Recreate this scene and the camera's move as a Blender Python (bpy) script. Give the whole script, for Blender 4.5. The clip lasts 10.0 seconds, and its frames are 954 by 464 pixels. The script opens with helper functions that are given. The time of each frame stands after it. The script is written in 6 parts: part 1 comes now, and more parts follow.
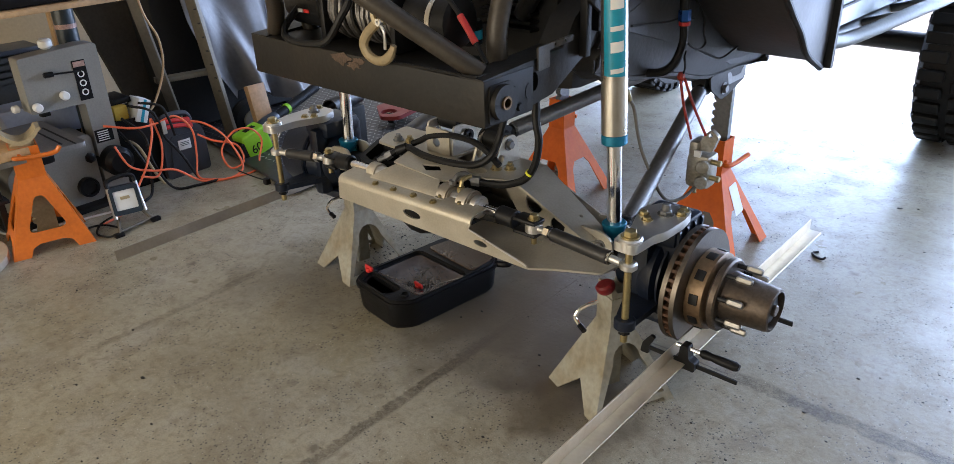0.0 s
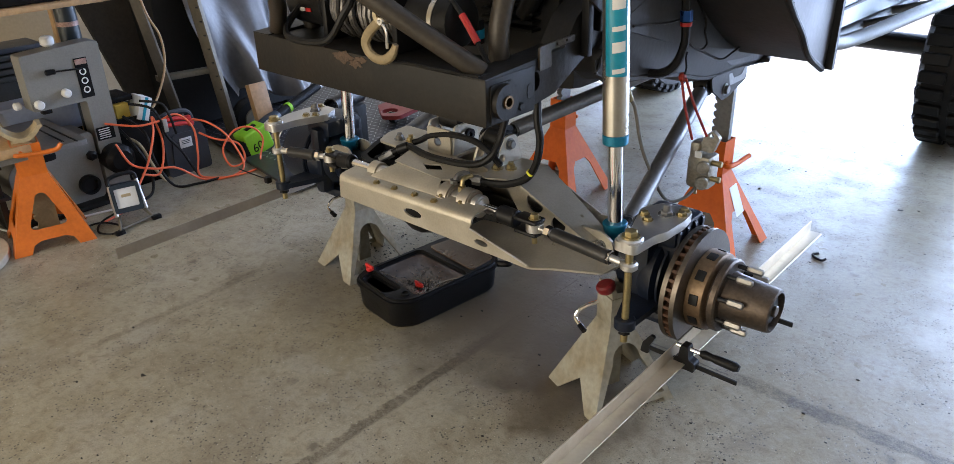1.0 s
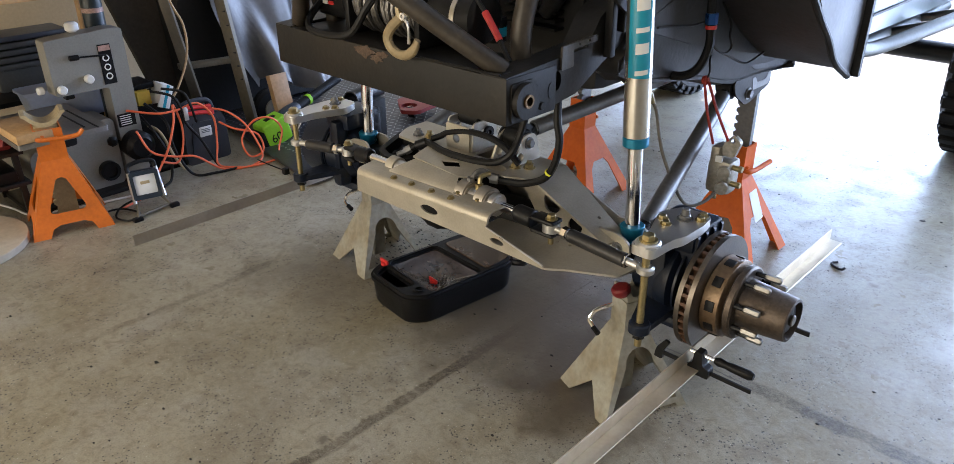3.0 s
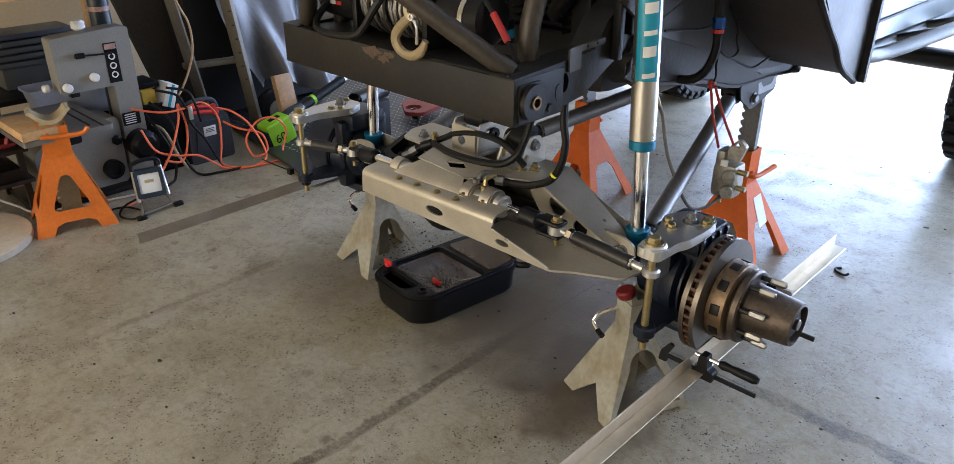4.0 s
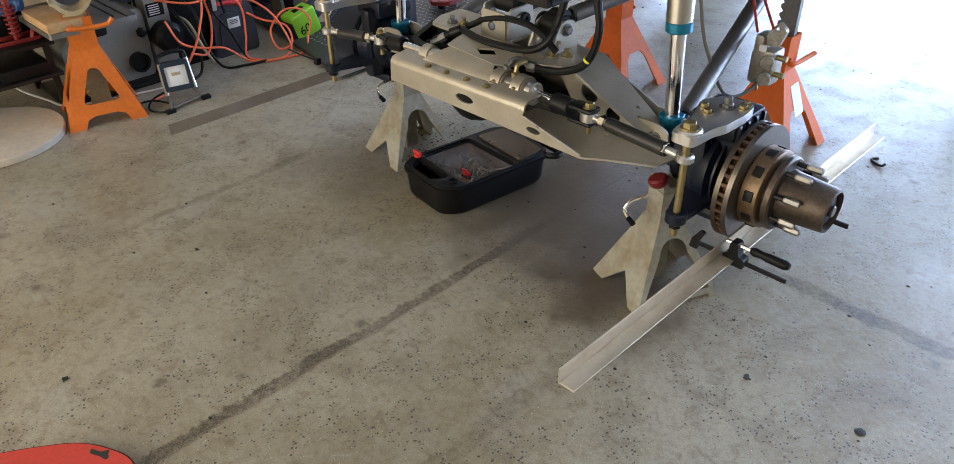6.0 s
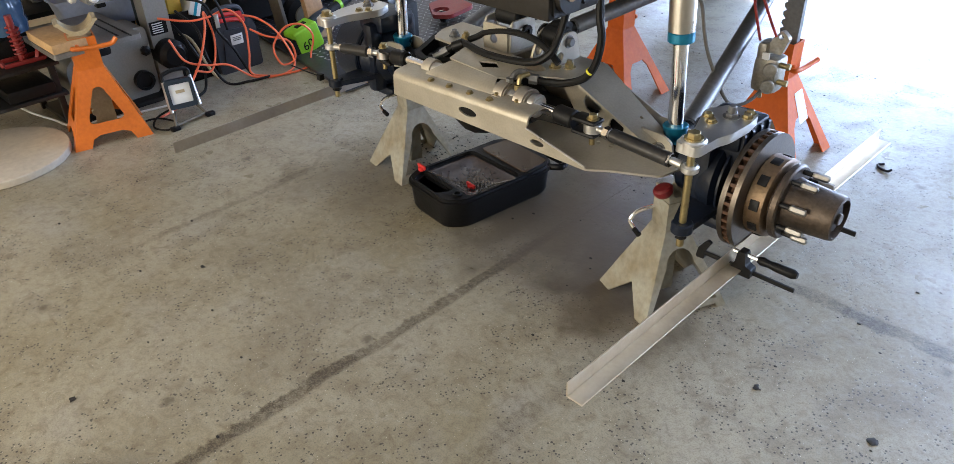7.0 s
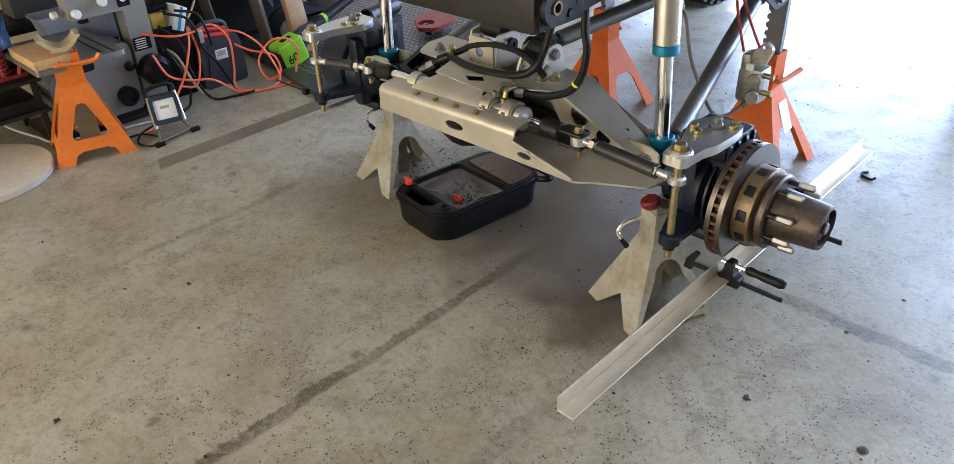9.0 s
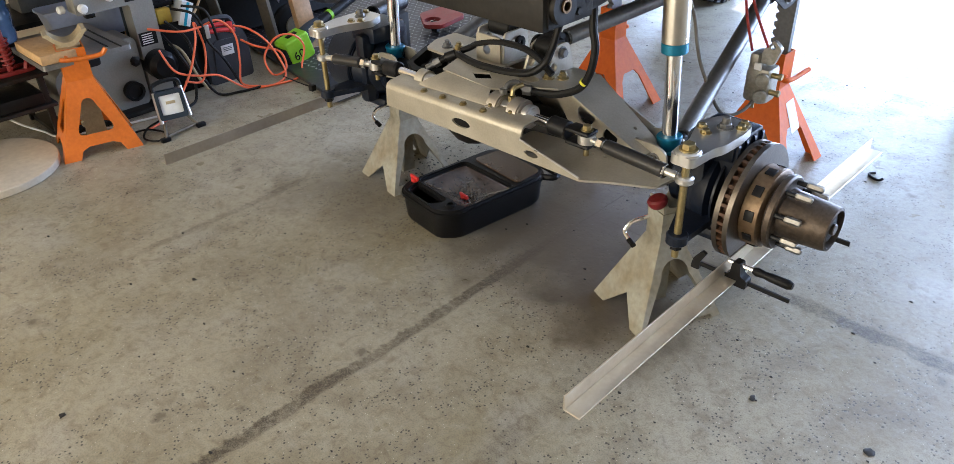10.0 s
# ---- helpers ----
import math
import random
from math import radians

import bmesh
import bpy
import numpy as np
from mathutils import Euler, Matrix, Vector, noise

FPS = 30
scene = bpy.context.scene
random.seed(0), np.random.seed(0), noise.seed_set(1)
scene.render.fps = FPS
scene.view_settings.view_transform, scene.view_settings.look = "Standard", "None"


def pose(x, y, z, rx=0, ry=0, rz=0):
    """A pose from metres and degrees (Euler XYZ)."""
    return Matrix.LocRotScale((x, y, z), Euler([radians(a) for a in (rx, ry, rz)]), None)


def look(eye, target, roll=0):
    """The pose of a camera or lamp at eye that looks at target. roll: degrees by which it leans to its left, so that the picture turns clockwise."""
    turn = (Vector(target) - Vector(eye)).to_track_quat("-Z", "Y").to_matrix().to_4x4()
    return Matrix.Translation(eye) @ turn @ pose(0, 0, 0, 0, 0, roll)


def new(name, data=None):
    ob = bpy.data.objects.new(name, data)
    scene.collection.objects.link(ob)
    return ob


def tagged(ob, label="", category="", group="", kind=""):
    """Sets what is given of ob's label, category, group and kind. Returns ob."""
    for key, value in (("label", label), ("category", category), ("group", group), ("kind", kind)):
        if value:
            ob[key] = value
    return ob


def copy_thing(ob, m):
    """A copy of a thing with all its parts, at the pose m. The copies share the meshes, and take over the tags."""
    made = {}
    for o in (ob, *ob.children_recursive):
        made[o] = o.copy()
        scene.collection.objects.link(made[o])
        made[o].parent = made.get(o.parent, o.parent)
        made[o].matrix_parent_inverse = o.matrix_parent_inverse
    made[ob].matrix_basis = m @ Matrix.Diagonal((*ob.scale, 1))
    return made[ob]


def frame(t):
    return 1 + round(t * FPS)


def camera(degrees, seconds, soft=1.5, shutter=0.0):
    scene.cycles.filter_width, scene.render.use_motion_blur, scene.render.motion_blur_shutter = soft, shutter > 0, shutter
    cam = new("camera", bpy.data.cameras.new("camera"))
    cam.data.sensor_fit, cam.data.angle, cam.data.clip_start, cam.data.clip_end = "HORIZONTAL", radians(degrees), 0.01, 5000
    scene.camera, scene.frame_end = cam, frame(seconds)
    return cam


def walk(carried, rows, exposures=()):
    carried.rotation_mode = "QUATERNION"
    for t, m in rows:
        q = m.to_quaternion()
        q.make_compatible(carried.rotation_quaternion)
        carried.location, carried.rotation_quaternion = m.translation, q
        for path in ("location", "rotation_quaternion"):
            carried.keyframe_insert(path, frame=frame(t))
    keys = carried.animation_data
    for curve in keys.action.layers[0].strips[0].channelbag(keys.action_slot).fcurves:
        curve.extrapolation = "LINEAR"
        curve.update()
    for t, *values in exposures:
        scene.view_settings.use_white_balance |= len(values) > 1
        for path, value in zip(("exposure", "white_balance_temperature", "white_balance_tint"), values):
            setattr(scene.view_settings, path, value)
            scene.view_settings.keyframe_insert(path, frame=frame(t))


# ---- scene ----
cam = camera(63.6, 10.0, soft=0.65)
PATH = [
    (0, (0.757, -1.66, 1.429), (-0.448, -0.335, 0.539), -1.9),
    (0.5, (0.757, -1.66, 1.429), (-0.448, -0.326, 0.551), -1.5),
    (1, (0.758, -1.663, 1.428), (-0.448, -0.338, 0.538), -1.6),
    (1.5, (0.759, -1.663, 1.428), (-0.445, -0.341, 0.531), -1.9),
    (2, (0.759, -1.656, 1.43), (-0.45, -0.343, 0.528), -1.9),
    (2.5, (0.755, -1.653, 1.432), (-0.467, -0.352, 0.529), -1.1),
    (4, (0.741, -1.668, 1.425), (-0.494, -0.371, 0.534), 0.2),
    (4.5, (0.742, -1.663, 1.425), (-0.489, -0.365, 0.529), 0.1),
    (5, (0.735, -1.663, 1.423), (-0.493, -0.366, 0.524), 0.1),
    (5.5, (0.741, -1.675, 1.397), (-0.442, -0.464, 0.332), -0.1),
    (6, (0.739, -1.69, 1.396), (-0.451, -0.532, 0.282), -1.0),
    (7.5, (0.732, -1.68, 1.402), (-0.48, -0.509, 0.325), -2.4),
    (8, (0.731, -1.681, 1.399), (-0.465, -0.489, 0.327), -1.8),
    (8.5, (0.73, -1.68, 1.402), (-0.467, -0.492, 0.328), -2.2),
    (9, (0.727, -1.678, 1.404), (-0.471, -0.485, 0.334), -2.3),
    (9.5, (0.722, -1.678, 1.403), (-0.474, -0.48, 0.338), -2.4),
    (10, (0.717, -1.681, 1.404), (-0.483, -0.497, 0.329), -2.0),
]
walk(cam, [(t, look(eye, target, roll)) for t, eye, target, roll in PATH],
     [(0.0, 0.62, 6050, 20), (2.0, 0.69, 6050, 20), (5.0, 0.62, 6050, 20), (5.5, 0.62, 6020, 19), (6.0, 0.76, 6000, 19), (7.3, 0.95, 5950, 19), (10.0, 0.98, 5950, 19)])

# ---- light ----
world = bpy.data.worlds.new("sky")
scene.world = world
world.use_nodes = True
wn = world.node_tree.nodes
sky = wn.new("ShaderNodeTexSky")
sky.sky_type, sky.sun_disc = "NISHITA", False
sky.sun_elevation, sky.sun_rotation = radians(56), radians(-9)
wn["Background"].inputs["Strength"].default_value = 0.13
world.node_tree.links.new(sky.outputs[0], wn["Background"].inputs[0])

sun = new("sun", bpy.data.lights.new("sun", "SUN"))
sun.data.energy, sun.data.angle, sun.data.color = 4.5, radians(0.5), (1.0, 0.95, 0.88)
sun.matrix_basis = look((-1.0, 9.0, 8.9), (0.0, 3.0, 0.0))

door_light = new("door_light", bpy.data.lights.new("door_light", "AREA"))
door_light.data.shape, door_light.data.size, door_light.data.size_y = "RECTANGLE", 6.0, 2.15
door_light.data.energy, door_light.data.color = 335.0, (0.56, 0.745, 1.0)
door_light.matrix_basis = look((0.25, 3.95, 1.12), (0.25, 0.0, 0.95))

# added warm fill lamp in an assumed, unseen south opening behind the camera
south_fill = new("south_fill_light", bpy.data.lights.new("south_fill_light", "AREA"))
south_fill.data.shape, south_fill.data.size, south_fill.data.size_y = "RECTANGLE", 4.5, 2.4
south_fill.data.energy, south_fill.data.color = 110.0, (1.0, 0.86, 0.52)
south_fill.matrix_basis = look((-1.75, -4.62, 1.35), (-1.75, 0.0, 0.7))


# ---- materials ----
def mat(name, col, rough=0.5, metal=0.0, var=0.15, scale=8.0, fine=90.0, bump=0.15, col2=None, edge=0.5, spec=0.5, coat=0.0):
    """Base colour with coarse stains and fine grain, uneven gloss and a little relief."""
    m = bpy.data.materials.new(name)
    m.use_nodes = True
    nt = m.node_tree
    n, l = nt.nodes, nt.links
    b = n["Principled BSDF"]
    tc = n.new("ShaderNodeTexCoord")
    n1, n2 = n.new("ShaderNodeTexNoise"), n.new("ShaderNodeTexNoise")
    n1.inputs["Scale"].default_value, n1.inputs["Detail"].default_value = scale, 6.0
    n2.inputs["Scale"].default_value, n2.inputs["Detail"].default_value = fine, 4.0
    l.new(tc.outputs["Object"], n1.inputs["Vector"])
    l.new(tc.outputs["Object"], n2.inputs["Vector"])
    ramp = n.new("ShaderNodeValToRGB")
    c2 = col2 or [c * (1 - var * 2.2) for c in col]
    ramp.color_ramp.elements[0].position, ramp.color_ramp.elements[1].position = edge - 0.26, edge + 0.22
    ramp.color_ramp.elements[0].color, ramp.color_ramp.elements[1].color = (*c2, 1), (*col, 1)
    l.new(n1.outputs["Fac"], ramp.inputs["Fac"])
    mix = n.new("ShaderNodeMix")
    mix.data_type, mix.blend_type = "RGBA", "OVERLAY"
    mix.inputs["Factor"].default_value = min(1.0, var * 2.2)
    l.new(ramp.outputs["Color"], mix.inputs["A"])
    l.new(n2.outputs["Fac"], mix.inputs["B"])
    l.new(mix.outputs["Result"], b.inputs["Base Color"])
    mr = n.new("ShaderNodeMapRange")
    mr.inputs["To Min"].default_value, mr.inputs["To Max"].default_value = max(0.03, rough - 0.13), min(1.0, rough + 0.13)
    l.new(n1.outputs["Fac"], mr.inputs["Value"])
    l.new(mr.outputs["Result"], b.inputs["Roughness"])
    b.inputs["Metallic"].default_value = metal
    b.inputs["Specular IOR Level"].default_value = spec
    b.inputs["Coat Weight"].default_value = coat
    if bump:
        bp = n.new("ShaderNodeBump")
        bp.inputs["Strength"].default_value, bp.inputs["Distance"].default_value = bump, 0.004
        l.new(n2.outputs["Fac"], bp.inputs["Height"])
        l.new(bp.outputs["Normal"], b.inputs["Normal"])
    return m


M_steel_raw = mat("raw_steel_plate", (0.50, 0.465, 0.39), 0.36, 0.5, 0.07, 9, 160, 0.05, col2=(0.36, 0.32, 0.25), edge=0.42)
M_alu = mat("milled_aluminium", (0.70, 0.69, 0.67), 0.33, 0.9, 0.07, 9, 120, 0.06)
# darker copy of the bar aluminium; the far bar's dim reflections are in its colour
M_alu_dark = mat("darkened_aluminium", (0.50, 0.46, 0.40), 0.45, 0.8, 0.06, 6, 90, 0.05, col2=(0.30, 0.26, 0.21))
# warm interior light mirrored by the near bar is put into this tint
M_alu_bar = mat("mill_finish_aluminium", (0.68, 0.60, 0.47), 0.42, 0.8, 0.06, 14, 90, 0.05, col2=(0.50, 0.41, 0.29), edge=0.36)
M_chrome = mat("chrome", (0.86, 0.86, 0.87), 0.10, 1.0, 0.02, 6, 80, 0.0)
M_zinc = mat("yellow_zinc", (0.42, 0.34, 0.17), 0.40, 0.9, 0.12, 30, 150, 0.1)
M_black = mat("black_paint", (0.012, 0.012, 0.013), 0.42, 0.0, 0.2, 10, 100, 0.12, spec=0.22)
M_blackknuckle = mat("blue_black_paint", (0.008, 0.013, 0.027), 0.36, 0.0, 0.2, 10, 100, 0.15, spec=0.35)
M_tierod = mat("satin_black_steel", (0.05, 0.049, 0.05), 0.33, 0.5, 0.12, 10, 90, 0.06)
M_rubber = mat("rubber", (0.011, 0.011, 0.0115), 0.50, 0.0, 0.2, 14, 120, 0.2, spec=0.22)
M_frame = mat("worn_black_frame", (0.011, 0.0105, 0.010), 0.50, 0.1, 0.25, 6, 70, 0.2, col2=(0.022, 0.018, 0.014), edge=0.38, spec=0.26)
M_tubepaint = mat("dusty_black_tube", (0.058, 0.048, 0.037), 0.40, 0.25, 0.2, 9, 90, 0.15)
M_link = mat("grey_steel_tube", (0.20, 0.20, 0.20), 0.4, 0.6, 0.15, 9, 80, 0.1)
M_orange = mat("orange_enamel", (0.70, 0.17, 0.014), 0.36, 0.0, 0.12, 9, 70, 0.12, coat=0.2)
M_orange_red = mat("faded_orange_enamel", (0.80, 0.155, 0.018), 0.5, 0.0, 0.10, 9, 70, 0.12, spec=0.22)
M_cream = mat("worn_galvanised_paint", (0.37, 0.365, 0.315), 0.46, 0.25, 0.14, 11, 60, 0.14, col2=(0.21, 0.155, 0.07), edge=0.42)
M_tan = mat("tan_cast_iron", (0.52, 0.43, 0.27), 0.55, 0.2, 0.12, 12, 80, 0.25)
M_rust = mat("machined_rust_iron", (0.098, 0.080, 0.066), 0.46, 0.7, 0.25, 14, 110, 0.15, col2=(0.08, 0.058, 0.042))
M_hat = mat("brown_rusted_iron", (0.185, 0.128, 0.072), 0.42, 0.6, 0.18, 14, 110, 0.15, col2=(0.14, 0.085, 0.05))
M_vane = mat("rusty_vanes", (0.13, 0.068, 0.040), 0.6, 0.3, 0.2, 20, 110, 0.2)
M_panelboard = mat("dark_brown_board", (0.055, 0.046, 0.036), 0.65, 0.0, 0.15, 5, 60, 0.1, spec=0.2)
M_case = mat("dark_grey_case", (0.060, 0.060, 0.056), 0.5, 0.0, 0.12, 8, 120, 0.12, spec=0.3)
M_lug = mat("plated_lug_nut", (0.36, 0.345, 0.32), 0.36, 0.9, 0.08, 20, 90, 0.03)
M_rotor = mat("machined_cast_iron", (0.135, 0.120, 0.105), 0.38, 0.9, 0.1, 10, 130, 0.08, col2=(0.17, 0.14, 0.11))
M_teal = mat("teal_anodised", (0.012, 0.20, 0.34), 0.3, 0.4, 0.1, 12, 80, 0.05)
M_sticker = mat("teal_sticker", (0.01, 0.30, 0.44), 0.35, 0.0, 0.06, 12, 80, 0.02)
M_white = mat("white_print", (0.78, 0.78, 0.76), 0.45, 0.0, 0.05, 12, 80, 0.03)
M_shock = mat("satin_shock_body", (0.62, 0.59, 0.53), 0.28, 0.95, 0.05, 6, 60, 0.03)
M_plastic = mat("black_plastic", (0.008, 0.008, 0.009), 0.40, 0.0, 0.2, 10, 140, 0.2, spec=0.18)
M_oily = mat("oily_black_plastic", (0.034, 0.024, 0.019), 0.20, 0.0, 0.3, 9, 60, 0.08, col2=(0.085, 0.056, 0.040), coat=0.35)
M_red = mat("red_plastic", (0.62, 0.03, 0.025), 0.4, 0.0, 0.1, 12, 80, 0.05)
M_redjack = mat("red_jack_paint", (0.22, 0.018, 0.016), 0.4, 0.0, 0.12, 12, 80, 0.1)
M_sawgrey = mat("grey_machine_paint", (0.25, 0.245, 0.225), 0.45, 0.0, 0.08, 6, 140, 0.12)
M_castgrey = mat("cast_iron_table", (0.30, 0.29, 0.28), 0.35, 0.7, 0.12, 8, 90, 0.1)
M_wood = mat("pine", (0.52, 0.33, 0.16), 0.55, 0.0, 0.15, 6, 60, 0.15)
M_board = mat("hardwood_board", (0.50, 0.30, 0.15), 0.5, 0.0, 0.15, 6, 60, 0.1)
M_green = mat("lime_plastic", (0.27, 0.62, 0.02), 0.4, 0.0, 0.07, 12, 80, 0.08)
M_cord = mat("orange_cord", (0.85, 0.16, 0.06), 0.45, 0.0, 0.05, 20, 120, 0.05)
M_redcord = mat("red_bungee", (0.50, 0.05, 0.03), 0.7, 0.0, 0.3, 60, 300, 0.3)
M_brownhose = mat("brake_hose", (0.14, 0.125, 0.10), 0.5, 0.1, 0.1, 20, 120, 0.1)
M_tarp = mat("grey_tarp", (0.17, 0.168, 0.175), 0.42, 0.1, 0.1, 4, 40, 0.2)
M_ladder = mat("dull_aluminium_ladder", (0.155, 0.135, 0.100), 0.55, 0.25, 0.12, 6, 60, 0.1)
M_wall = mat("beige_wall_paint", (0.52, 0.43, 0.30), 0.8, 0.0, 0.06, 2, 60, 0.1)
M_ceiling = mat("white_ceiling_paint", (0.55, 0.53, 0.49), 0.85, 0.0, 0.04, 2, 60, 0.1)
M_rustpatch = mat("flaking_rust", (0.10, 0.062, 0.040), 0.75, 0.1, 0.3, 60, 200, 0.4)
M_caliper = mat("cast_caliper", (0.42, 0.40, 0.35), 0.45, 0.6, 0.2, 18, 90, 0.25, col2=(0.22, 0.19, 0.14))
M_bluebin = mat("blue_storage_plastic", (0.42, 0.48, 0.64), 0.35, 0.0, 0.08, 6, 60, 0.05)
M_truckgreen = mat("green_body_paint", (0.05, 0.085, 0.08), 0.4, 0.1, 0.1, 5, 60, 0.05, coat=0.1)
M_bodydark = mat("undercoated_body", (0.011, 0.011, 0.012), 0.6, 0.1, 0.25, 5, 60, 0.25)
M_liner = mat("dusty_wheel_liner", (0.028, 0.026, 0.025), 0.55, 0.1, 0.2, 7, 60, 0.2, col2=(0.018, 0.017, 0.017))
M_cowl = mat("dusty_grey_panel", (0.06, 0.058, 0.056), 0.5, 0.1, 0.12, 5, 60, 0.12)
M_slider = mat("bare_steel_slider", (0.17, 0.18, 0.18), 0.48, 0.6, 0.1, 8, 90, 0.1)
M_cable = mat("wire_rope", (0.20, 0.19, 0.18), 0.4, 0.8, 0.2, 40, 200, 0.4)
M_copper = mat("bronze_bush", (0.20, 0.12, 0.055), 0.4, 0.8, 0.1, 20, 90, 0.1)
M_lamp_lens = mat("lamp_lens", (0.80, 0.82, 0.84), 0.12, 0.0, 0.05, 20, 80, 0.0)
M_pipe = mat("dark_pipe", (0.018, 0.03, 0.038), 0.35, 0.0, 0.1, 12, 100, 0.05)
M_hook = mat("tan_hook_iron", (0.29, 0.225, 0.125), 0.55, 0.2, 0.14, 16, 80, 0.2)
M_bluegrey = mat("blue_grey_plastic", (0.017, 0.030, 0.048), 0.42, 0.0, 0.1, 12, 100, 0.12)
M_yellow = mat("yellow_label", (0.65, 0.42, 0.05), 0.5, 0.0, 0.08, 12, 80, 0.05)
M_yellowtag = mat("yellow_tag", (0.75, 0.72, 0.05), 0.4, 0.0, 0.04, 20, 80, 0.02)
M_darkred = mat("dark_red_rubber", (0.19, 0.012, 0.015), 0.45, 0.0, 0.15, 12, 80, 0.1)
M_bluefit = mat("blue_anodised", (0.02, 0.09, 0.30), 0.3, 0.6, 0.08, 20, 80, 0.02)
M_slate = mat("slate_plastic", (0.034, 0.039, 0.050), 0.42, 0.0, 0.12, 8, 120, 0.12)
M_warn = mat("warning_print", (0.55, 0.34, 0.28), 0.5, 0.0, 0.25, 60, 200, 0.02)
M_grit = mat("dark_grit", (0.03, 0.027, 0.024), 0.7, 0.0, 0.2, 40, 200, 0.1)
# studs paler than the plate they stand on
M_matstud = mat("pale_plate_studs", (0.42, 0.43, 0.45), 0.35, 0.8, 0.1, 20, 80, 0.05)
M_drive = mat("concrete_driveway", (0.55, 0.53, 0.50), 0.85, 0.0, 0.1, 2, 60, 0.2)
M_matplate = mat("diamond_plate", (0.09, 0.09, 0.10), 0.38, 0.7, 0.15, 6, 60, 0.1)
M_disc = mat("pale_plywood", (0.56, 0.50, 0.40), 0.65, 0.0, 0.1, 5, 50, 0.1)
M_bottle = mat("blue_water_bottle", (0.05, 0.12, 0.24), 0.12, 0.0, 0.1, 6, 60, 0.0, coat=0.5)
M_seat = mat("red_vinyl", (0.60, 0.055, 0.035), 0.42, 0.0, 0.1, 6, 90, 0.1)


def floor_material():
    """Sealed concrete: blotches, pits, pale flecks and dark filled joints."""
    m = bpy.data.materials.new("sealed_concrete_floor")
    m.use_nodes = True
    n, l = m.node_tree.nodes, m.node_tree.links
    b = n["Principled BSDF"]
    tc = n.new("ShaderNodeTexCoord")

    def tex(kind, scale, detail=5.0):
        t = n.new(kind)
        t.inputs["Scale"].default_value = scale
        if kind == "ShaderNodeTexNoise":
            t.inputs["Detail"].default_value = detail
        l.new(tc.outputs["Object"], t.inputs["Vector"])
        return t

    def ramp(src, p0, p1, c0=0.0, c1=1.0):
        r = n.new("ShaderNodeMapRange")
        r.inputs["From Min"].default_value, r.inputs["From Max"].default_value = p0, p1
        r.inputs["To Min"].default_value, r.inputs["To Max"].default_value = c0, c1
        l.new(src, r.inputs["Value"])
        return r.outputs["Result"]

    def math_op(op, a, bb):
        o = n.new("ShaderNodeMath")
        o.operation = op
        for i, v in enumerate((a, bb)):
            if isinstance(v, (int, float)):
                o.inputs[i].default_value = v
            else:
                l.new(v, o.inputs[i])
        return o.outputs[0]

    def mixc(fac, a, c):
        x = n.new("ShaderNodeMix")
        x.data_type = "RGBA"
        l.new(fac, x.inputs["Factor"])
        if isinstance(a, tuple):
            x.inputs["A"].default_value = (*a, 1)
        else:
            l.new(a, x.inputs["A"])
        x.inputs["B"].default_value = (*c, 1)
        return x.outputs["Result"]

    big, mid, small = tex("ShaderNodeTexNoise", 1.3, 8), tex("ShaderNodeTexNoise", 7, 10), tex("ShaderNodeTexNoise", 60, 6)
    patch, fine = tex("ShaderNodeTexNoise", 3.1, 9), tex("ShaderNodeTexNoise", 230, 3)
    col = mixc(ramp(big.outputs["Fac"], 0.36, 0.66), (0.305, 0.270, 0.180), (0.420, 0.392, 0.308))
    col = mixc(ramp(patch.outputs["Fac"], 0.50, 0.70, 0, 0.45), col, (0.19, 0.152, 0.100))
    col = mixc(ramp(patch.outputs["Fac"], 0.44, 0.30, 0, 0.5), col, (0.40, 0.385, 0.35))
    col = mixc(ramp(mid.outputs["Fac"], 0.52, 0.72, 0, 0.45), col, (0.17, 0.138, 0.092))
    col = mixc(ramp(small.outputs["Fac"], 0.46, 0.74, 0, 0.34), col, (0.15, 0.125, 0.088))
    col = mixc(ramp(fine.outputs["Fac"], 0.46, 0.70, 0, 0.42), col, (0.12, 0.105, 0.085))
    mott = tex("ShaderNodeTexNoise", 24, 12)
    mott.inputs["Roughness"].default_value, mott.inputs["Distortion"].default_value = 0.72, 0.8
    col = mixc(ramp(mott.outputs["Fac"], 0.51, 0.66, 0, 0.55), col, (0.15, 0.115, 0.070))
    col = mixc(ramp(mott.outputs["Fac"], 0.47, 0.30, 0, 0.30), col, (0.46, 0.44, 0.39))
    # dark pits of two sizes and pale flecks, thicker in some places
    gate = math_op("MULTIPLY", ramp(mid.outputs["Fac"], 0.44, 0.66), ramp(patch.outputs["Fac"], 0.32, 0.60, 0.35, 1.0))
    v1 = tex("ShaderNodeTexVoronoi", 145)
    sz = n.new("ShaderNodeSeparateColor")
    l.new(v1.outputs["Color"], sz.inputs[0])
    size = ramp(math_op("POWER", sz.outputs["Blue"], 3.2), 0.0, 1.0, 0.05, 0.46)
    edge_d = math_op("SUBTRACT", math_op("ADD", v1.outputs["Distance"], math_op("MULTIPLY", math_op("SUBTRACT", fine.outputs["Fac"], 0.5), 0.40)), size)
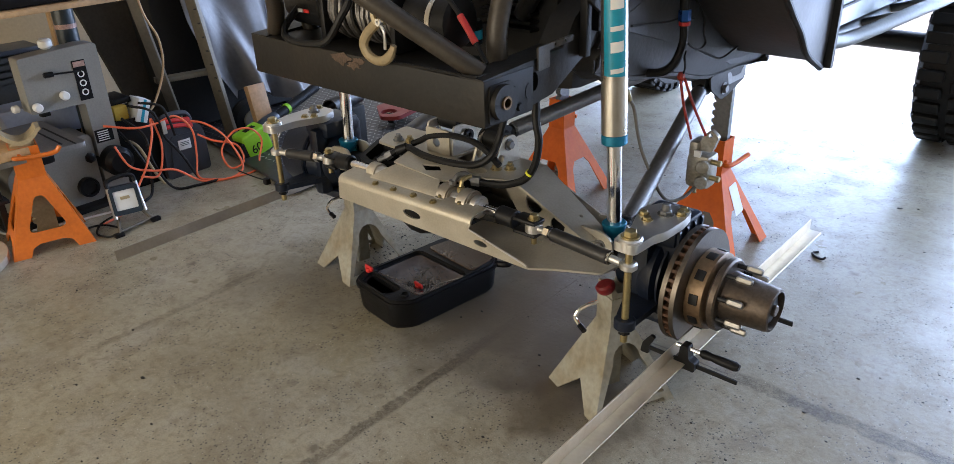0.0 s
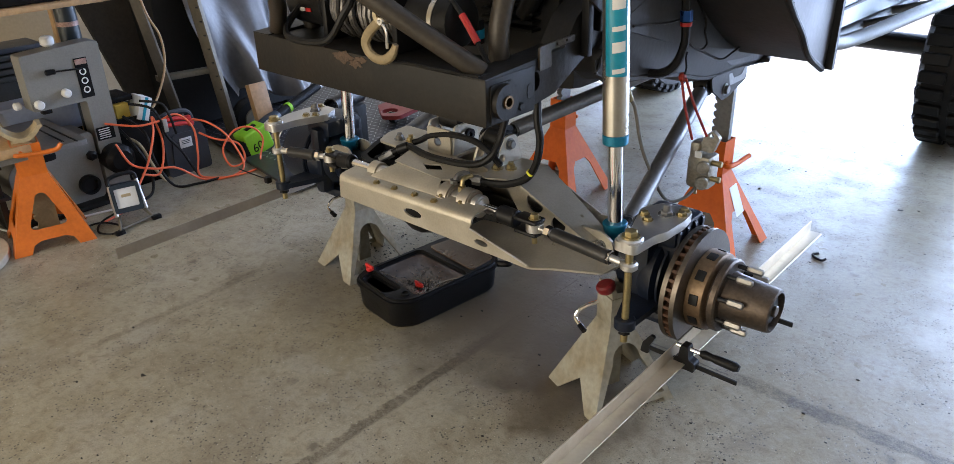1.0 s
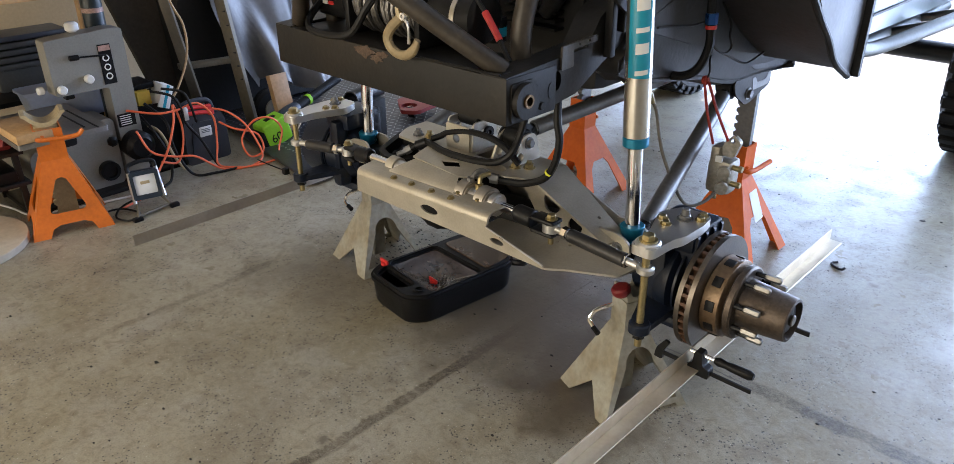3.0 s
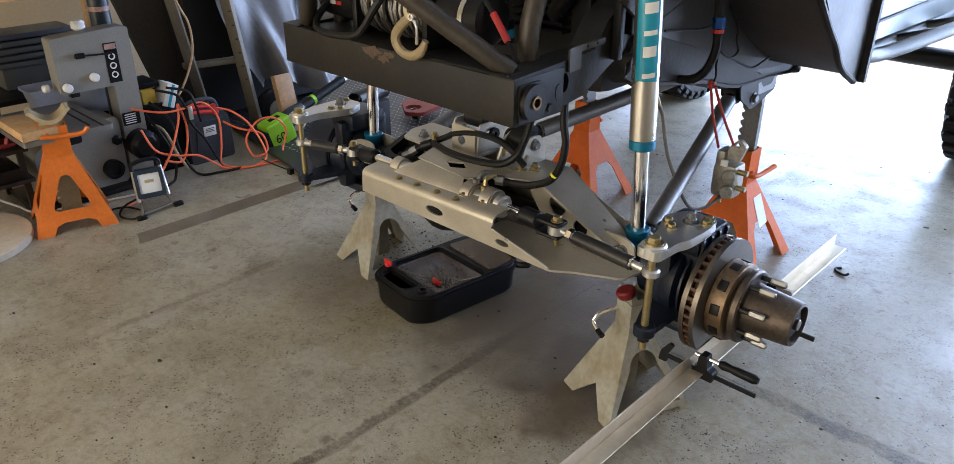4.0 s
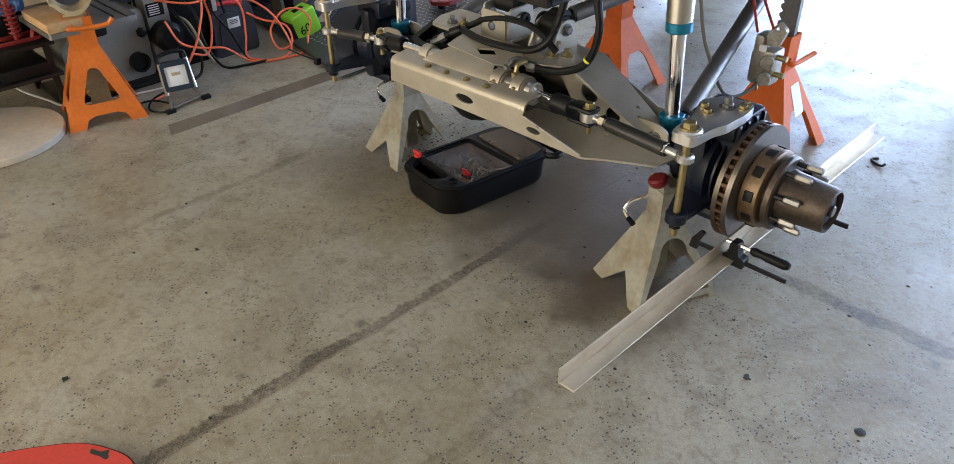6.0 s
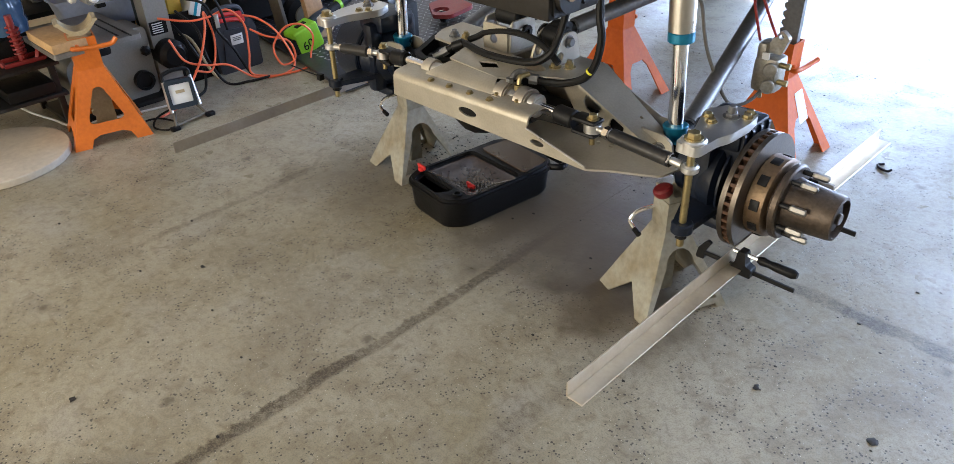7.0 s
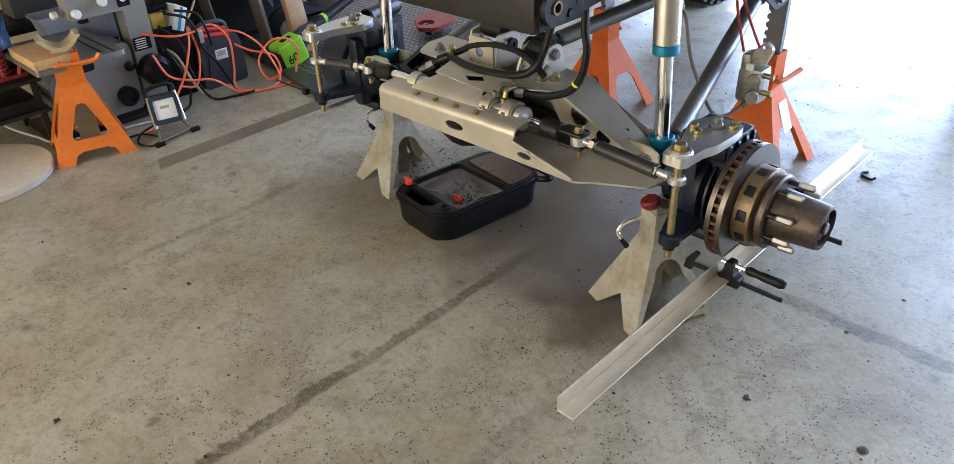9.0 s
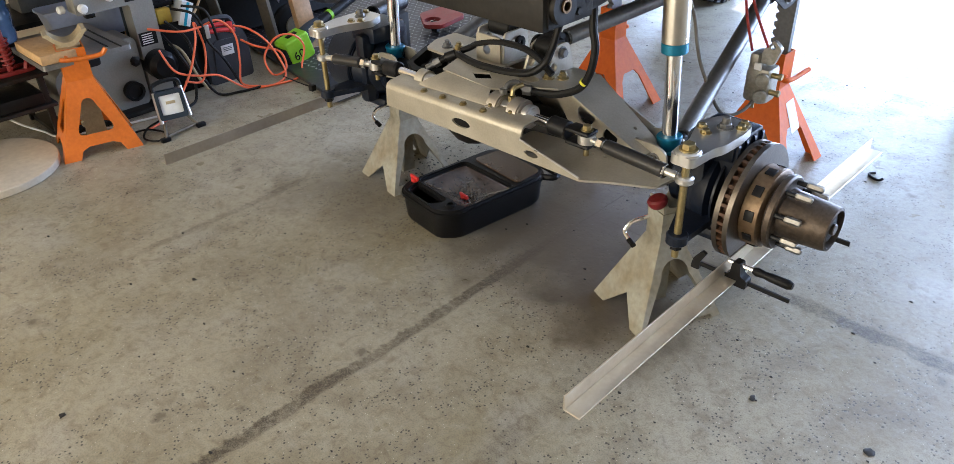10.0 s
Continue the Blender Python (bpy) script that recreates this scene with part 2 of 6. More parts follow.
    pit = math_op("MULTIPLY", ramp(edge_d, -0.05, 0.07, 0.85, 0), math_op("GREATER_THAN", math_op("MULTIPLY", sz.outputs["Red"], gate), 0.12))
    col = mixc(pit, col, (0.045, 0.04, 0.034))
    v4 = tex("ShaderNodeTexVoronoi", 30)
    pit2 = math_op("MULTIPLY", ramp(math_op("ADD", v4.outputs["Distance"], math_op("MULTIPLY", fine.outputs["Fac"], 0.16)), 0.13, 0.22, 0.85, 0), math_op("GREATER_THAN", math_op("MULTIPLY", v4.outputs["Color"], gate), 0.42))
    col = mixc(pit2, col, (0.05, 0.042, 0.034))
    v2 = tex("ShaderNodeTexVoronoi", 150)
    fleck = math_op("MULTIPLY", ramp(v2.outputs["Distance"], 0.11, 0.18, 1, 0), math_op("GREATER_THAN", math_op("MULTIPLY", v2.outputs["Color"], ramp(patch.outputs["Fac"], 0.35, 0.6, 0.75, 1.0)), 0.68))
    col = mixc(fleck, col, (0.68, 0.66, 0.60))
    v3 = tex("ShaderNodeTexVoronoi", 5.5)
    blot = math_op("MULTIPLY", ramp(math_op("ADD", v3.outputs["Distance"], math_op("ADD", math_op("MULTIPLY", small.outputs["Fac"], 0.22), math_op("MULTIPLY", mott.outputs["Fac"], 0.30))), 0.30, 0.39, 0.75, 0), math_op("GREATER_THAN", v3.outputs["Color"], 0.52))
    col = mixc(blot, col, (0.10, 0.08, 0.055))
    # short dark scuffs
    mp = n.new("ShaderNodeMapping")
    mp.inputs["Rotation"].default_value, mp.inputs["Scale"].default_value = (0, 0, 0.9), (1.0, 9.0, 1.0)
    l.new(tc.outputs["Object"], mp.inputs["Vector"])
    sn = n.new("ShaderNodeTexNoise")
    sn.inputs["Scale"].default_value, sn.inputs["Detail"].default_value = 9.0, 3.0
    l.new(mp.outputs["Vector"], sn.inputs["Vector"])
    col = mixc(ramp(sn.outputs["Fac"], 0.68, 0.76, 0, 0.35), col, (0.11, 0.095, 0.075))
    # filled control joints, along y at two places and along x at one, plus a faint dark band at x -0.15
    sep = n.new("ShaderNodeSeparateXYZ")
    l.new(tc.outputs["Object"], sep.inputs[0])
    wob = math_op("ADD", math_op("MULTIPLY", math_op("SUBTRACT", mid.outputs["Fac"], 0.5), 0.05), math_op("MULTIPLY", math_op("SUBTRACT", small.outputs["Fac"], 0.5), 0.024))
    grainy = math_op("MULTIPLY", ramp(small.outputs["Fac"], 0.36, 0.58, 0.6, 1.0), ramp(fine.outputs["Fac"], 0.36, 0.60, 0.55, 1.0))
    for axis, at, wide, dark, other, p0, p1, q0, q1 in (("X", -0.626, 0.020, 1.15, "Y", -9, -8, 0.22, -0.08), ("X", -0.15, 0.028, 0.40, "Y", -1.5, -1.1, -0.40, -0.60), ("X", -0.57, 0.025, 0.6, "Y", 1.5, 1.8, 2.9, 2.6), ("X", -1.605, 0.017, 0.6, "Y", -1.2, -0.85, -0.25, -0.40),
                                                        ("Y", 0.215, 0.026, 1.1, "X", -0.02, 0.10, 9, 8), ("Y", 2.30, 0.03, 0.5, "X", -0.6, -0.5, 0.1, -0.1)):
        d = math_op("ABSOLUTE", math_op("SUBTRACT", math_op("ADD", sep.outputs[axis], wob), at), 0)
        fade = math_op("MULTIPLY", ramp(sep.outputs[other], p0, p1), ramp(sep.outputs[other], q0, q1))
        line = math_op("MULTIPLY", ramp(d, wide * 0.75, wide * 1.25, 1, 0), ramp(mid.outputs["Fac"], 0.3, 0.55, dark * 0.45, dark))
        col = mixc(math_op("MULTIPLY", math_op("MULTIPLY", line, grainy), fade), col, (0.078, 0.060, 0.038))
    for axis, at, lo_, hi_ in (("Y", 0.215, -0.62, 0.05), ("X", -0.626, -0.2, 0.4)):
        other = "X" if axis == "Y" else "Y"
        d = math_op("ABSOLUTE", math_op("SUBTRACT", math_op("ADD", sep.outputs[axis], math_op("MULTIPLY", wob, 0.4)), at), 0)
        inside = math_op("MULTIPLY", math_op("GREATER_THAN", sep.outputs[other], lo_), math_op("LESS_THAN", sep.outputs[other], hi_))
        col = mixc(math_op("MULTIPLY", ramp(d, 0.0015, 0.004, 0.7, 0), inside), col, (0.06, 0.05, 0.04))
    # brown oily stain round the stand and beside the pan, deepened by painted shade under the axle
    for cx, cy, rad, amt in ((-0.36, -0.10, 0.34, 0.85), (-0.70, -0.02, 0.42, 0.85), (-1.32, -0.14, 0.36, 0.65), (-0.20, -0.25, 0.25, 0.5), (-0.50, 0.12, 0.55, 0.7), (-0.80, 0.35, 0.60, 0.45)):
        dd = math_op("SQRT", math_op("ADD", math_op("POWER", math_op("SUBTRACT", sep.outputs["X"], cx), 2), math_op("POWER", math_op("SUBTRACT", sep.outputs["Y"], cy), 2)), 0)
        stain_shade = math_op("MULTIPLY", ramp(math_op("ADD", dd, math_op("MULTIPLY", math_op("SUBTRACT", mid.outputs["Fac"], 0.5), 0.5)), rad * 0.3, rad, amt, 0), ramp(big.outputs["Fac"], 0.25, 0.55, 0.6, 1.0))
        col = mixc(stain_shade, col, (0.095, 0.075, 0.052))
    l.new(col, b.inputs["Base Color"])
    l.new(ramp(mid.outputs["Fac"], 0.3, 0.7, 0.27, 0.50), b.inputs["Roughness"])
    b.inputs["Specular IOR Level"].default_value = 0.5
    bp = n.new("ShaderNodeBump")
    bp.inputs["Strength"].default_value, bp.inputs["Distance"].default_value = 0.25, 0.003
    l.new(math_op("SUBTRACT", small.outputs["Fac"], math_op("MULTIPLY", pit, 0.8)), bp.inputs["Height"])
    l.new(bp.outputs["Normal"], b.inputs["Normal"])
    return m


M_floor = floor_material()


# ---- mesh helpers ----
ORG = {}


def place_of(ob):
    return ORG.get(ob, Vector((0, 0, 0)))


def part(name, bm, material, parent=None, label="", angle=35):
    """Link a bmesh, drawn in world metres, as one mesh object under a thing or a part."""
    o = place_of(parent) if parent else Vector((0, 0, 0))
    if parent:
        bmesh.ops.translate(bm, verts=bm.verts, vec=-o)
    bmesh.ops.recalc_face_normals(bm, faces=bm.faces)
    me = bpy.data.meshes.new(name)
    bm.to_mesh(me)
    bm.free()
    me.materials.append(material)
    for p in me.polygons:
        p.use_smooth = True
    me.set_sharp_from_angle(angle=radians(angle))
    ob = new(name, me)
    if parent:
        ob.parent = parent
    ORG[ob] = o
    if label:
        tagged(ob, label)
    return ob


def thing(name, label, category, at=(0, 0, 0), group="", kind=""):
    ob = new(name)
    ob.empty_display_size = 0.05
    ob.location = at
    ORG[ob] = Vector(at)
    return tagged(ob, label, category, group, kind)


def join(*bms):
    out = bms[0]
    for b in bms[1:]:
        me = bpy.data.meshes.new("tmp")
        b.to_mesh(me)
        b.free()
        out.from_mesh(me)
        bpy.data.meshes.remove(me)
    return out


def box(lo, hi, bev=0.0, m=None, seg=2):
    bm = bmesh.new()
    bmesh.ops.create_cube(bm, size=1.0)
    lo, hi = Vector(lo), Vector(hi)
    for v in bm.verts:
        v.co = Vector(((lo[i] + hi[i]) / 2 + v.co[i] * (hi[i] - lo[i]) for i in range(3)))
    if bev:
        bmesh.ops.bevel(bm, geom=bm.edges[:], offset=bev, segments=seg, profile=0.6, affect="EDGES", clamp_overlap=True)
    if m:
        bm.transform(m)
    return bm


def axis_matrix(a, b):
    a, b = Vector(a), Vector(b)
    return Matrix.Translation(a) @ (b - a).to_track_quat("Z", "Y").to_matrix().to_4x4(), (b - a).length


def lathe(prof, a, b, seg=24, close=True):
    """Turned form: prof holds (distance from a towards b, radius)."""
    m, _ = axis_matrix(a, b)
    bm = bmesh.new()
    rings = []
    for d, r in prof:
        rings.append([bm.verts.new((r * math.cos(2 * math.pi * i / seg), r * math.sin(2 * math.pi * i / seg), d)) for i in range(seg)])
    for r0, r1 in zip(rings, rings[1:]):
        for i in range(seg):
            bm.faces.new((r0[i], r0[(i + 1) % seg], r1[(i + 1) % seg], r1[i]))
    if close:
        bm.faces.new(rings[0][::-1])
        bm.faces.new(rings[-1])
    bm.transform(m)
    return bm


def cyl(a, b, r, r2=None, seg=18, bev=0.0):
    ln = (Vector(b) - Vector(a)).length
    r2 = r if r2 is None else r2
    if bev:
        return lathe([(0, r - bev), (bev, r), (ln - bev, r2), (ln, r2 - bev)], a, b, seg)
    return lathe([(0, r), (ln, r2)], a, b, seg)


def ring(a, b, r_out, r_in, seg=24):
    ln = (Vector(b) - Vector(a)).length
    return lathe([(0, r_in), (0, r_out), (ln, r_out), (ln, r_in), (0, r_in)], a, b, seg, close=False)


def spline(pts, n=8):
    p = [Vector(q) for q in pts]
    p = [p[0] * 2 - p[1]] + p + [p[-1] * 2 - p[-2]]
    out = []
    for i in range(1, len(p) - 2):
        for k in range(n):
            t = k / n
            out.append(0.5 * (2 * p[i] + (p[i + 1] - p[i - 1]) * t + (2 * p[i - 1] - 5 * p[i] + 4 * p[i + 1] - p[i + 2]) * t * t
                              + (3 * p[i] - p[i - 1] - 3 * p[i + 1] + p[i + 2]) * t ** 3))
    return out + [p[-2]]


def hose(pts, r, seg=8, n=8, smooth=True):
    """A round bar or hose swept along points."""
    p = spline(pts, n) if smooth else [Vector(q) for q in pts]
    bm = bmesh.new()
    side = None
    rings = []
    for i, c in enumerate(p):
        d = (p[min(i + 1, len(p) - 1)] - p[max(i - 1, 0)]).normalized()
        if side is None:
            side = d.orthogonal().normalized()
        side = (side - d * side.dot(d)).normalized()
        up = d.cross(side)
        rings.append([bm.verts.new(c + r * (math.cos(2 * math.pi * k / seg) * side + math.sin(2 * math.pi * k / seg) * up)) for k in range(seg)])
    for r0, r1 in zip(rings, rings[1:]):
        for i in range(seg):
            bm.faces.new((r0[i], r0[(i + 1) % seg], r1[(i + 1) % seg], r1[i]))
    bm.faces.new(rings[0][::-1])
    bm.faces.new(rings[-1])
    return bm


def circle2(cx, cy, r, seg=16, ry=None):
    ry = ry or r
    return [(cx + r * math.cos(2 * math.pi * i / seg), cy + ry * math.sin(2 * math.pi * i / seg)) for i in range(seg)]


def rounded(poly, r, n=4):
    """Round the corners of a polygon."""
    out = []
    k = len(poly)
    for i in range(k):
        a, b, c = Vector(poly[i - 1]), Vector(poly[i]), Vector(poly[(i + 1) % k])
        d0, d1 = (a - b), (c - b)
        q = min(r, d0.length * 0.45, d1.length * 0.45)
        p0, p1 = b + d0.normalized() * q, b + d1.normalized() * q
        for j in range(n + 1):
            t = j / n
            out.append(tuple((1 - t) ** 2 * p0 + 2 * t * (1 - t) * b + t * t * p1))
    return out


def plate(outer, holes, m, th, bev=0.0):
    """A cut plate: outline and holes in its own x and y, th thick along its z, set by m."""
    bm = bmesh.new()
    edges = []
    for loop in [outer, *holes]:
        vs = [bm.verts.new((x, y, 0)) for x, y in loop]
        edges += [bm.edges.new((vs[i], vs[(i + 1) % len(vs)])) for i in range(len(vs))]
    bmesh.ops.triangle_fill(bm, use_beauty=True, use_dissolve=False, edges=edges, normal=(0, 0, 1))
    geom = bmesh.ops.extrude_face_region(bm, geom=bm.faces[:])
    bmesh.ops.translate(bm, verts=[v for v in geom["geom"] if isinstance(v, bmesh.types.BMVert)], vec=(0, 0, th))
    bm.transform(m)
    return bm


# planes for plates: a drawing in (x, z) that faces -y, in (y, z) that faces +x, in (x, y) that faces +z
def at_y(y):
    return Matrix(((1, 0, 0, 0), (0, 0, 1, y), (0, 1, 0, 0), (0, 0, 0, 1)))


def at_x(x):
    return Matrix(((0, 0, 1, x), (1, 0, 0, 0), (0, 1, 0, 0), (0, 0, 0, 1)))


def at_z(z):
    return Matrix.Translation((0, 0, z))


def hexbolt(at, d, r, h, washer=True):
    """A hex head on its washer, standing on at along d."""
    at, d = Vector(at), Vector(d).normalized()
    bm = lathe([(0.0, r), (h * 0.85, r), (h, r * 0.86)], at, at + d, 6)
    if washer:
        bm = join(bm, lathe([(0, r * 1.35), (h * 0.18, r * 1.35)], at, at + d, 16))
    return bm


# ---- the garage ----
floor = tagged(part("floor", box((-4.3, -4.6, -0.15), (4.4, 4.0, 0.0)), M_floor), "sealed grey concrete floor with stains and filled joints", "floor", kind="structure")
ground = tagged(part("ground", join(box((-300, 4.004, -0.3), (300, 400, -0.02)), box((-300, -400, -0.3), (300, -4.604, -0.02)), box((-300, -4.604, -0.3), (-4.46, 4.004, -0.02)), box((4.56, -4.604, -0.3), (300, 4.004, -0.02))), M_drive), "sunlit pale concrete driveway outside the door", "ground", kind="structure")
tagged(part("wall_west", box((-4.45, -4.75, 0), (-4.3, 4.15, 3.0)), M_wall), "beige painted garage wall", "wall", kind="structure")
tagged(part("wall_east", box((4.4, -4.75, 0), (4.55, 4.15, 3.0)), M_wall), "beige painted garage wall", "wall", kind="structure")
# unseen south wall; its opening is assumed, to hold the added fill lamp
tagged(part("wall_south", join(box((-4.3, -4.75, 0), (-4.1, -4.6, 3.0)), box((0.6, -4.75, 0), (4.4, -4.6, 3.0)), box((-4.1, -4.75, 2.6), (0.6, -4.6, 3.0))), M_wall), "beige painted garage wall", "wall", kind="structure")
# unseen door header and jambs, sized to shape the daylight on the floor
wn_bm = join(box((-4.3, 4.0, 0), (-3.1, 4.15, 3.0)), box((3.6, 4.0, 0), (4.4, 4.15, 3.0)), box((-3.1, 4.0, 2.2), (3.6, 4.15, 3.0)))
tagged(part("wall_north", wn_bm, M_wall), "garage wall with a wide open vehicle door", "wall", kind="structure")
tagged(part("ceiling", box((-4.45, -4.75, 3.0), (4.55, 4.15, 3.12)), M_ceiling), "plain pale ceiling", "ceiling", kind="structure")


# ---- jack stands ----
def stand_side(b, tw, h, foot, notch, window):
    """One sheet side of a pyramid stand, drawn from its bottom middle."""
    if notch == "vee" and window:
        w, z0, z1 = window
        arch = [(0.42 * w * math.cos(a), z1 - 0.42 * w + 0.42 * w * math.sin(a)) for a in (math.pi * k / 8 for k in range(9))]
        return [(-b, 0), (-b + foot * 0.5, 0), (-b + foot * 0.6, 0.012), (b - foot * 0.6, 0.012), (b - foot * 0.5, 0), (b, 0), (tw, h), (-tw, h)], [[(-w, z0), (w, z0)] + arch]
    elif notch == "vee":
        low = [(-b, 0), (-b + foot, 0), (0, h * 0.30), (b - foot, 0), (b, 0)]
    elif not window:
        low = [(-b, 0), (-b + foot * 0.85, 0), (-b + foot * 1.2, h * 0.25), (-b + foot * 1.5, h * 0.46), (-b + foot * 1.85, h * 0.55), (b - foot * 1.85, h * 0.55), (b - foot * 1.5, h * 0.46), (b - foot * 1.2, h * 0.25), (b - foot * 0.85, 0), (b, 0)]
    else:
        low = [(-b, 0), (-b + foot, 0), (-b + foot * 1.25, h * 0.11), (-b + foot * 1.7, h * 0.15), (b - foot * 1.7, h * 0.15), (b - foot * 1.25, h * 0.11), (b - foot, 0), (b, 0)]
    holes = []
    if window:
        w, z0, z1 = window
        holes.append(rounded([(-w, z0), (w, z0), (w * 0.22, z1), (-w * 0.22, z1)], 0.03))
    return low + [(tw, h), (-tw, h)], holes


def jack_stand(name, label, body_mat, bx, by, tw, h, post_h, notch, win_x, win_y, post_mat, saddle_mat, col_h, handle_side=1, handle_mat=None, group=""):
    """A ratchet stand at the origin: bx, by are half its base, win_x and win_y the windows of the sides."""
    t = thing(name, label, "jack stand", group=group)
    th = 0.005
    bms = []
    for half, out, win, turn in ((by, bx, win_x, 0), (bx, by, win_y, 90), (by, bx, win_x, 180), (bx, by, win_y, 270)):
        outer, holes = stand_side(half, tw, h, half * 0.42, notch, win)
        lean = math.atan2(out - tw, h)
        # drawn in (y, z), moved out to the base's edge and leant inwards
        m = Matrix.Rotation(radians(turn), 4, "Z") @ Matrix.Translation((out, 0, 0)) @ Matrix.Rotation(-lean, 4, "Y") @ at_x(-th)
        sc = math.hypot(h, out - tw) / h
        bms.append(plate([(x, y * sc) for x, y in outer], [[(x, y * sc) for x, y in q] for q in holes], m, th))
    k = tw - 0.005
    bms.append(plate([(-tw, -tw), (tw, -tw), (tw, tw), (-tw, tw)], [[(-k, -k), (k, -k), (k, k), (-k, k)]], at_z(h), col_h))
    shell = join(*bms)
    bmesh.ops.remove_doubles(shell, verts=shell.verts[:], dist=0.0006)
    part("body", shell, body_mat, t)
    # ratchet post with teeth on one edge
    w = tw * (0.84 if handle_side > 0 else 0.72)
    teeth = [(-w, 0.02), (w, 0.02), (w, post_h)]
    z = post_h
    while z > 0.08:
        teeth += [(-w, z), (-w, z - 0.012), (-w + 0.012, z - 0.024)]
        z -= 0.03
    part("ratchet_post", plate(teeth, [], (at_y if post_h > 0.6 else at_x)(-0.012), 0.024), post_mat, t, "toothed ratchet post")
    s = tw * (1.5 if handle_side > 0 else 0.85)
    saddle = rounded([(-s, 0), (s, 0), (s * 1.25, 0.045), (s * 0.85, 0.045), (s * 0.55, 0.022), (-s * 0.55, 0.022), (-s * 0.85, 0.045), (-s * 1.25, 0.045)], 0.008)
    if post_h < 0.6 and handle_side > 0:
        saddle = [(0.070 * k / 8, 0.046 * (k / 8) ** 2) for k in range(-8, 9)] + [(0.080, 0.052), (0.078, 0.060), (0.062, 0.060)] + [(0.054 * k / 8, 0.018 + 0.030 * (k / 8) ** 2) for k in range(8, -9, -1)] + [(-0.062, 0.060), (-0.078, 0.060), (-0.080, 0.052)]
    part("saddle", plate(saddle, [], Matrix.Translation((-tw * 0.9, 0, post_h)) @ at_x(0), tw * 1.8), saddle_mat, t, "cast saddle")
    e = handle_side
    if e < 0:
        part("handle", hose([(-0.028, -0.03, h + 0.05), (-0.033, -0.085, h + 0.042), (-0.036, -0.105, h + 0.018), (-0.018, -0.108, h + 0.008), (0.0, -0.108, h + 0.004)], 0.0055, 8, 5), handle_mat, t)
        part("latch_bolt", hexbolt((tw + 0.001, 0.004, h + 0.045), (1, 0, 0), 0.010, 0.009), M_zinc, t)
        part("handle_tip", cyl((-0.008, -0.108, h + 0.005), (0.016, -0.108, h), 0.008, seg=10), M_plastic, t)
        return t
    hp = [(tw, -tw * 0.9 * e, h + col_h - 0.03), (tw + 0.018, -tw * 0.7 * e, h + col_h - 0.034), (tw + 0.022, 0.03 * e, h + col_h - 0.038), (tw + 0.025, 0.10 * e, h + col_h - 0.035), (tw + 0.028, 0.125 * e, h + col_h - 0.014)]
    if post_h > 0.6:
        hp = [(x, y, z - 0.06 - (0.018 if k == 4 else 0.0)) for k, (x, y, z) in enumerate(hp)]
    part("handle", hose(hp, 0.0095, 10, 5), handle_mat or body_mat, t)
    part("pivot", cyl((tw - 0.002, -tw * 0.55 * e, hp[0][2]), (tw + 0.012, -tw * 0.55 * e, hp[0][2]), 0.014, seg=14, bev=0.003), handle_mat or body_mat, t)
    return t


js = jack_stand("jack_stand", "orange steel ratchet jack stand lowered, with a tan saddle", M_orange, 0.15, 0.155, 0.052, 0.295, 0.432, "arch", (0.075, 0.09, 0.225), (0.07, 0.09, 0.22), M_tan, M_tan, 0.13, 1)
js.matrix_basis = pose(-2.57, -0.70, 0, 0, 0, -14)
js2 = jack_stand("jack_stand", "faded orange jack stand with its toothed post raised under the chassis", M_orange_red, 0.17, 0.17, 0.041, 0.305, 0.655, "arch", None, None, M_link, M_link, 0.13, 1, group="stands under the chassis")
js2.matrix_basis = pose(-0.40, 0.985, 0, 0, 0, 0)
js3 = copy_thing(js2, pose(-1.175, 1.055, 0, 0, 0, 90))
part("paper_label", plate(rounded([(-0.036, 0.155), (0.030, 0.160), (0.032, 0.275), (-0.030, 0.272)], 0.006), [], Matrix.Translation((0.17, 0.015, 0)) @ Matrix.Rotation(-math.atan2(0.129, 0.305), 4, "Y") @ at_x(0.001), 0.001), M_white, js2, "worn white paper label")
al1 = jack_stand("jack_stand", "worn cream and galvanised jack stand carrying the axle tube", M_cream, 0.125, 0.135, 0.035, 0.24, 0.318, "vee", (0.108, 0.028, 0.188), None, M_cream, M_cream, 0.085, -1, M_chrome, group="stands under the axle")
al1.matrix_basis = pose(-0.19, -0.06, 0, 0, 0, -23)
al2 = copy_thing(al1, pose(-1.345, -0.01, 0, 0, 0, -10))


# ---- the front axle ----
CX = -0.805          # middle of the axle
AZ = 0.41            # height of its centre


def mirror_x(bm):
    """Mirror a form to the other side of the axle."""
    bm.transform(Matrix.Translation((2 * CX, 0, 0)) @ Matrix.Diagonal((-1, 1, 1, 1)))
    bmesh.ops.reverse_faces(bm, faces=bm.faces[:])
    return bm


axle = thing("front_axle", "fabricated raw steel front axle with truss and steering ram", "axle", (CX, 0, AZ - 0.05))
part("axle_tube", cyl((-0.17, 0, AZ), (-0.72, 0, AZ), 0.05, seg=24), M_black, axle)
part("axle_tube", cyl((-1.04, 0, AZ), (-1.44, 0, AZ), 0.05, seg=24), M_black, axle)
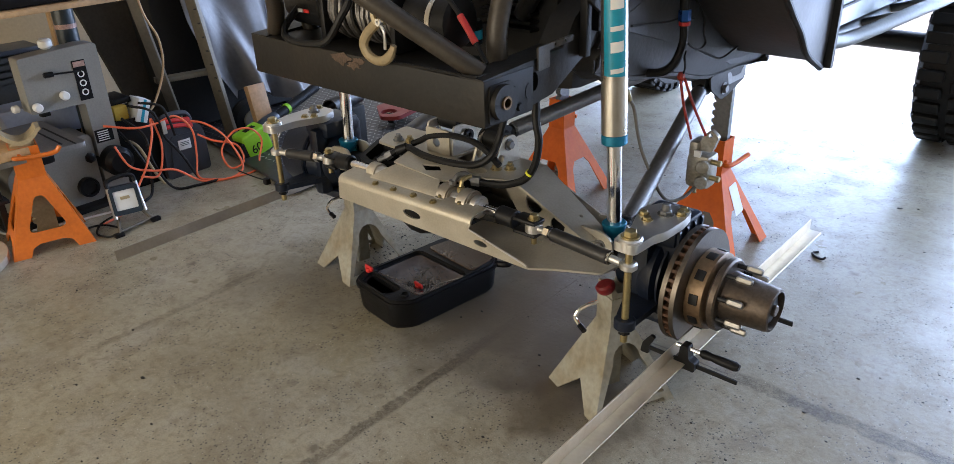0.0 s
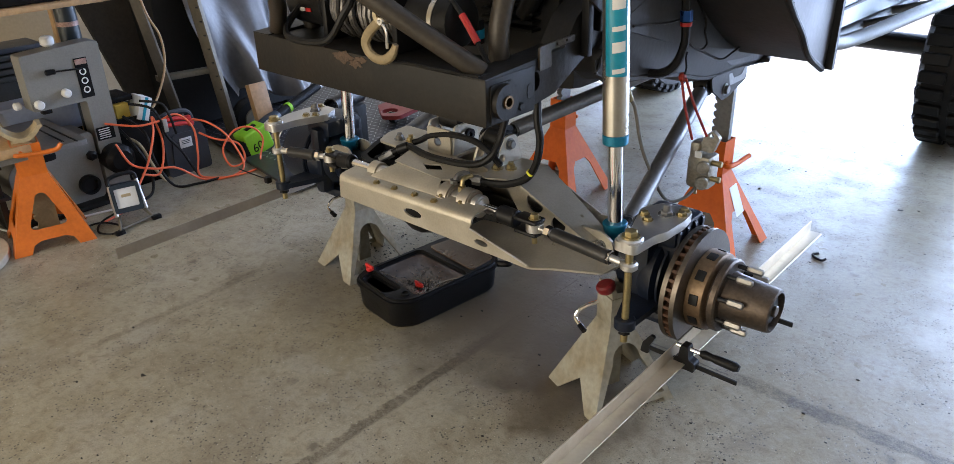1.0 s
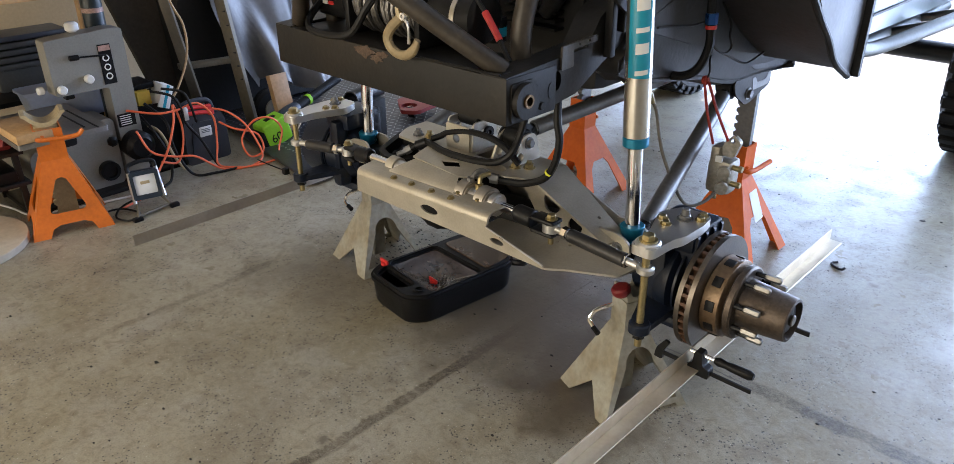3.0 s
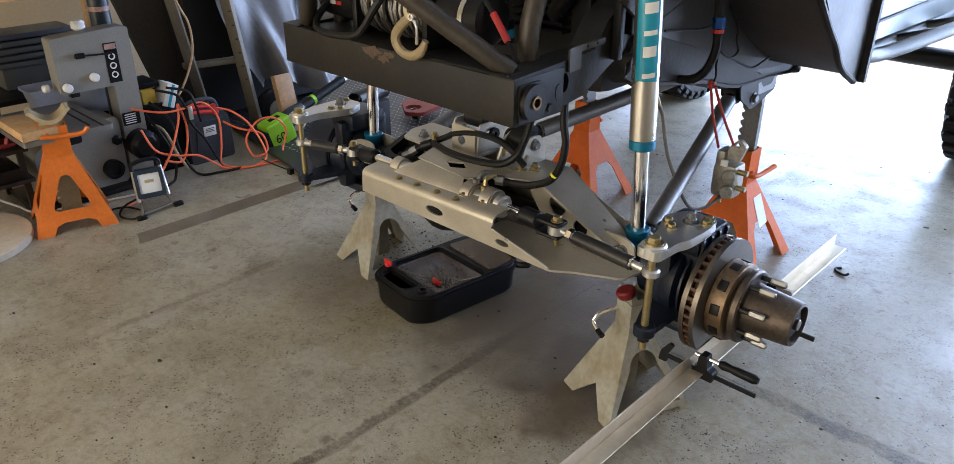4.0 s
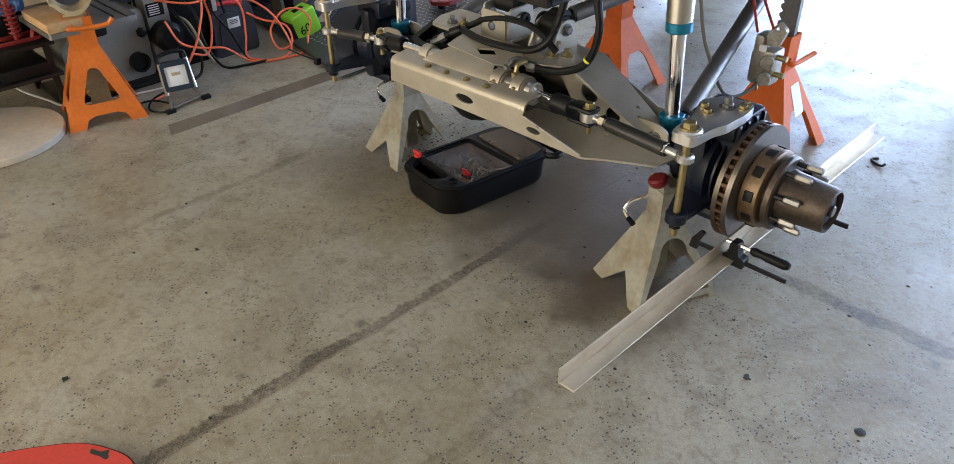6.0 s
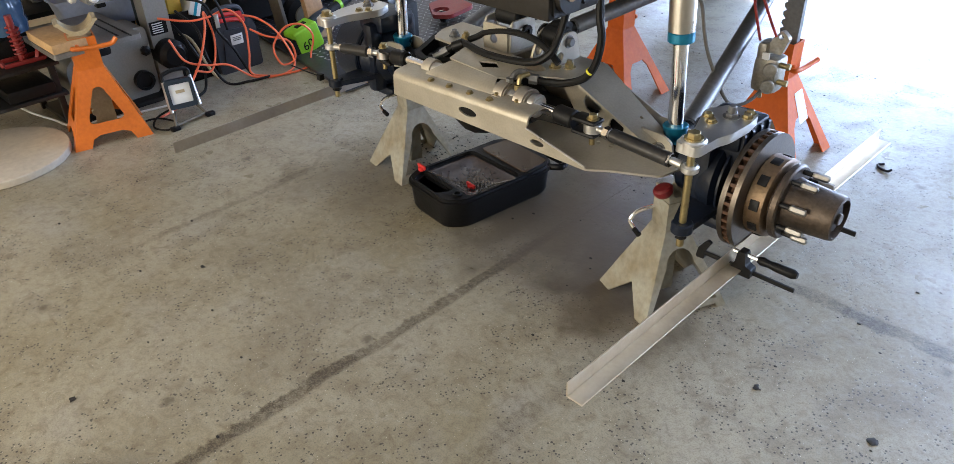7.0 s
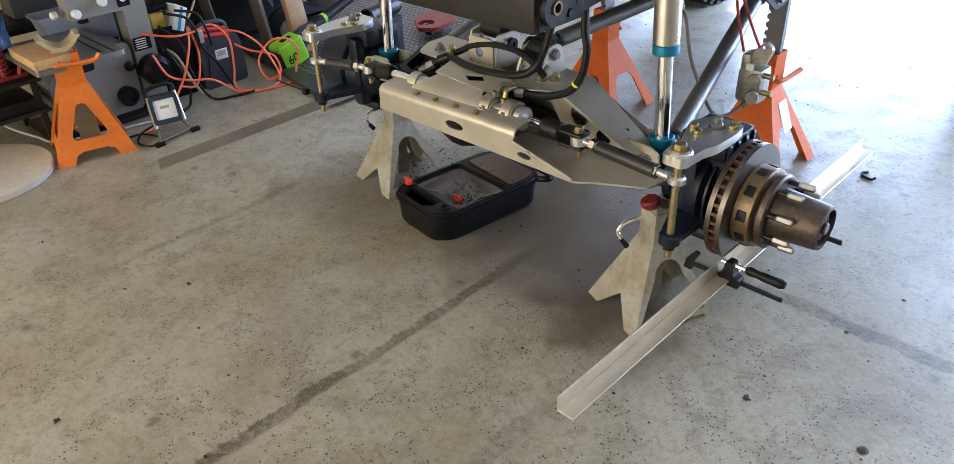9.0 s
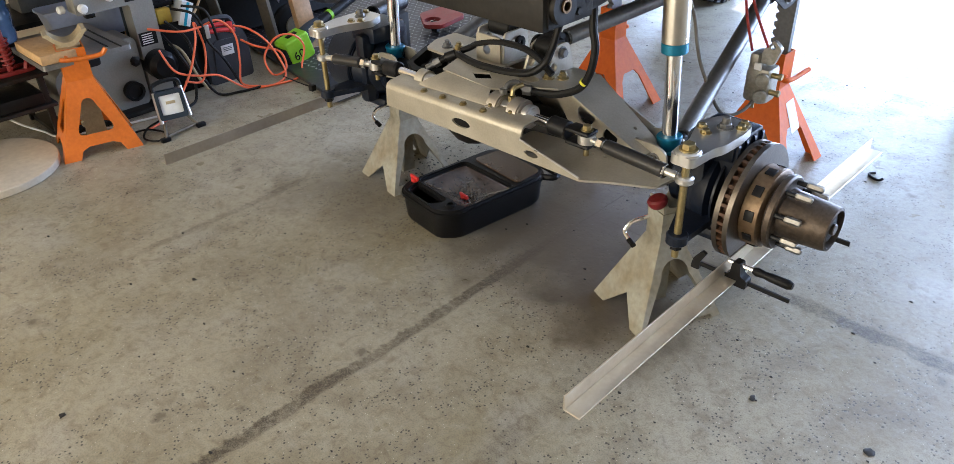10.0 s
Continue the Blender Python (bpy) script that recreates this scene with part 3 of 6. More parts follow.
# differential housing: bulged drum with a ribbed black cover in front
diff = part("differential", join(lathe([(0, 0.06), (0.03, 0.10), (0.10, 0.118), (0.2, 0.118), (0.28, 0.10), (0.36, 0.06)], (-1.08, 0.0, AZ - 0.005), (-0.72, 0.0, AZ - 0.005), 24),
                                 lathe([(0, 0.118), (0.03, 0.122), (0.075, 0.105), (0.10, 0.066), (0.108, 0.02)], (-0.93, -0.03, AZ - 0.005), (-0.93, -1.0, AZ - 0.005), 14)), M_black, axle, "black cast differential housing")
for k in range(12):
    a = 2 * math.pi * k / 12
    part("cover_bolt", hexbolt((-0.93 + 0.113 * math.cos(a), -0.052, AZ - 0.005 + 0.113 * math.sin(a)), (0, -1, 0), 0.008, 0.012), M_black, diff)
for a in (-2.2, -1.57, -0.94):
    part("cover_rib", box((-0.004, 0.02, -0.002), (0.004, 0.115, 0.012), 0.002, Matrix.Translation((-0.93, -0.105, AZ - 0.005)) @ Matrix.Rotation(-math.pi / 2, 4, "X") @ Matrix.Rotation(a + math.pi / 2, 4, "Z") @ Matrix.Rotation(math.pi, 4, "X")), M_black, diff)

# truss: top plate, sloping end plates, webs with round holes
tz = 0.572
top_outer = rounded([(-1.13, -0.02), (-1.095, -0.092), (-0.93, -0.10), (-0.70, -0.115), (-0.60, -0.122), (-0.565, -0.098), (-0.52, -0.095), (-0.52, 0.07), (-1.13, 0.07)], 0.012)
part("truss_top", plate(top_outer, [circle2(-0.668, -0.085, 0.036, 18, 0.022), rounded([(-0.79, -0.05), (-0.73, -0.05), (-0.73, 0.04), (-0.79, 0.04)], 0.015)], at_z(tz), 0.008), M_steel_raw, axle)
slope = math.atan2(0.115, 0.27)


def sloped(x0):
    return plate([(0, -0.095), (0.270, -0.105), (0.285, -0.095), (0.298, -0.015), (0, 0.060)], [circle2(0.235, -0.06, 0.006, 10), circle2(0.205, -0.03, 0.006, 10)], Matrix.Translation((x0, 0, tz + 0.006)) @ Matrix.Rotation(slope, 4, "Y"), 0.008)


part("truss_end", sloped(-0.522), M_steel_raw, axle)
web = [(-1.13, tz), (-0.522, tz), (-0.24, tz - 0.120), (-0.21, 0.41), (-0.30, 0.385), (-0.62, 0.385), (-1.13, 0.385)]
web_front = [(-1.13, tz), (-0.522, tz), (-0.24, tz - 0.120), (-0.21, 0.425), (-0.29, 0.41), (-0.43, 0.405), (-0.51, 0.42), (-0.55, 0.47), (-0.60, 0.54), (-1.13, 0.54)]
part("truss_web", plate(web_front, [circle2(-0.485, 0.506, 0.031), circle2(-0.40, 0.462, 0.025)], at_y(-0.045), 0.006), M_steel_raw, axle)
part("truss_web", plate(web, [circle2(-0.52, 0.50, 0.034), circle2(-0.42, 0.452, 0.028)], at_y(0.05), 0.006), M_steel_raw, axle)
skid = rounded([(-0.62, -0.268), (-0.33, -0.268), (-0.285, -0.235), (-0.165, -0.172), (-0.15, -0.09), (-0.33, -0.085), (-0.62, -0.12)], 0.012)
part("skid_plate", plate(skid, [circle2(-0.40, -0.125, 0.006, 10), circle2(-0.36, -0.12, 0.006, 10)], at_z(0.437), 0.006), M_steel_raw, axle)
# open bump-stop bucket beside the ram, tipped forwards
tip = Matrix.Translation((0, 0, 0.575)) @ Matrix.Rotation(math.atan(0.29), 4, "X")
bucket_o = rounded([(-1.140, -0.045), (-1.130, -0.155), (-1.075, -0.176), (-0.955, -0.140), (-0.962, -0.05)], 0.008)
bucket_i = rounded([(-1.118, -0.060), (-1.110, -0.143), (-1.072, -0.156), (-0.978, -0.126), (-0.982, -0.065)], 0.008)
part("bump_bucket", plate(bucket_o, [bucket_i], tip, 0.007), M_black, axle, "black open bump-stop bucket")
part("bucket_wall", plate(bucket_o, [bucket_i], tip @ Matrix.Translation((0, 0, -0.028)), 0.027), M_black, axle)
part("bucket_floor", plate(bucket_i, [], tip @ Matrix.Translation((0, 0, -0.040)), 0.010), M_black, axle)
part("bump_stop", lathe([(0, 0.03), (0.01, 0.036), (0.03, 0.034), (0.042, 0.02)], (-1.035, -0.10, 0.512), (-1.05, -0.11, 0.7), 18), M_rubber, axle)
part("bucket_bolt", hexbolt((-1.085, -0.115, 0.52), (0, -0.3, 1), 0.010, 0.012), M_black, axle)
for x, y in ((-1.046, -0.046), (-1.003, -0.036), (-0.625, -0.046), (-0.592, -0.022)):
    part("truss_bolt", join(hexbolt((x, y, tz + 0.008), (0, 0, 1), 0.0135, 0.014), cyl((x, y, tz + 0.02), (x, y, tz + 0.030), 0.008, seg=10)), M_zinc if x > -1.02 else M_link, axle, "zinc-plated bolt")

# steering ram behind its folded guard
RY, RZ = -0.192, 0.526
face = [(-1.086, 0.446), (-0.33, 0.446), (-0.325, 0.455), (-0.528, 0.501), (-0.522, 0.5175), (-1.082, 0.5035)]
face_slot = [(x + 0.12 * (y - 0.485), y) for x, y in circle2(-0.752, 0.482, 0.036, 20, 0.013)]
ram_guard = part("ram_guard", plate(face, [face_slot, circle2(-0.487, 0.470, 0.024, 16, 0.009)], at_y(-0.281), 0.006), M_steel_raw, axle, "folded raw steel ram guard")
fold = [(-0.2812, 0.500), (-0.2795, 0.511), (-0.2745, 0.519), (-0.266, 0.5235), (-0.255, 0.525), (-0.212, 0.529)]
gb = bmesh.new()
cols = [[gb.verts.new((x, y, z + 0.025 * (x + 1.082))) for y, z in fold] for x in (-1.082, -0.95, -0.80, -0.66, -0.522)]
for c0, c1 in zip(cols, cols[1:]):
    for i in range(len(fold) - 1):
        gb.faces.new((c0[i], c0[i + 1], c1[i + 1], c1[i]))
ge = bmesh.ops.extrude_face_region(gb, geom=gb.faces[:])
bmesh.ops.translate(gb, verts=[v for v in ge["geom"] if isinstance(v, bmesh.types.BMVert)], vec=(0, 0.005, -0.005))
part("guard_fold", gb, M_steel_raw, ram_guard, angle=50)
part("guard_gusset", plate([(-0.262, 0.4585), (-0.275, 0.4585), (-0.275, 0.500), (-0.235, 0.515), (-0.235, 0.46)], [], at_x(-1.084), 0.006), M_steel_raw, ram_guard)
part("weld_bead", hose([(-0.527 + 0.02 * k, -0.2815, 0.5015 - 0.00455 * k) for k in range(11)], 0.0028, 6, 2), M_alu, ram_guard)
for x in (-0.925, -0.845, -0.76, -0.68):
    part("guard_bolt", hexbolt((x, -0.262, 0.5245 + 0.025 * (x + 1.082)), (0, -0.1, 1), 0.0085, 0.007), M_zinc, ram_guard)
# sheet cover over the ram, with the cut-out plate behind its ridge
cov = bmesh.new()
rows_ = [[cov.verts.new(p) for p in r] for r in (
    ((-0.975, -0.240, 0.5285), (-0.84, -0.238, 0.532), (-0.692, -0.236, 0.535)), ((-0.945, -0.205, 0.548), (-0.83, -0.208, 0.552), (-0.706, -0.214, 0.554)), ((-0.925, -0.176, 0.560), (-0.83, -0.182, 0.562), (-0.720, -0.190, 0.562)))]
for r0_, r1_ in zip(rows_, rows_[1:]):
    for k in (0, 1):
        cov.faces.new((r0_[k], r0_[k + 1], r1_[k + 1], r1_[k]))
ge = bmesh.ops.extrude_face_region(cov, geom=cov.faces[:])
bmesh.ops.translate(cov, verts=[v for v in ge["geom"] if isinstance(v, bmesh.types.BMVert)], vec=(0, 0.003, 0.005))
part("guard_cover", cov, M_steel_raw, axle, angle=60)
ridge = Matrix.Translation((0, 0, 0.606)) @ Matrix.Rotation(math.atan(0.24), 4, "X")
part("ridge_plate", plate([(-0.935, -0.176), (-0.722, -0.192), (-0.668, -0.170), (-0.66, -0.135), (-0.69, -0.105), (-0.935, -0.098)], [[(-0.835, -0.150), (-0.782, -0.130), (-0.752, -0.150), (-0.80, -0.170)]], ridge, 0.006), M_steel_raw, axle)
part("ram_body", cyl((-1.02, RY, RZ), (-0.555, RY, RZ), 0.025, seg=24), M_alu, axle)
part("ram_end", lathe([(0, 0.02), (0.006, 0.031), (0.04, 0.031)], (-1.02, RY, RZ), (-0.5, RY, RZ), 24), M_steel_raw, axle)
for x in (-0.682, -0.606):
    c = part("ram_clamp", join(ring((x - 0.017, RY, RZ), (x + 0.017, RY, RZ), 0.042, 0.0255, 32), ring((x + 0.017, RY, RZ), (x + 0.021, RY, RZ), 0.036, 0.0255, 28), box((x - 0.016, RY - 0.048, RZ - 0.013), (x + 0.016, RY - 0.030, RZ + 0.013), 0.004)), M_alu_dark, axle, "split aluminium clamp")
    part("clamp_bolt", hexbolt((x, RY - 0.038, RZ + 0.011), (0, -0.3, 1), 0.0065, 0.008, False), M_zinc, c)
    # solid black slab gives the clamp's split its shade
    part("clamp_split_slab", box((x - 0.0185, RY - 0.0475, RZ - 0.0015), (x + 0.0185, RY - 0.030, RZ + 0.0015)), M_black, c)
part("ram_gland", ring((-0.577, RY, RZ), (-0.560, RY, RZ), 0.033, 0.014, 24), M_alu, axle)
# rods, clevises and tie rods: the near ones lie level, the far ones drop towards their pin
for side in ((-0.565, -0.485, -0.372, -0.058, 0.0, 0.526, 0.522, 0.527, -0.229, 1), (-1.02, -1.125, -1.235, -1.482, 0.0, 0.526, 0.516, 0.497, -0.231, -1)):
    x_rod, x_cl, x_pin, x_end, _, z_rod, z_pin, z_end, y_end, sg = side
    pr, pc, pp, pe = Vector((x_rod, RY, z_rod)), Vector((x_cl, RY, z_rod)), Vector((x_pin, RY, z_pin)), Vector((x_end, y_end, z_end))
    part("ram_rod", cyl(pr, pc, 0.014, seg=18), M_chrome, axle)
    dcl = (pp - pc).normalized()
    cl = part("clevis", join(lathe([(0, 0.020), (0.008, 0.026), (0.062, 0.026), (0.066, 0.022)], pc - dcl * 0.01, pp, 20),
                             box((min(pp.x, pp.x - sg * 0.055), RY - 0.024, z_pin + 0.012), (max(pp.x + sg * 0.02, pp.x - sg * 0.055, pp.x), RY + 0.024, z_pin + 0.023), 0.006),
                             box((min(pp.x, pp.x - sg * 0.055), RY - 0.024, z_pin - 0.024), (max(pp.x + sg * 0.02, pp.x - sg * 0.055, pp.x), RY + 0.024, z_pin - 0.013), 0.006)), M_black, axle, "black clevis")
    part("clevis_bolt", join(hexbolt((pp.x, RY, z_pin + 0.023), (0, 0, 1), 0.0125, 0.014), cyl((pp.x, RY, z_pin - 0.05), (pp.x, RY, z_pin + 0.02), 0.008, seg=12)), M_zinc, cl)
    dt = (pe - pp).normalized()
    tr = part("tie_rod", lathe([(0, 0.012), (0.006, 0.0185), ((pe - pp).length - 0.126, 0.0185), ((pe - pp).length - 0.12, 0.012)], pp + dt * 0.065, pe, 18), M_tierod, axle, "black steering tie rod")
    for q, k in ((pp + dt * 0.045, 1), (pe - dt * 0.055, -1)):
        part("jam_nut", lathe([(0, 0.0175), (0.017, 0.0175)], q, q + dt * k, 6), M_chrome, tr)
    part("rod_end", join(ring(pp - Vector((0, 0, 0.012)), pp + Vector((0, 0, 0.012)), 0.024, 0.009, 18), cyl(pp + dt * 0.02, pp + dt * 0.065, 0.010, seg=12)), M_alu, tr)
    part("rod_end", join(lathe([(0, 0.010), (0, 0.016), (0.005, 0.0215), (0.017, 0.0215), (0.022, 0.016), (0.022, 0.010)], pe - Vector((0, 0, 0.011)), pe + Vector((0, 0, 0.011)), 24, close=False), cyl(pe - dt * 0.022, pe - dt * 0.06, 0.010, seg=12)), M_alu, tr)

# link brackets on the truss, each with its bushing
for x in (-0.715, -0.632):
    br = part("link_bracket", plate(rounded([(-0.062, tz), (0.07, tz), (0.045, tz + 0.095), (-0.015, tz + 0.095)], 0.024), [circle2(-0.025, tz + 0.032, 0.014)], at_x(x), 0.008), M_steel_raw, axle)
part("link_bushing", join(cyl((-0.705, 0.012, 0.643), (-0.634, 0.012, 0.643), 0.037, seg=22, bev=0.006), ring((-0.72, 0.012, 0.643), (-0.712, 0.012, 0.643), 0.032, 0.01, 20)), M_rubber, axle, "black rubber link bushing")
part("bracket_bolt", hexbolt((-0.624, 0.012, 0.640), (1, 0, 0), 0.014, 0.014), M_link, br)
for x in (-0.912, -0.806):
    part("link_bracket", plate(rounded([(-0.05, tz), (0.07, tz), (0.06, tz + 0.10), (-0.04, tz + 0.10)], 0.014), [circle2(0.0, tz + 0.06, 0.014)], at_x(x), 0.007), M_steel_raw, axle)
front_ = part("link_bracket", plate(rounded([(-0.905, tz + 0.004), (-0.806, tz + 0.004), (-0.806, tz + 0.088), (-0.905, tz + 0.088)], 0.008), [circle2(-0.862, tz + 0.042, 0.015)], at_y(-0.055), 0.007), M_steel_raw, axle)
part("link_bushing", join(cyl((-0.900, 0.02, tz + 0.10), (-0.812, 0.02, tz + 0.10), 0.032, seg=20, bev=0.004), ring((-0.798, 0.02, tz + 0.06), (-0.788, 0.02, tz + 0.06), 0.020, 0.008, 16)), M_rubber, axle, "black rubber link bushing")


# ---- steering knuckles ----
def knuckle(fix, name):
    k = thing(name, "blue-black cast steering knuckle with a milled aluminium steering arm", "steering knuckle", fix_at(fix, (-0.09, 0, 0.25)), group="steering knuckles")
    part("casting", fix(lathe([(0, 0.055), (0.02, 0.085), (0.07, 0.115), (0.10, 0.12), (0.13, 0.07)], (-0.16, 0, AZ), (0.1, 0, AZ), 24)), M_blackknuckle, k)
    part("upper_boss", fix(box((-0.15, -0.075, 0.515), (-0.02, 0.075, 0.574), 0.014)), M_blackknuckle, k)
    part("lower_boss", fix(box((-0.15, -0.055, 0.27), (-0.04, 0.055, 0.305), 0.014)), M_blackknuckle, k)
    for y in (-0.078, 0.078):
        part("web", fix(box((-0.125, y - 0.028, 0.30), (-0.075, y + 0.028, 0.55), 0.018)), M_blackknuckle, k)
    for y in (-0.06, -0.02, 0.02, 0.06):
        rib = [(-0.12, 0.565), (-0.012, 0.565), (-0.022, 0.45), (-0.05, 0.40), (-0.10, 0.40)]
        part("rib", fix(plate(rounded(rib, 0.01), [], at_y(y - 0.005), 0.01)), M_blackknuckle, k)
    part("dust_shield", fix(plate(circle2(0, AZ, 0.115, 28), [], at_x(-0.045), 0.006)), M_blackknuckle, k)
    part("ball_flange", fix(cyl((-0.19, 0, AZ), (-0.155, 0, AZ), 0.075, seg=24, bev=0.006)), M_blackknuckle, k)
    part("lower_arm", fix(plate(rounded([(-0.083, -0.235), (-0.036, -0.235), (-0.03, 0.0), (-0.13, 0.0), (-0.125, -0.12)], 0.02), [], at_z(0.356), 0.018)), M_blackknuckle, k)
    part("lower_arm_boss", fix(cyl((-0.058, -0.23, 0.350), (-0.058, -0.23, 0.380), 0.027, seg=22, bev=0.004)), M_blackknuckle, k)
    arm = part("steering_arm", fix(plate(rounded([(-0.09, -0.26), (-0.028, -0.26), (-0.024, -0.175), (-0.012, -0.145), (-0.008, -0.06), (-0.018, 0.004), (-0.10, 0.008), (-0.132, -0.06), (-0.092, -0.17)], 0.018, 5), [], at_z(0.574), 0.024)), M_alu, k, "milled aluminium steering arm")
    for x, y in ((-0.036, -0.010), (-0.030, -0.036), (-0.105, -0.088), (-0.082, -0.112)):
        part("arm_bolt", fix(hexbolt((x, y, 0.598), (0, 0, 1), 0.0105, 0.009)), M_zinc, arm)
    part("centre_stud", fix(join(hexbolt((-0.062, -0.055, 0.598), (0, 0, 1), 0.0155, 0.011), cyl((-0.062, -0.055, 0.605), (-0.062, -0.055, 0.626), 0.010, seg=12, bev=0.002))), M_link, arm)
    part("boss", fix(cyl((-0.058, -0.23, 0.572), (-0.058, -0.23, 0.606), 0.031, seg=24, bev=0.004)), M_alu, arm)
    tb = part("arm_pin", fix(cyl((-0.058, -0.23, 0.312), (-0.058, -0.23, 0.57), 0.0095, seg=12)), M_zinc, k, "long yellow zinc bolt")
    part("bolt_head", fix(hexbolt((-0.058, -0.23, 0.606), (0, 0, 1), 0.0165, 0.016)), M_zinc, tb)
    part("nut", fix(lathe([(0, 0.016), (0.014, 0.016)], (-0.058, -0.23, 0.336), (-0.058, -0.23, 0.4), 6)), M_black, tb)
    return k


def mirror_k(bm):
    """The far knuckle, a little nearer to the middle than the near one."""
    bm.transform(Matrix.Translation((2 * -0.77, 0, 0)) @ Matrix.Diagonal((-1, 1, 1, 1)))
    bmesh.ops.reverse_faces(bm, faces=bm.faces[:])
    return bm


def fix_at(fix, p):
    b = bmesh.new()
    v = b.verts.new(p)
    fix(b)
    q = tuple(v.co)
    b.free()
    return q


same_side = lambda b: b
kn1 = knuckle(same_side, "steering_knuckle")
kn2 = knuckle(mirror_k, "steering_knuckle")
part("hub_flange", cyl((-1.626, 0, AZ), (-1.50, 0, AZ), 0.124, seg=32, bev=0.004), M_blackknuckle, kn2)


# ---- brake rotor and hub ----
hub = thing("hub_and_rotor", "machined brake rotor and rusty wheel hub with chrome spline nuts", "wheel hub", (0.0, 0, AZ - 0.18))
X0 = 0.031
RR = 0.155
HZ = 0.398           # height of the hub's centre
for xa in (-0.013, -0.042):
    rotor = part("rotor", ring((X0 + xa, 0, HZ), (X0 + xa + 0.013, 0, HZ), RR, 0.08, 72), M_rotor, hub, "machined iron rotor face")
vane = box((X0 - 0.030, 0.09, -0.0042), (X0 - 0.012, RR - 0.002, 0.0042))
vanes = []
for k in range(40):
    b = vane.copy()
    b.transform(Matrix.Translation((0, 0, HZ)) @ Matrix.Rotation(2 * math.pi * k / 40, 4, "X"))
    vanes.append(b)
vane.free()
part("vane_ring", join(*vanes, ring((X0 - 0.030, 0, HZ), (X0 - 0.012, 0, HZ), 0.135, 0.09, 48)), M_vane, rotor)
part("rotor_hat", lathe([(0, 0.100), (0.004, 0.105), (0.046, 0.103), (0.05, 0.095)], (X0 - 0.002, 0, HZ), (1, 0, HZ), 48), M_hat, hub, "brown rusted rotor hat")
# solid black blocks paint in the shade of the hat's openings
for k in range(10):
    a = 2 * math.pi * (k + 0.25) / 10
    part("hat_opening_block", box((X0 + 0.012, -0.014, 0.098), (X0 + 0.036, 0.014, 0.1065), 0.003, Matrix.Translation((0, 0, HZ)) @ Matrix.Rotation(a, 4, "X")), M_black, hub)
part("hub_neck", cyl((X0 + 0.04, 0, HZ), (0.098, 0, HZ), 0.078, seg=36), M_rust, hub)
part("hub_flange", lathe([(0, 0.092), (0.003, 0.097), (0.016, 0.097), (0.020, 0.092), (0.020, 0.06)], (0.087, 0, HZ), (1, 0, HZ), 44), M_rust, hub)
barrel = part("hub_barrel", lathe([(0, 0.067), (0.012, 0.064), (0.06, 0.061), (0.108, 0.058), (0.119, 0.0555), (0.121, 0.049), (0.104, 0.047), (0.102, 0.0)], (0.105, 0, HZ), (1, 0, HZ), 40, close=False), M_rust, hub)
part("spindle_nut", lathe([(0, 0.036), (0.010, 0.036), (0.012, 0.02)], (0.206, 0, HZ), (1, 0, HZ), 8), M_black, barrel)
part("axle_stub", cyl((0.212, 0, HZ), (0.227, 0, HZ), 0.015, seg=16, bev=0.002), M_rotor, barrel)
for k in range(8):
    a = 2 * math.pi * (k + 0.45) / 8
    y, z = 0.080 * math.sin(a), HZ + 0.080 * math.cos(a)
    st = part("wheel_stud", cyl((0.105, y, z), (0.140, y, z), 0.0066, seg=10), M_black, hub)
    part("lug_nut", lathe([(0, 0.0065), (0.006, 0.0098), (0.010, 0.0092), (0.035, 0.0092), (0.040, 0.0078), (0.042, 0.004)], (0.130, y, z), (1, y, z), 6), M_lug, st, "bright plated lug nut")


# ---- straightedges clamped to the hubs ----
def angle_bar(x, out, y0, y1, z, metal=M_alu_bar):
    t = thing("aluminium_angle_bar", "long aluminium angle bar clamped level across the brake rotor", "angle bar", (x, (y0 + y1) / 2, z - 0.045), group="toe straightedges")
    w = 0.042
    lo, hi = sorted((x, x + out * w))
    a, b = sorted((x, x + out * 0.004))
    part("upright_flange", box((a, y0, z - 0.04), (b, y1, z), 0.0008, seg=1), metal, t)
    a, b = sorted((x + out * 0.004, x + out * w))
    part("flat_flange", box((a, y0, z - 0.04), (b, y1, z - 0.036), 0.0008, seg=1), metal, t)
    return t


angle_bar(0.03, 1, -0.775, 0.80, 0.288)
# far bar: the same metal, with its darker reflection put into the colour
angle_bar(-1.63, -1, -0.80, 0.78, 0.288, M_alu_dark)
clampb = thing("bar_clamp", "black quick-grip bar clamp holding the angle bar to the rotor", "clamp", (0.03, -0.07, 0.235))
part("bar", box((-0.055, -0.135, 0.243), (0.205, -0.128, 0.254), 0.002), M_black, clampb)
part("fixed_jaw", plate(rounded([(-0.06, 0.23), (-0.035, 0.23), (-0.035, 0.255), (-0.02, 0.285), (-0.034, 0.29), (-0.055, 0.26)], 0.006), [], at_y(-0.136), 0.009), M_black, clampb)
part("sliding_jaw", plate(rounded([(0.040, 0.236), (0.098, 0.236), (0.098, 0.262), (0.080, 0.268), (0.076, 0.303), (0.055, 0.303), (0.052, 0.268), (0.040, 0.262)], 0.006), [], at_y(-0.145), 0.026), M_black, clampb)
part("screw", cyl((0.04, -0.132, 0.293), (0.13, -0.132, 0.293), 0.0055, seg=10), M_chrome, clampb)
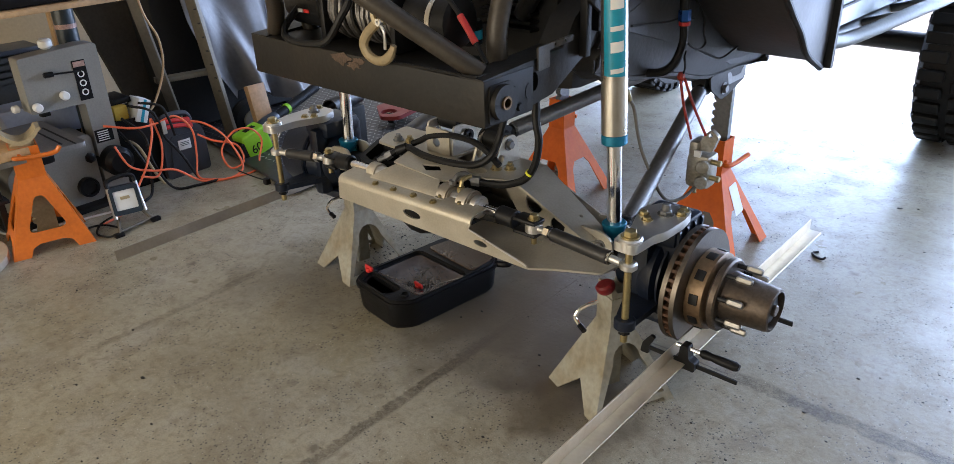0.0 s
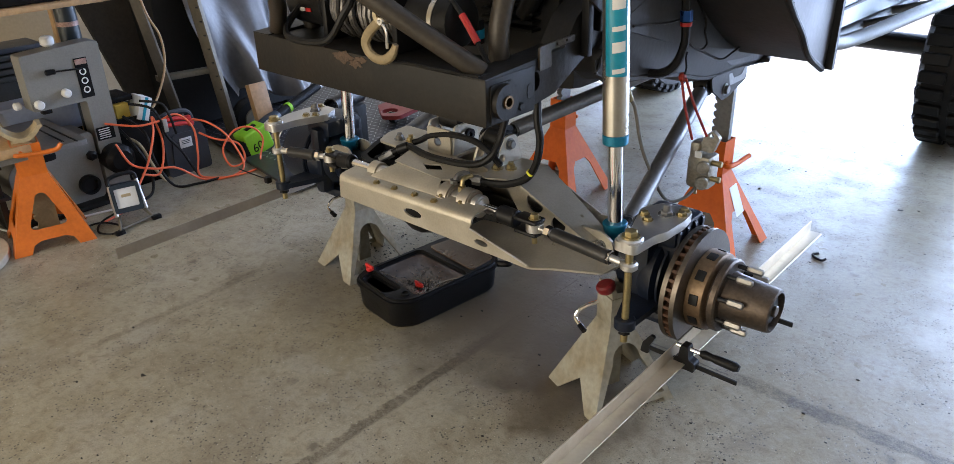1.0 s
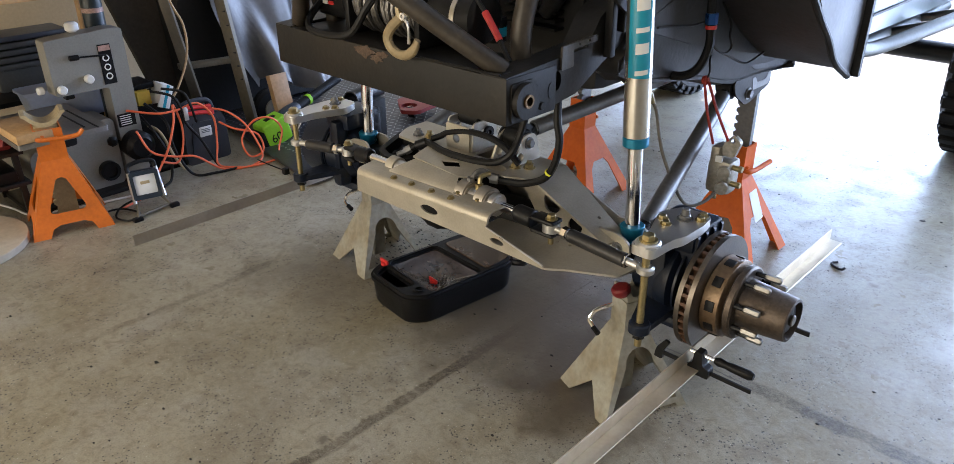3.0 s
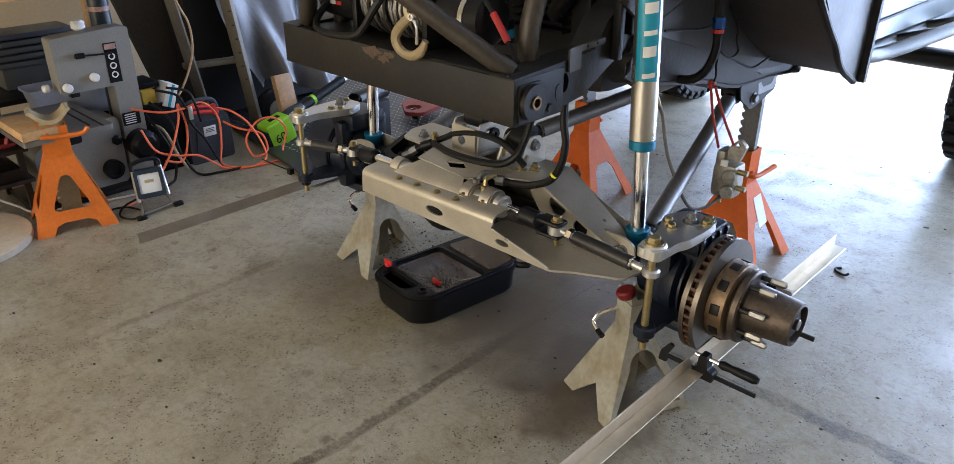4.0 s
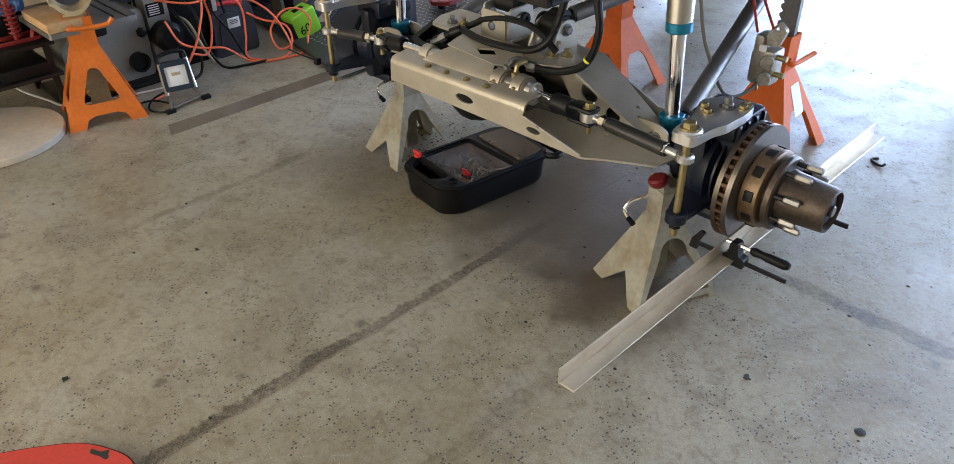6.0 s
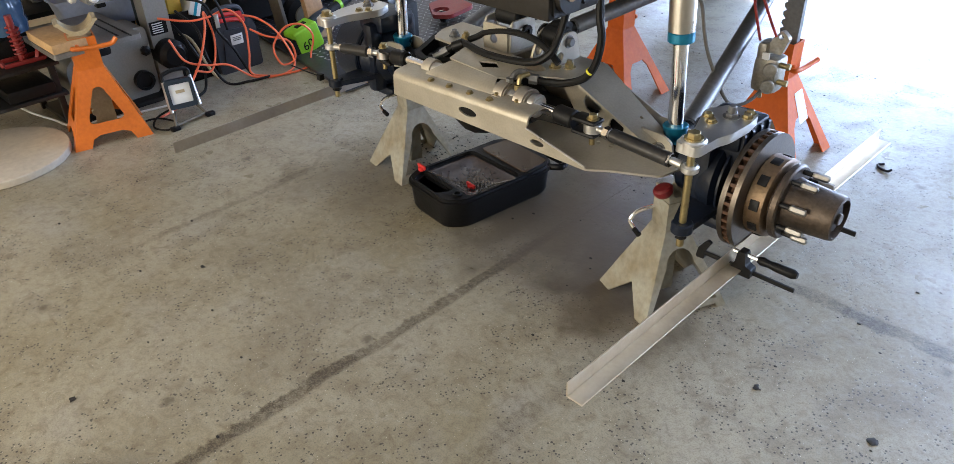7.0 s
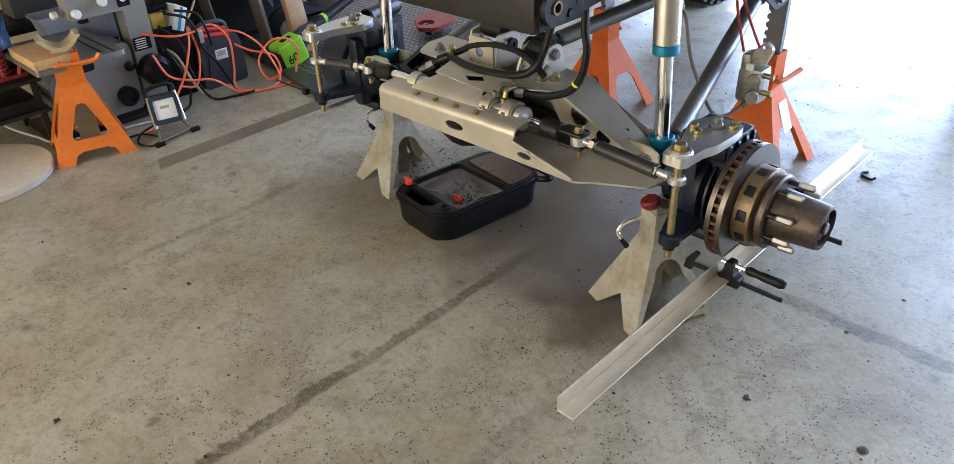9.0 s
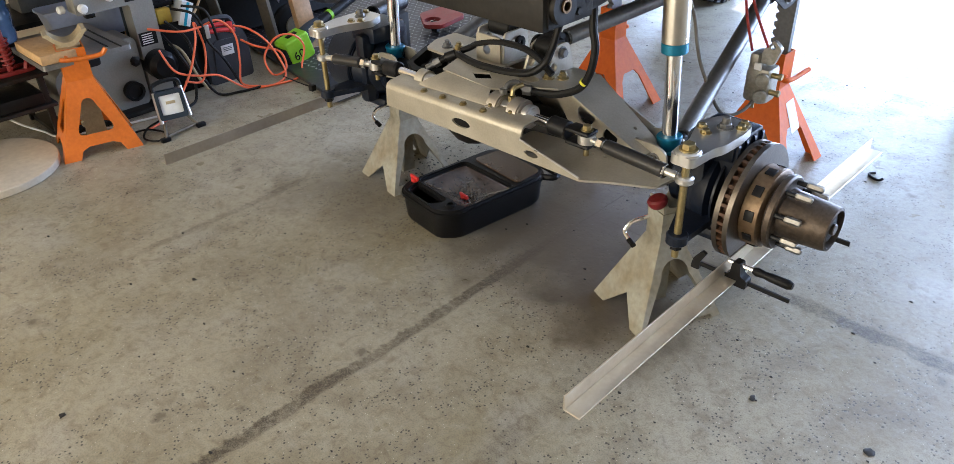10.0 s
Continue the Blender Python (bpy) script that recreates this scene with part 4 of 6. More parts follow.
part("handle", lathe([(0, 0.008), (0.01, 0.012), (0.03, 0.0095), (0.045, 0.0115), (0.09, 0.0125), (0.10, 0.008)], (0.105, -0.132, 0.293), (1, -0.132, 0.293), 14), M_plastic, clampb)


clampc = thing("bar_clamp", "black bar clamp on the bar behind the hub", "clamp", (0.03, 0.12, 0.24))
part("bar", box((-0.05, 0.125, 0.290), (0.232, 0.131, 0.304), 0.002), M_black, clampc)
part("jaw", plate(rounded([(0.05, 0.262), (0.085, 0.262), (0.08, 0.315), (0.05, 0.315)], 0.006), [], at_y(0.118), 0.02), M_black, clampc)


# ---- shocks ----
def shock(fix, lab):
    at = fix_at(fix, (-0.245, 0, 0.47))
    s = thing("shock_absorber", lab, "shock absorber", at, group="front shocks")
    lo, hi = Vector((-0.240, 0.0, 0.475)), Vector((-0.290, 0.0, 1.36))
    d = (hi - lo).normalized()
    part("shaft", fix(cyl(lo, lo + d * 0.32, 0.0205, seg=28)), M_chrome, s, "polished chrome shaft")
    part("lower_eye", fix(join(cyl((lo.x, -0.022, lo.z - 0.028), (lo.x, 0.022, lo.z - 0.028), 0.024, seg=20, bev=0.003), cyl(lo - d * 0.012, lo + d * 0.028, 0.028, 0.035, seg=24, bev=0.003))), M_teal, s, "teal lower mount")
    part("shaft_collar", fix(cyl(lo + d * 0.252, lo + d * 0.280, 0.0345, seg=28, bev=0.003)), M_teal, s, "teal end cap")
    part("cylinder", fix(cyl(lo + d * 0.280, hi, 0.0340, seg=36)), M_shock, s, "satin metal cylinder")
    # sticker wrapped on the camera's side, with pale letter blocks
    q = axis_matrix(lo, hi)[0]
    bm = bmesh.new()
    ang = [radians(-106 + 9 * k) for k in range(12)]
    rows = []
    for z in (0.437, 0.80):
        rows.append([bm.verts.new(Vector((lo.x, 0, lo.z)) + d * z + Vector((0.0346 * math.cos(a), 0.0346 * math.sin(a), 0))) for a in ang])
    for i in range(11):
        bm.faces.new((rows[0][i], rows[0][i + 1], rows[1][i + 1], rows[1][i]))
    part("sticker", fix(bm), M_sticker, s, "teal sticker")
    # plain slanted blocks in place of the printed letters
    for k in range(7):
        z = 0.450 + 0.052 * k
        for a0, a1, z0, z1 in ((-74, -18, 0.0, 0.026 if k % 2 else 0.012),):
            bm = bmesh.new()
            an = [radians(a0 + (a1 - a0) * i / 5) for i in range(6)]
            rws = [[bm.verts.new(Vector((lo.x, 0, lo.z)) + d * (z + zz + 0.00009 * math.degrees(a)) + Vector((0.0351 * math.cos(a), 0.0351 * math.sin(a), 0))) for a in an] for zz in (z0, z1)]
            for i in range(5):
                bm.faces.new((rws[0][i], rws[0][i + 1], rws[1][i + 1], rws[1][i]))
            part("print_stroke", fix(bm), M_white, s)
    for y in (-0.066, 0.028):
        part("mount_tab", fix(plate(rounded([(-0.335, 0.42), (-0.24, 0.405), (-0.202, 0.43), (-0.206, 0.480), (-0.245, 0.496), (-0.315, 0.496)], 0.022), [], at_y(y), 0.008)), M_steel_raw, s)
    part("mount_bolt", fix(hexbolt((-0.243, -0.066, 0.455), (0, -1, 0), 0.013, 0.011)), M_link, s)
    return s


shock(same_side, "satin shock with chrome shaft and teal sticker above the axle end")
shock(mirror_x, "satin shock with chrome shaft at the far axle end")


# ---- suspension links ----
def link(lab, a, b, r, mt=None):
    t = thing("suspension_link", lab, "suspension link", tuple(min(p, q) for p, q in zip(a, b)), group="suspension links")
    a, b = Vector(a), Vector(b)
    d = (b - a).normalized()
    part("tube", cyl(a + d * 0.05, b - d * 0.05, r, seg=22), mt or M_link, t)
    for p, s in ((a, 1), (b, -1)):
        j = part("joint", join(ring(p - Vector((0.022, 0, 0)), p + Vector((0.022, 0, 0)), 0.034, 0.010, 20), cyl(p + d * s * 0.03, p + d * s * 0.06, r * 0.75, seg=14)), M_black, t)
        part("jam_nut", lathe([(0, r * 0.95), (0.018, r * 0.95)], p + d * s * 0.045, p + d * s, 6), M_link, j)
    return t


link("grey steel lower link from the axle back to the frame", (-0.275, 0.10, 0.42), (-0.40, 0.80, 0.68), 0.026)
link("grey steel lower link from the axle back to the frame", (-1.335, 0.10, 0.42), (-1.21, 0.80, 0.68), 0.026)
link("grey steel upper link running back above the truss", (-0.67, 0.03, 0.655), (-0.50, 0.753, 0.755), 0.024)


# ---- truck: chassis, body and wheels ----
truck = thing("truck", "off-road truck raised on stands with its front wheels removed", "truck", (CX, 1.2, 0.0))
rail_out = [(-0.40, 0.857), (-0.30, 0.857), (-0.137, 0.878), (-0.03, 0.935), (0.10, 0.99), (0.35, 1.02), (0.55, 0.97), (0.75, 0.80), (0.90, 0.735), (1.2, 0.70), (3.4, 0.70),
            (3.4, 0.83), (1.2, 0.82), (0.95, 0.86), (0.75, 0.95), (0.55, 1.10), (0.30, 1.14), (0.05, 1.11), (-0.05, 1.05), (-0.10, 0.985), (-0.40, 0.968)]
for x in (-0.43, -1.255):
    part("frame_rail", plate(rail_out, [circle2(-0.215, 0.925, 0.016, 12, 0.024)] if x > -1 else [], at_x(x), 0.075), M_frame, truck)
beam = part("bumper_beam", box((-1.255, -0.402, 0.855), (-0.352, -0.22, 0.966), 0.006), M_frame, truck, "scuffed black bumper beam")
eye = part("hinge_boss", join(ring((-0.357, -0.345, 0.908), (-0.334, -0.345, 0.908), 0.042, 0.016, 24)), M_frame, beam)
for x, y, w, d in ((-0.378, -0.30, 0.012, 0.16), (-0.56, -0.397, 0.36, 0.010)):
    part("weld_bead", hose([(x - w / 2 + w * k / 7, y - d / 2 + d * k / 7, 0.967 + 0.0012 * (k % 2)) for k in range(8)], 0.0045, 6, 3), M_frame, beam)
part("bushing", ring((-0.354, -0.345, 0.908), (-0.330, -0.345, 0.908), 0.016, 0.011, 18), M_copper, beam)
part("boss_gusset", plate(rounded([(-0.388, 0.862), (-0.296, 0.862), (-0.290, 0.925), (-0.31, 0.952), (-0.388, 0.952)], 0.008), [], at_x(-0.353), 0.005), M_frame, beam)
# raised black disc painted in for the shade of an oval opening
part("oval_disc", plate(circle2(-0.242, 0.908, 0.011, 16, 0.02), [], at_x(-0.354), 0.0035), M_black, beam)
for k, (x, z, w, h_) in enumerate(((-0.845, 0.951, 0.055, 0.020), (-0.80, 0.940, 0.035, 0.014), (-0.775, 0.953, 0.03, 0.012))):
    spot = [(x + w * math.cos(a) * (0.7 + 0.5 * noise.noise((a * 2, k, 3))), z + h_ * math.sin(a) * (0.7 + 0.6 * noise.noise((a * 2, k, 7)))) for a in (2 * math.pi * i / 26 for i in range(26))]
    part("rust_patch", plate(spot, [], at_y(-0.4032), 0.0016), M_rustpatch, beam, "flaking brown rust patch")
part("beam_bolt", hexbolt((-0.355, -0.303, 0.928), (1, 0, 0), 0.008, 0.010), M_frame, beam)
part("beam_bolt", hexbolt((-0.355, -0.281, 0.880), (1, 0, 0), 0.010, 0.012), M_frame, beam)
part("stinger_tube", hose([(-0.405, -0.35, 0.965), (-0.52, -0.43, 1.06), (-0.62, -0.50, 1.145), (-0.72, -0.56, 1.22), (-0.805, -0.58, 1.24), (-0.89, -0.56, 1.22), (-1.0, -0.48, 1.13), (-1.10, -0.41, 1.05), (-1.205, -0.35, 0.965)], 0.024, 16, 5), M_tubepaint, truck, "dusty black bumper tube")
for x in (-0.44, -1.17):
    part("hoop_tube", hose([(x, -0.25, 0.96), (x, -0.25, 1.04), (x + 0.0, -0.22, 1.13), (x, -0.16, 1.25), (x, -0.14, 1.45)], 0.026, 14, 5), M_tubepaint, truck)
for y in (-0.035, 0.02):
    part("tower_strap", box((-0.352, y, 0.985 + y), (-0.330, y + 0.022, 1.6), 0.003), M_black, truck)
part("radiator_core", box((-1.15, 0.02, 0.92), (-0.46, 0.10, 1.5), 0.01), M_bodydark, truck)
for k in range(9):
    part("cooler_fin", box((-0.70, -0.02, 0.985 + 0.022 * k), (-0.52, 0.02, 0.993 + 0.022 * k), 0.001), M_black, truck)
part("fan_shroud", ring((-0.80, 0.10, 1.22), (-0.80, 0.18, 1.22), 0.30, 0.27, 40), M_black, truck)
part("radiator_hose", hose([(-0.50, 0.06, 1.40), (-0.47, -0.02, 1.25), (-0.49, -0.03, 1.12), (-0.56, 0.0, 1.03)], 0.026, 12, 6), M_rubber, truck)
part("engine_block", box((-1.05, 0.16, 0.775), (-0.50, 1.1, 1.45), 0.05), M_bodydark, truck)
# wheel well liner, firewall and floor pan
# inner fender: a curved apron above the rail, then the rounded wheel-well back
part("inner_fender", plate([(-0.05, 1.10), (0.10, 1.0), (0.36, 0.92), (0.60, 0.86), (0.86, 0.80), (0.95, 1.6), (-0.05, 1.6)], [], at_x(-0.335), 0.012), M_liner, truck)
liner = bmesh.new()
prof = [(0.20, 1.42), (0.30, 1.26), (0.42, 1.12), (0.54, 1.00), (0.66, 0.91), (0.78, 0.84), (0.88, 0.79)]
cols = [[liner.verts.new((x, y, z)) for y, z in prof] for x in (-0.325, -0.25, -0.17, -0.10, -0.052)]
for c0, c1 in zip(cols, cols[1:]):
    for i in range(len(prof) - 1):
        liner.faces.new((c0[i], c0[i + 1], c1[i + 1], c1[i]))
gl = bmesh.ops.extrude_face_region(liner, geom=liner.faces[:])
bmesh.ops.translate(liner, verts=[v for v in gl["geom"] if isinstance(v, bmesh.types.BMVert)], vec=(0, 0.02, 0.012))
part("wheel_well", liner, M_liner, truck)
for pts in ([(-0.30, 0.13, 1.004), (-0.30, 0.22, 0.994), (-0.30, 0.325, 0.981), (-0.30, 0.41, 0.98), (-0.31, 0.50, 0.96)],
            [(-0.30, 0.42, 0.93), (-0.29, 0.441, 0.901), (-0.29, 0.509, 0.871), (-0.29, 0.552, 0.882), (-0.29, 0.531, 0.922), (-0.29, 0.527, 0.958), (-0.31, 0.50, 1.02)],
            [(-0.29, 0.509, 0.871), (-0.30, 0.598, 0.837), (-0.30, 0.691, 0.805), (-0.30, 0.775, 0.813), (-0.31, 0.865, 0.82)]):
    part("wire", hose(pts, 0.0036, 8, 5), M_frame, truck)
part("rail_bracket", plate(rounded([(-0.207, 0.948), (-0.160, 0.951), (-0.163, 0.992), (-0.065, 0.997), (-0.065, 1.012), (-0.207, 1.006)], 0.005), [circle2(-0.14, 1.0015, 0.004, 8), circle2(-0.10, 1.003, 0.004, 8)], at_x(-0.354), 0.006), M_tubepaint, truck)
part("fender_lip", hose([(-0.045, 0.20, 1.44), (-0.045, 0.42, 1.13), (-0.045, 0.54, 1.01), (-0.045, 0.64, 0.93), (-0.045, 0.73, 0.845), (-0.045, 0.87, 0.775)], 0.011, 10, 5), M_frame, truck)
part("firewall", box((-1.5, 0.62, 0.93), (-0.36, 1.0, 1.6), 0.04), M_bodydark, truck)
part("floor_pan", box((-1.5, 0.9, 0.86), (-0.07, 2.9, 0.98), 0.02), M_bodydark, truck)
part("cowl_side", plate([(0.55, 1.02), (0.66, 0.925), (0.75, 0.84), (0.88, 0.775), (0.90, 0.905), (0.905, 1.6), (0.30, 1.6), (0.40, 1.18)], [], at_x(-0.05), 0.008), M_cowl, truck, "dusty grey wheel-arch panel")
part("cowl_edge", plate([(-0.052, 0.77), (-0.02, 0.77), (-0.02, 1.6), (-0.052, 1.6)], [], at_y(0.893), 0.02), M_bodydark, truck)
part("body_side", plate(rounded([(0.92, 0.895), (2.05, 0.87), (2.15, 1.2), (2.2, 1.6), (0.92, 1.6)], 0.02), [], at_x(-0.07), 0.04), M_truckgreen, truck, "dark green body panel")
part("rocker_seam", box((-0.032, 0.93, 0.95), (-0.024, 2.1, 0.958), 0.001), M_frame, truck)
sl = part("rock_slider", hose([(-0.05, 0.93, 0.845), (-0.04, 1.05, 0.83), (0.0, 1.22, 0.84), (0.06, 1.5, 0.865), (0.09, 1.75, 0.87), (0.09, 2.1, 0.87)], 0.024, 14, 5), M_slider, truck, "bare steel rock slider")
part("slider_tube", cyl((-0.12, 0.95, 0.815), (-0.12, 2.2, 0.80), 0.020, seg=14), M_slider, truck)
for y in (1.45, 1.8):
    part("slider_leg", cyl((-0.12, y, 0.805), (0.06 if y < 1.6 else 0.09, y, 0.865), 0.016, seg=12), M_slider, truck)
kick = plate(rounded([(0.02, 0.90), (0.14, 0.845), (0.30, 0.812), (0.52, 0.776), (0.68, 0.728), (0.78, 0.708), (0.90, 0.705), (1.20, 0.69), (1.20, 0.79), (0.95, 0.835), (0.78, 0.91), (0.60, 1.04), (0.30, 1.08), (0.05, 1.0)], 0.05, 5), [], at_x(-0.425), 0.076)
bmesh.ops.bevel(kick, geom=[e for e in kick.edges if len(e.link_faces) == 2 and e.calc_face_angle(0) > 1.2], offset=0.018, segments=3, affect="EDGES")
part("rail_kick", kick, M_liner, truck, "dusty boxed frame kick-up")
part("link_mount", plate(rounded([(0.775, 0.715), (0.79, 0.665), (0.875, 0.612), (0.925, 0.617), (1.06, 0.652), (1.06, 0.705)], 0.014), [circle2(0.89, 0.650, 0.010, 12)], at_x(-0.372), 0.008), M_frame, truck)
part("link_mount", plate(rounded([(0.775, 0.715), (0.79, 0.665), (0.875, 0.612), (0.925, 0.617), (1.06, 0.652), (1.06, 0.705)], 0.014), [circle2(0.89, 0.650, 0.010, 12)], at_x(-0.438), 0.008), M_frame, truck)
part("mount_through_bolt", join(cyl((-0.45, 0.89, 0.65), (-0.355, 0.89, 0.65), 0.010, seg=12), hexbolt((-0.364, 0.89, 0.650), (1, 0, 0), 0.016, 0.014)), M_link, truck)
part("jack_pad", box((-0.437, 0.935, 0.660), (-0.376, 1.05, 0.705), 0.012), M_frame, truck)
part("crossmember", box((-1.2, 0.88, 0.69), (-0.40, 1.02, 0.79), 0.02), M_bodydark, truck)
part("transfer_case", box((-0.98, 1.1, 0.66), (-0.62, 1.9, 0.9), 0.05), M_bodydark, truck)
part("rear_axle", cyl((-1.62, 2.80, 0.475), (0.01, 2.80, 0.475), 0.05, seg=18), M_bodydark, truck)


def truck_wheel(x0, x1, yc):
    r, w = 0.475, x1 - x0
    wl = part("wheel", lathe([(0, 0.2), (0.0, 0.24), (w * 0.06, 0.36), (w * 0.05, 0.42), (w * 0.14, r - 0.022), (w * 0.86, r - 0.022), (w * 0.95, 0.42), (w * 0.94, 0.36), (w, 0.24), (w, 0.2)], (x0, yc, 0.475), (x1, yc, 0.475), 48), M_rubber, truck, "large knobbly mud tyre")
    lugs = []
    for k in range(34):
        for s in (0, 1):
            b = box((x0 + w * (0.09 + 0.46 * s), -0.030, r - 0.03), (x0 + w * (0.45 + 0.46 * s), 0.026, r), 0.006, seg=1)
            b.transform(Matrix.Translation((0, yc, 0.475)) @ Matrix.Rotation(2 * math.pi * (k + 0.5 * s) / 34, 4, "X"))
            lugs.append(b)
            if k % 2 == 0 or s:
                e = box((x0 + w * (0.06 if not s else 0.90), -0.022, r - 0.075), (x0 + w * (0.10 if not s else 0.94), 0.022, r - 0.02), 0.004, seg=1)
                e.transform(Matrix.Translation((0, yc, 0.475)) @ Matrix.Rotation(2 * math.pi * (k + 0.5 * s) / 34, 4, "X"))
                lugs.append(e)
    part("tread", join(*lugs), M_rubber, wl)
    part("rim", lathe([(0, 0.19), (0.02, 0.205), (w - 0.1, 0.2), (w - 0.08, 0.06), (w - 0.06, 0.06)], (x0 + 0.03, yc, 0.475), (x1, yc, 0.475), 32), M_link, wl)


truck_wheel(-0.10, 0.22, 2.80)
truck_wheel(-1.83, -1.51, 2.80)


# ---- hoses and small parts on the axle and chassis ----
def hose_thing(name, label, pts, r, material, cat="hose", seg=10):
    t = thing(name, label, cat, tuple(pts[0]))
    part("hose", hose(pts, r, seg, 8), material, t)
    return t


h1 = hose_thing("hydraulic_hose", "black hydraulic steering hose looping over the truss", [(-1.0, -0.125, 0.565), (-0.965, -0.095, 0.588), (-0.93, -0.10, 0.592), (-0.87, -0.115, 0.592), (-0.80, -0.125, 0.595), (-0.70, -0.125, 0.602), (-0.630, -0.12, 0.617), (-0.592, -0.105, 0.648), (-0.585, -0.08, 0.69), (-0.575, -0.07, 0.74), (-0.56, -0.06, 0.82), (-0.55, -0.06, 0.90)], 0.0108, M_rubber)
part("fitting", join(lathe([(0, 0.014), (0.022, 0.014)], (-1.012, -0.137, 0.556), (-0.975, -0.10, 0.585), 6), cyl((-1.03, -0.155, 0.545), (-1.01, -0.135, 0.557), 0.009, seg=10)), M_link, h1)
part("crimp", cyl((-0.985, -0.112, 0.576), (-0.955, -0.093, 0.590), 0.0155, seg=14, bev=0.002), M_black, h1)
h2 = hose_thing("hydraulic_hose", "black hydraulic steering hose arching above the truss", [(-0.965, -0.06, 0.590), (-0.94, -0.05, 0.602), (-0.895, -0.05, 0.626), (-0.815, -0.05, 0.647), (-0.72, -0.055, 0.652), (-0.66, -0.06, 0.640), (-0.625, -0.06, 0.618), (-0.60, -0.06, 0.60)], 0.010, M_rubber)
h3 = hose_thing("hydraulic_hose", "black hydraulic hose dropping from the frame to the ram", [(-0.46, -0.08, 0.92), (-0.445, -0.09, 0.83), (-0.436, -0.10, 0.776), (-0.427, -0.10, 0.724), (-0.440, -0.10, 0.655), (-0.476, -0.10, 0.602), (-0.54, -0.108, 0.572), (-0.59, -0.118, 0.566), (-0.615, -0.13, 0.568)], 0.0108, M_rubber)
part("fitting", join(lathe([(0, 0.015), (0.024, 0.015)], (-0.638, -0.142, 0.572), (-0.58, -0.11, 0.565), 6), hose([(-0.632, -0.140, 0.572), (-0.655, -0.150, 0.590), (-0.668, -0.168, 0.588), (-0.672, -0.185, 0.568)], 0.008, 8, 4), lathe([(0, 0.012), (0.014, 0.012)], (-0.672, -0.186, 0.564), (-0.672, -0.186, 0.60), 6)), M_link, h3)
part("fitting", join(lathe([(0, 0.012), (0.016, 0.012)], (-0.640, -0.186, 0.550), (-0.640, -0.186, 0.60), 6), hose([(-0.640, -0.186, 0.566), (-0.640, -0.178, 0.585), (-0.632, -0.150, 0.590)], 0.007, 8, 4)), M_zinc, h3)
part("tag", ring((-0.456, -0.10, 0.628), (-0.460, -0.10, 0.622), 0.0122, 0.0104, 12), M_yellowtag, h3)

zt = thing("zip_tie", "black plastic zip tie round the far arm bolt", "zip tie", (-1.55, -0.235, 0.36))
part("tail", hose([(-1.56, -0.24, 0.368), (-1.63, -0.255, 0.375), (-1.70, -0.27, 0.385)], 0.0025, 6, 4), M_plastic, zt)
part("head", box((-1.575, -0.25, 0.355), (-1.553, -0.23, 0.378), 0.003), M_plastic, zt)

cup = thing("rubber_bump_stop", "dark red rubber stop on the jack stand beside the knuckle", "bump stop", (-0.15, -0.13, 0.36))
part("pad", lathe([(0, 0.018), (0.005, 0.023), (0.014, 0.027), (0.023, 0.027), (0.028, 0.022), (0.029, 0.012)], (-0.186, -0.108, 0.350), (-0.215, -0.130, 0.45), 18), M_darkred, cup)

brake_hose = hose_thing("brake_hose", "thin brown brake hose looping to the hung caliper", [(-0.50, 0.45, 0.80), (-0.52, 0.50, 0.70), (-0.52, 0.55, 0.637), (-0.495, 0.55, 0.54), (-0.478, 0.57, 0.46), (-0.425, 0.60, 0.335), (-0.40, 0.64, 0.295), (-0.375, 0.70, 0.30), (-0.37, 0.77, 0.325), (-0.378, 0.80, 0.335)], 0.006, M_brownhose)
part("fitting", cyl((-0.519, 0.495, 0.71), (-0.52, 0.52, 0.672), 0.0095, seg=8), M_zinc, brake_hose)
fuel = hose_thing("coolant_hose", "thick black hose with a blue fitting beside the wheel well", [(-0.275, 0.35, 1.25), (-0.268, 0.35, 1.04), (-0.262, 0.35, 0.97), (-0.262, 0.35, 0.92), (-0.285, 0.35, 0.86), (-0.33, 0.35, 0.828), (-0.40, 0.35, 0.825), (-0.46, 0.35, 0.85)], 0.013, M_rubber)
part("blue_fitting", lathe([(0, 0.0175), (0.03, 0.0175)], (-0.263, 0.35, 0.985), (-0.268, 0.35, 1.1), 6), M_bluefit, fuel)
part("red_collar", lathe([(0, 0.0165), (0.01, 0.0165)], (-0.262, 0.35, 0.972), (-0.268, 0.35, 1.1), 10), M_red, fuel)

caliper = thing("brake_caliper", "cast brake caliper hung from a red bungee cord", "brake caliper", (-0.38, 0.82, 0.29))
part("housing", join(box((-0.425, 0.775, 0.30), (-0.335, 0.865, 0.43), 0.022), box((-0.42, 0.78, 0.40), (-0.385, 0.86, 0.475), 0.012)), M_caliper, caliper)
for z in (0.335, 0.395):
    part("piston_boss", cyl((-0.355, 0.772, z), (-0.35, 0.755, z), 0.024, seg=20, bev=0.003), M_caliper, caliper)
    part("slide_pin", join(cyl((-0.345, 0.80, z + 0.012), (-0.31, 0.80, z + 0.012), 0.010, seg=12), hexbolt((-0.312, 0.80, z + 0.012), (1, 0, 0), 0.012, 0.012, False)), M_zinc, caliper)
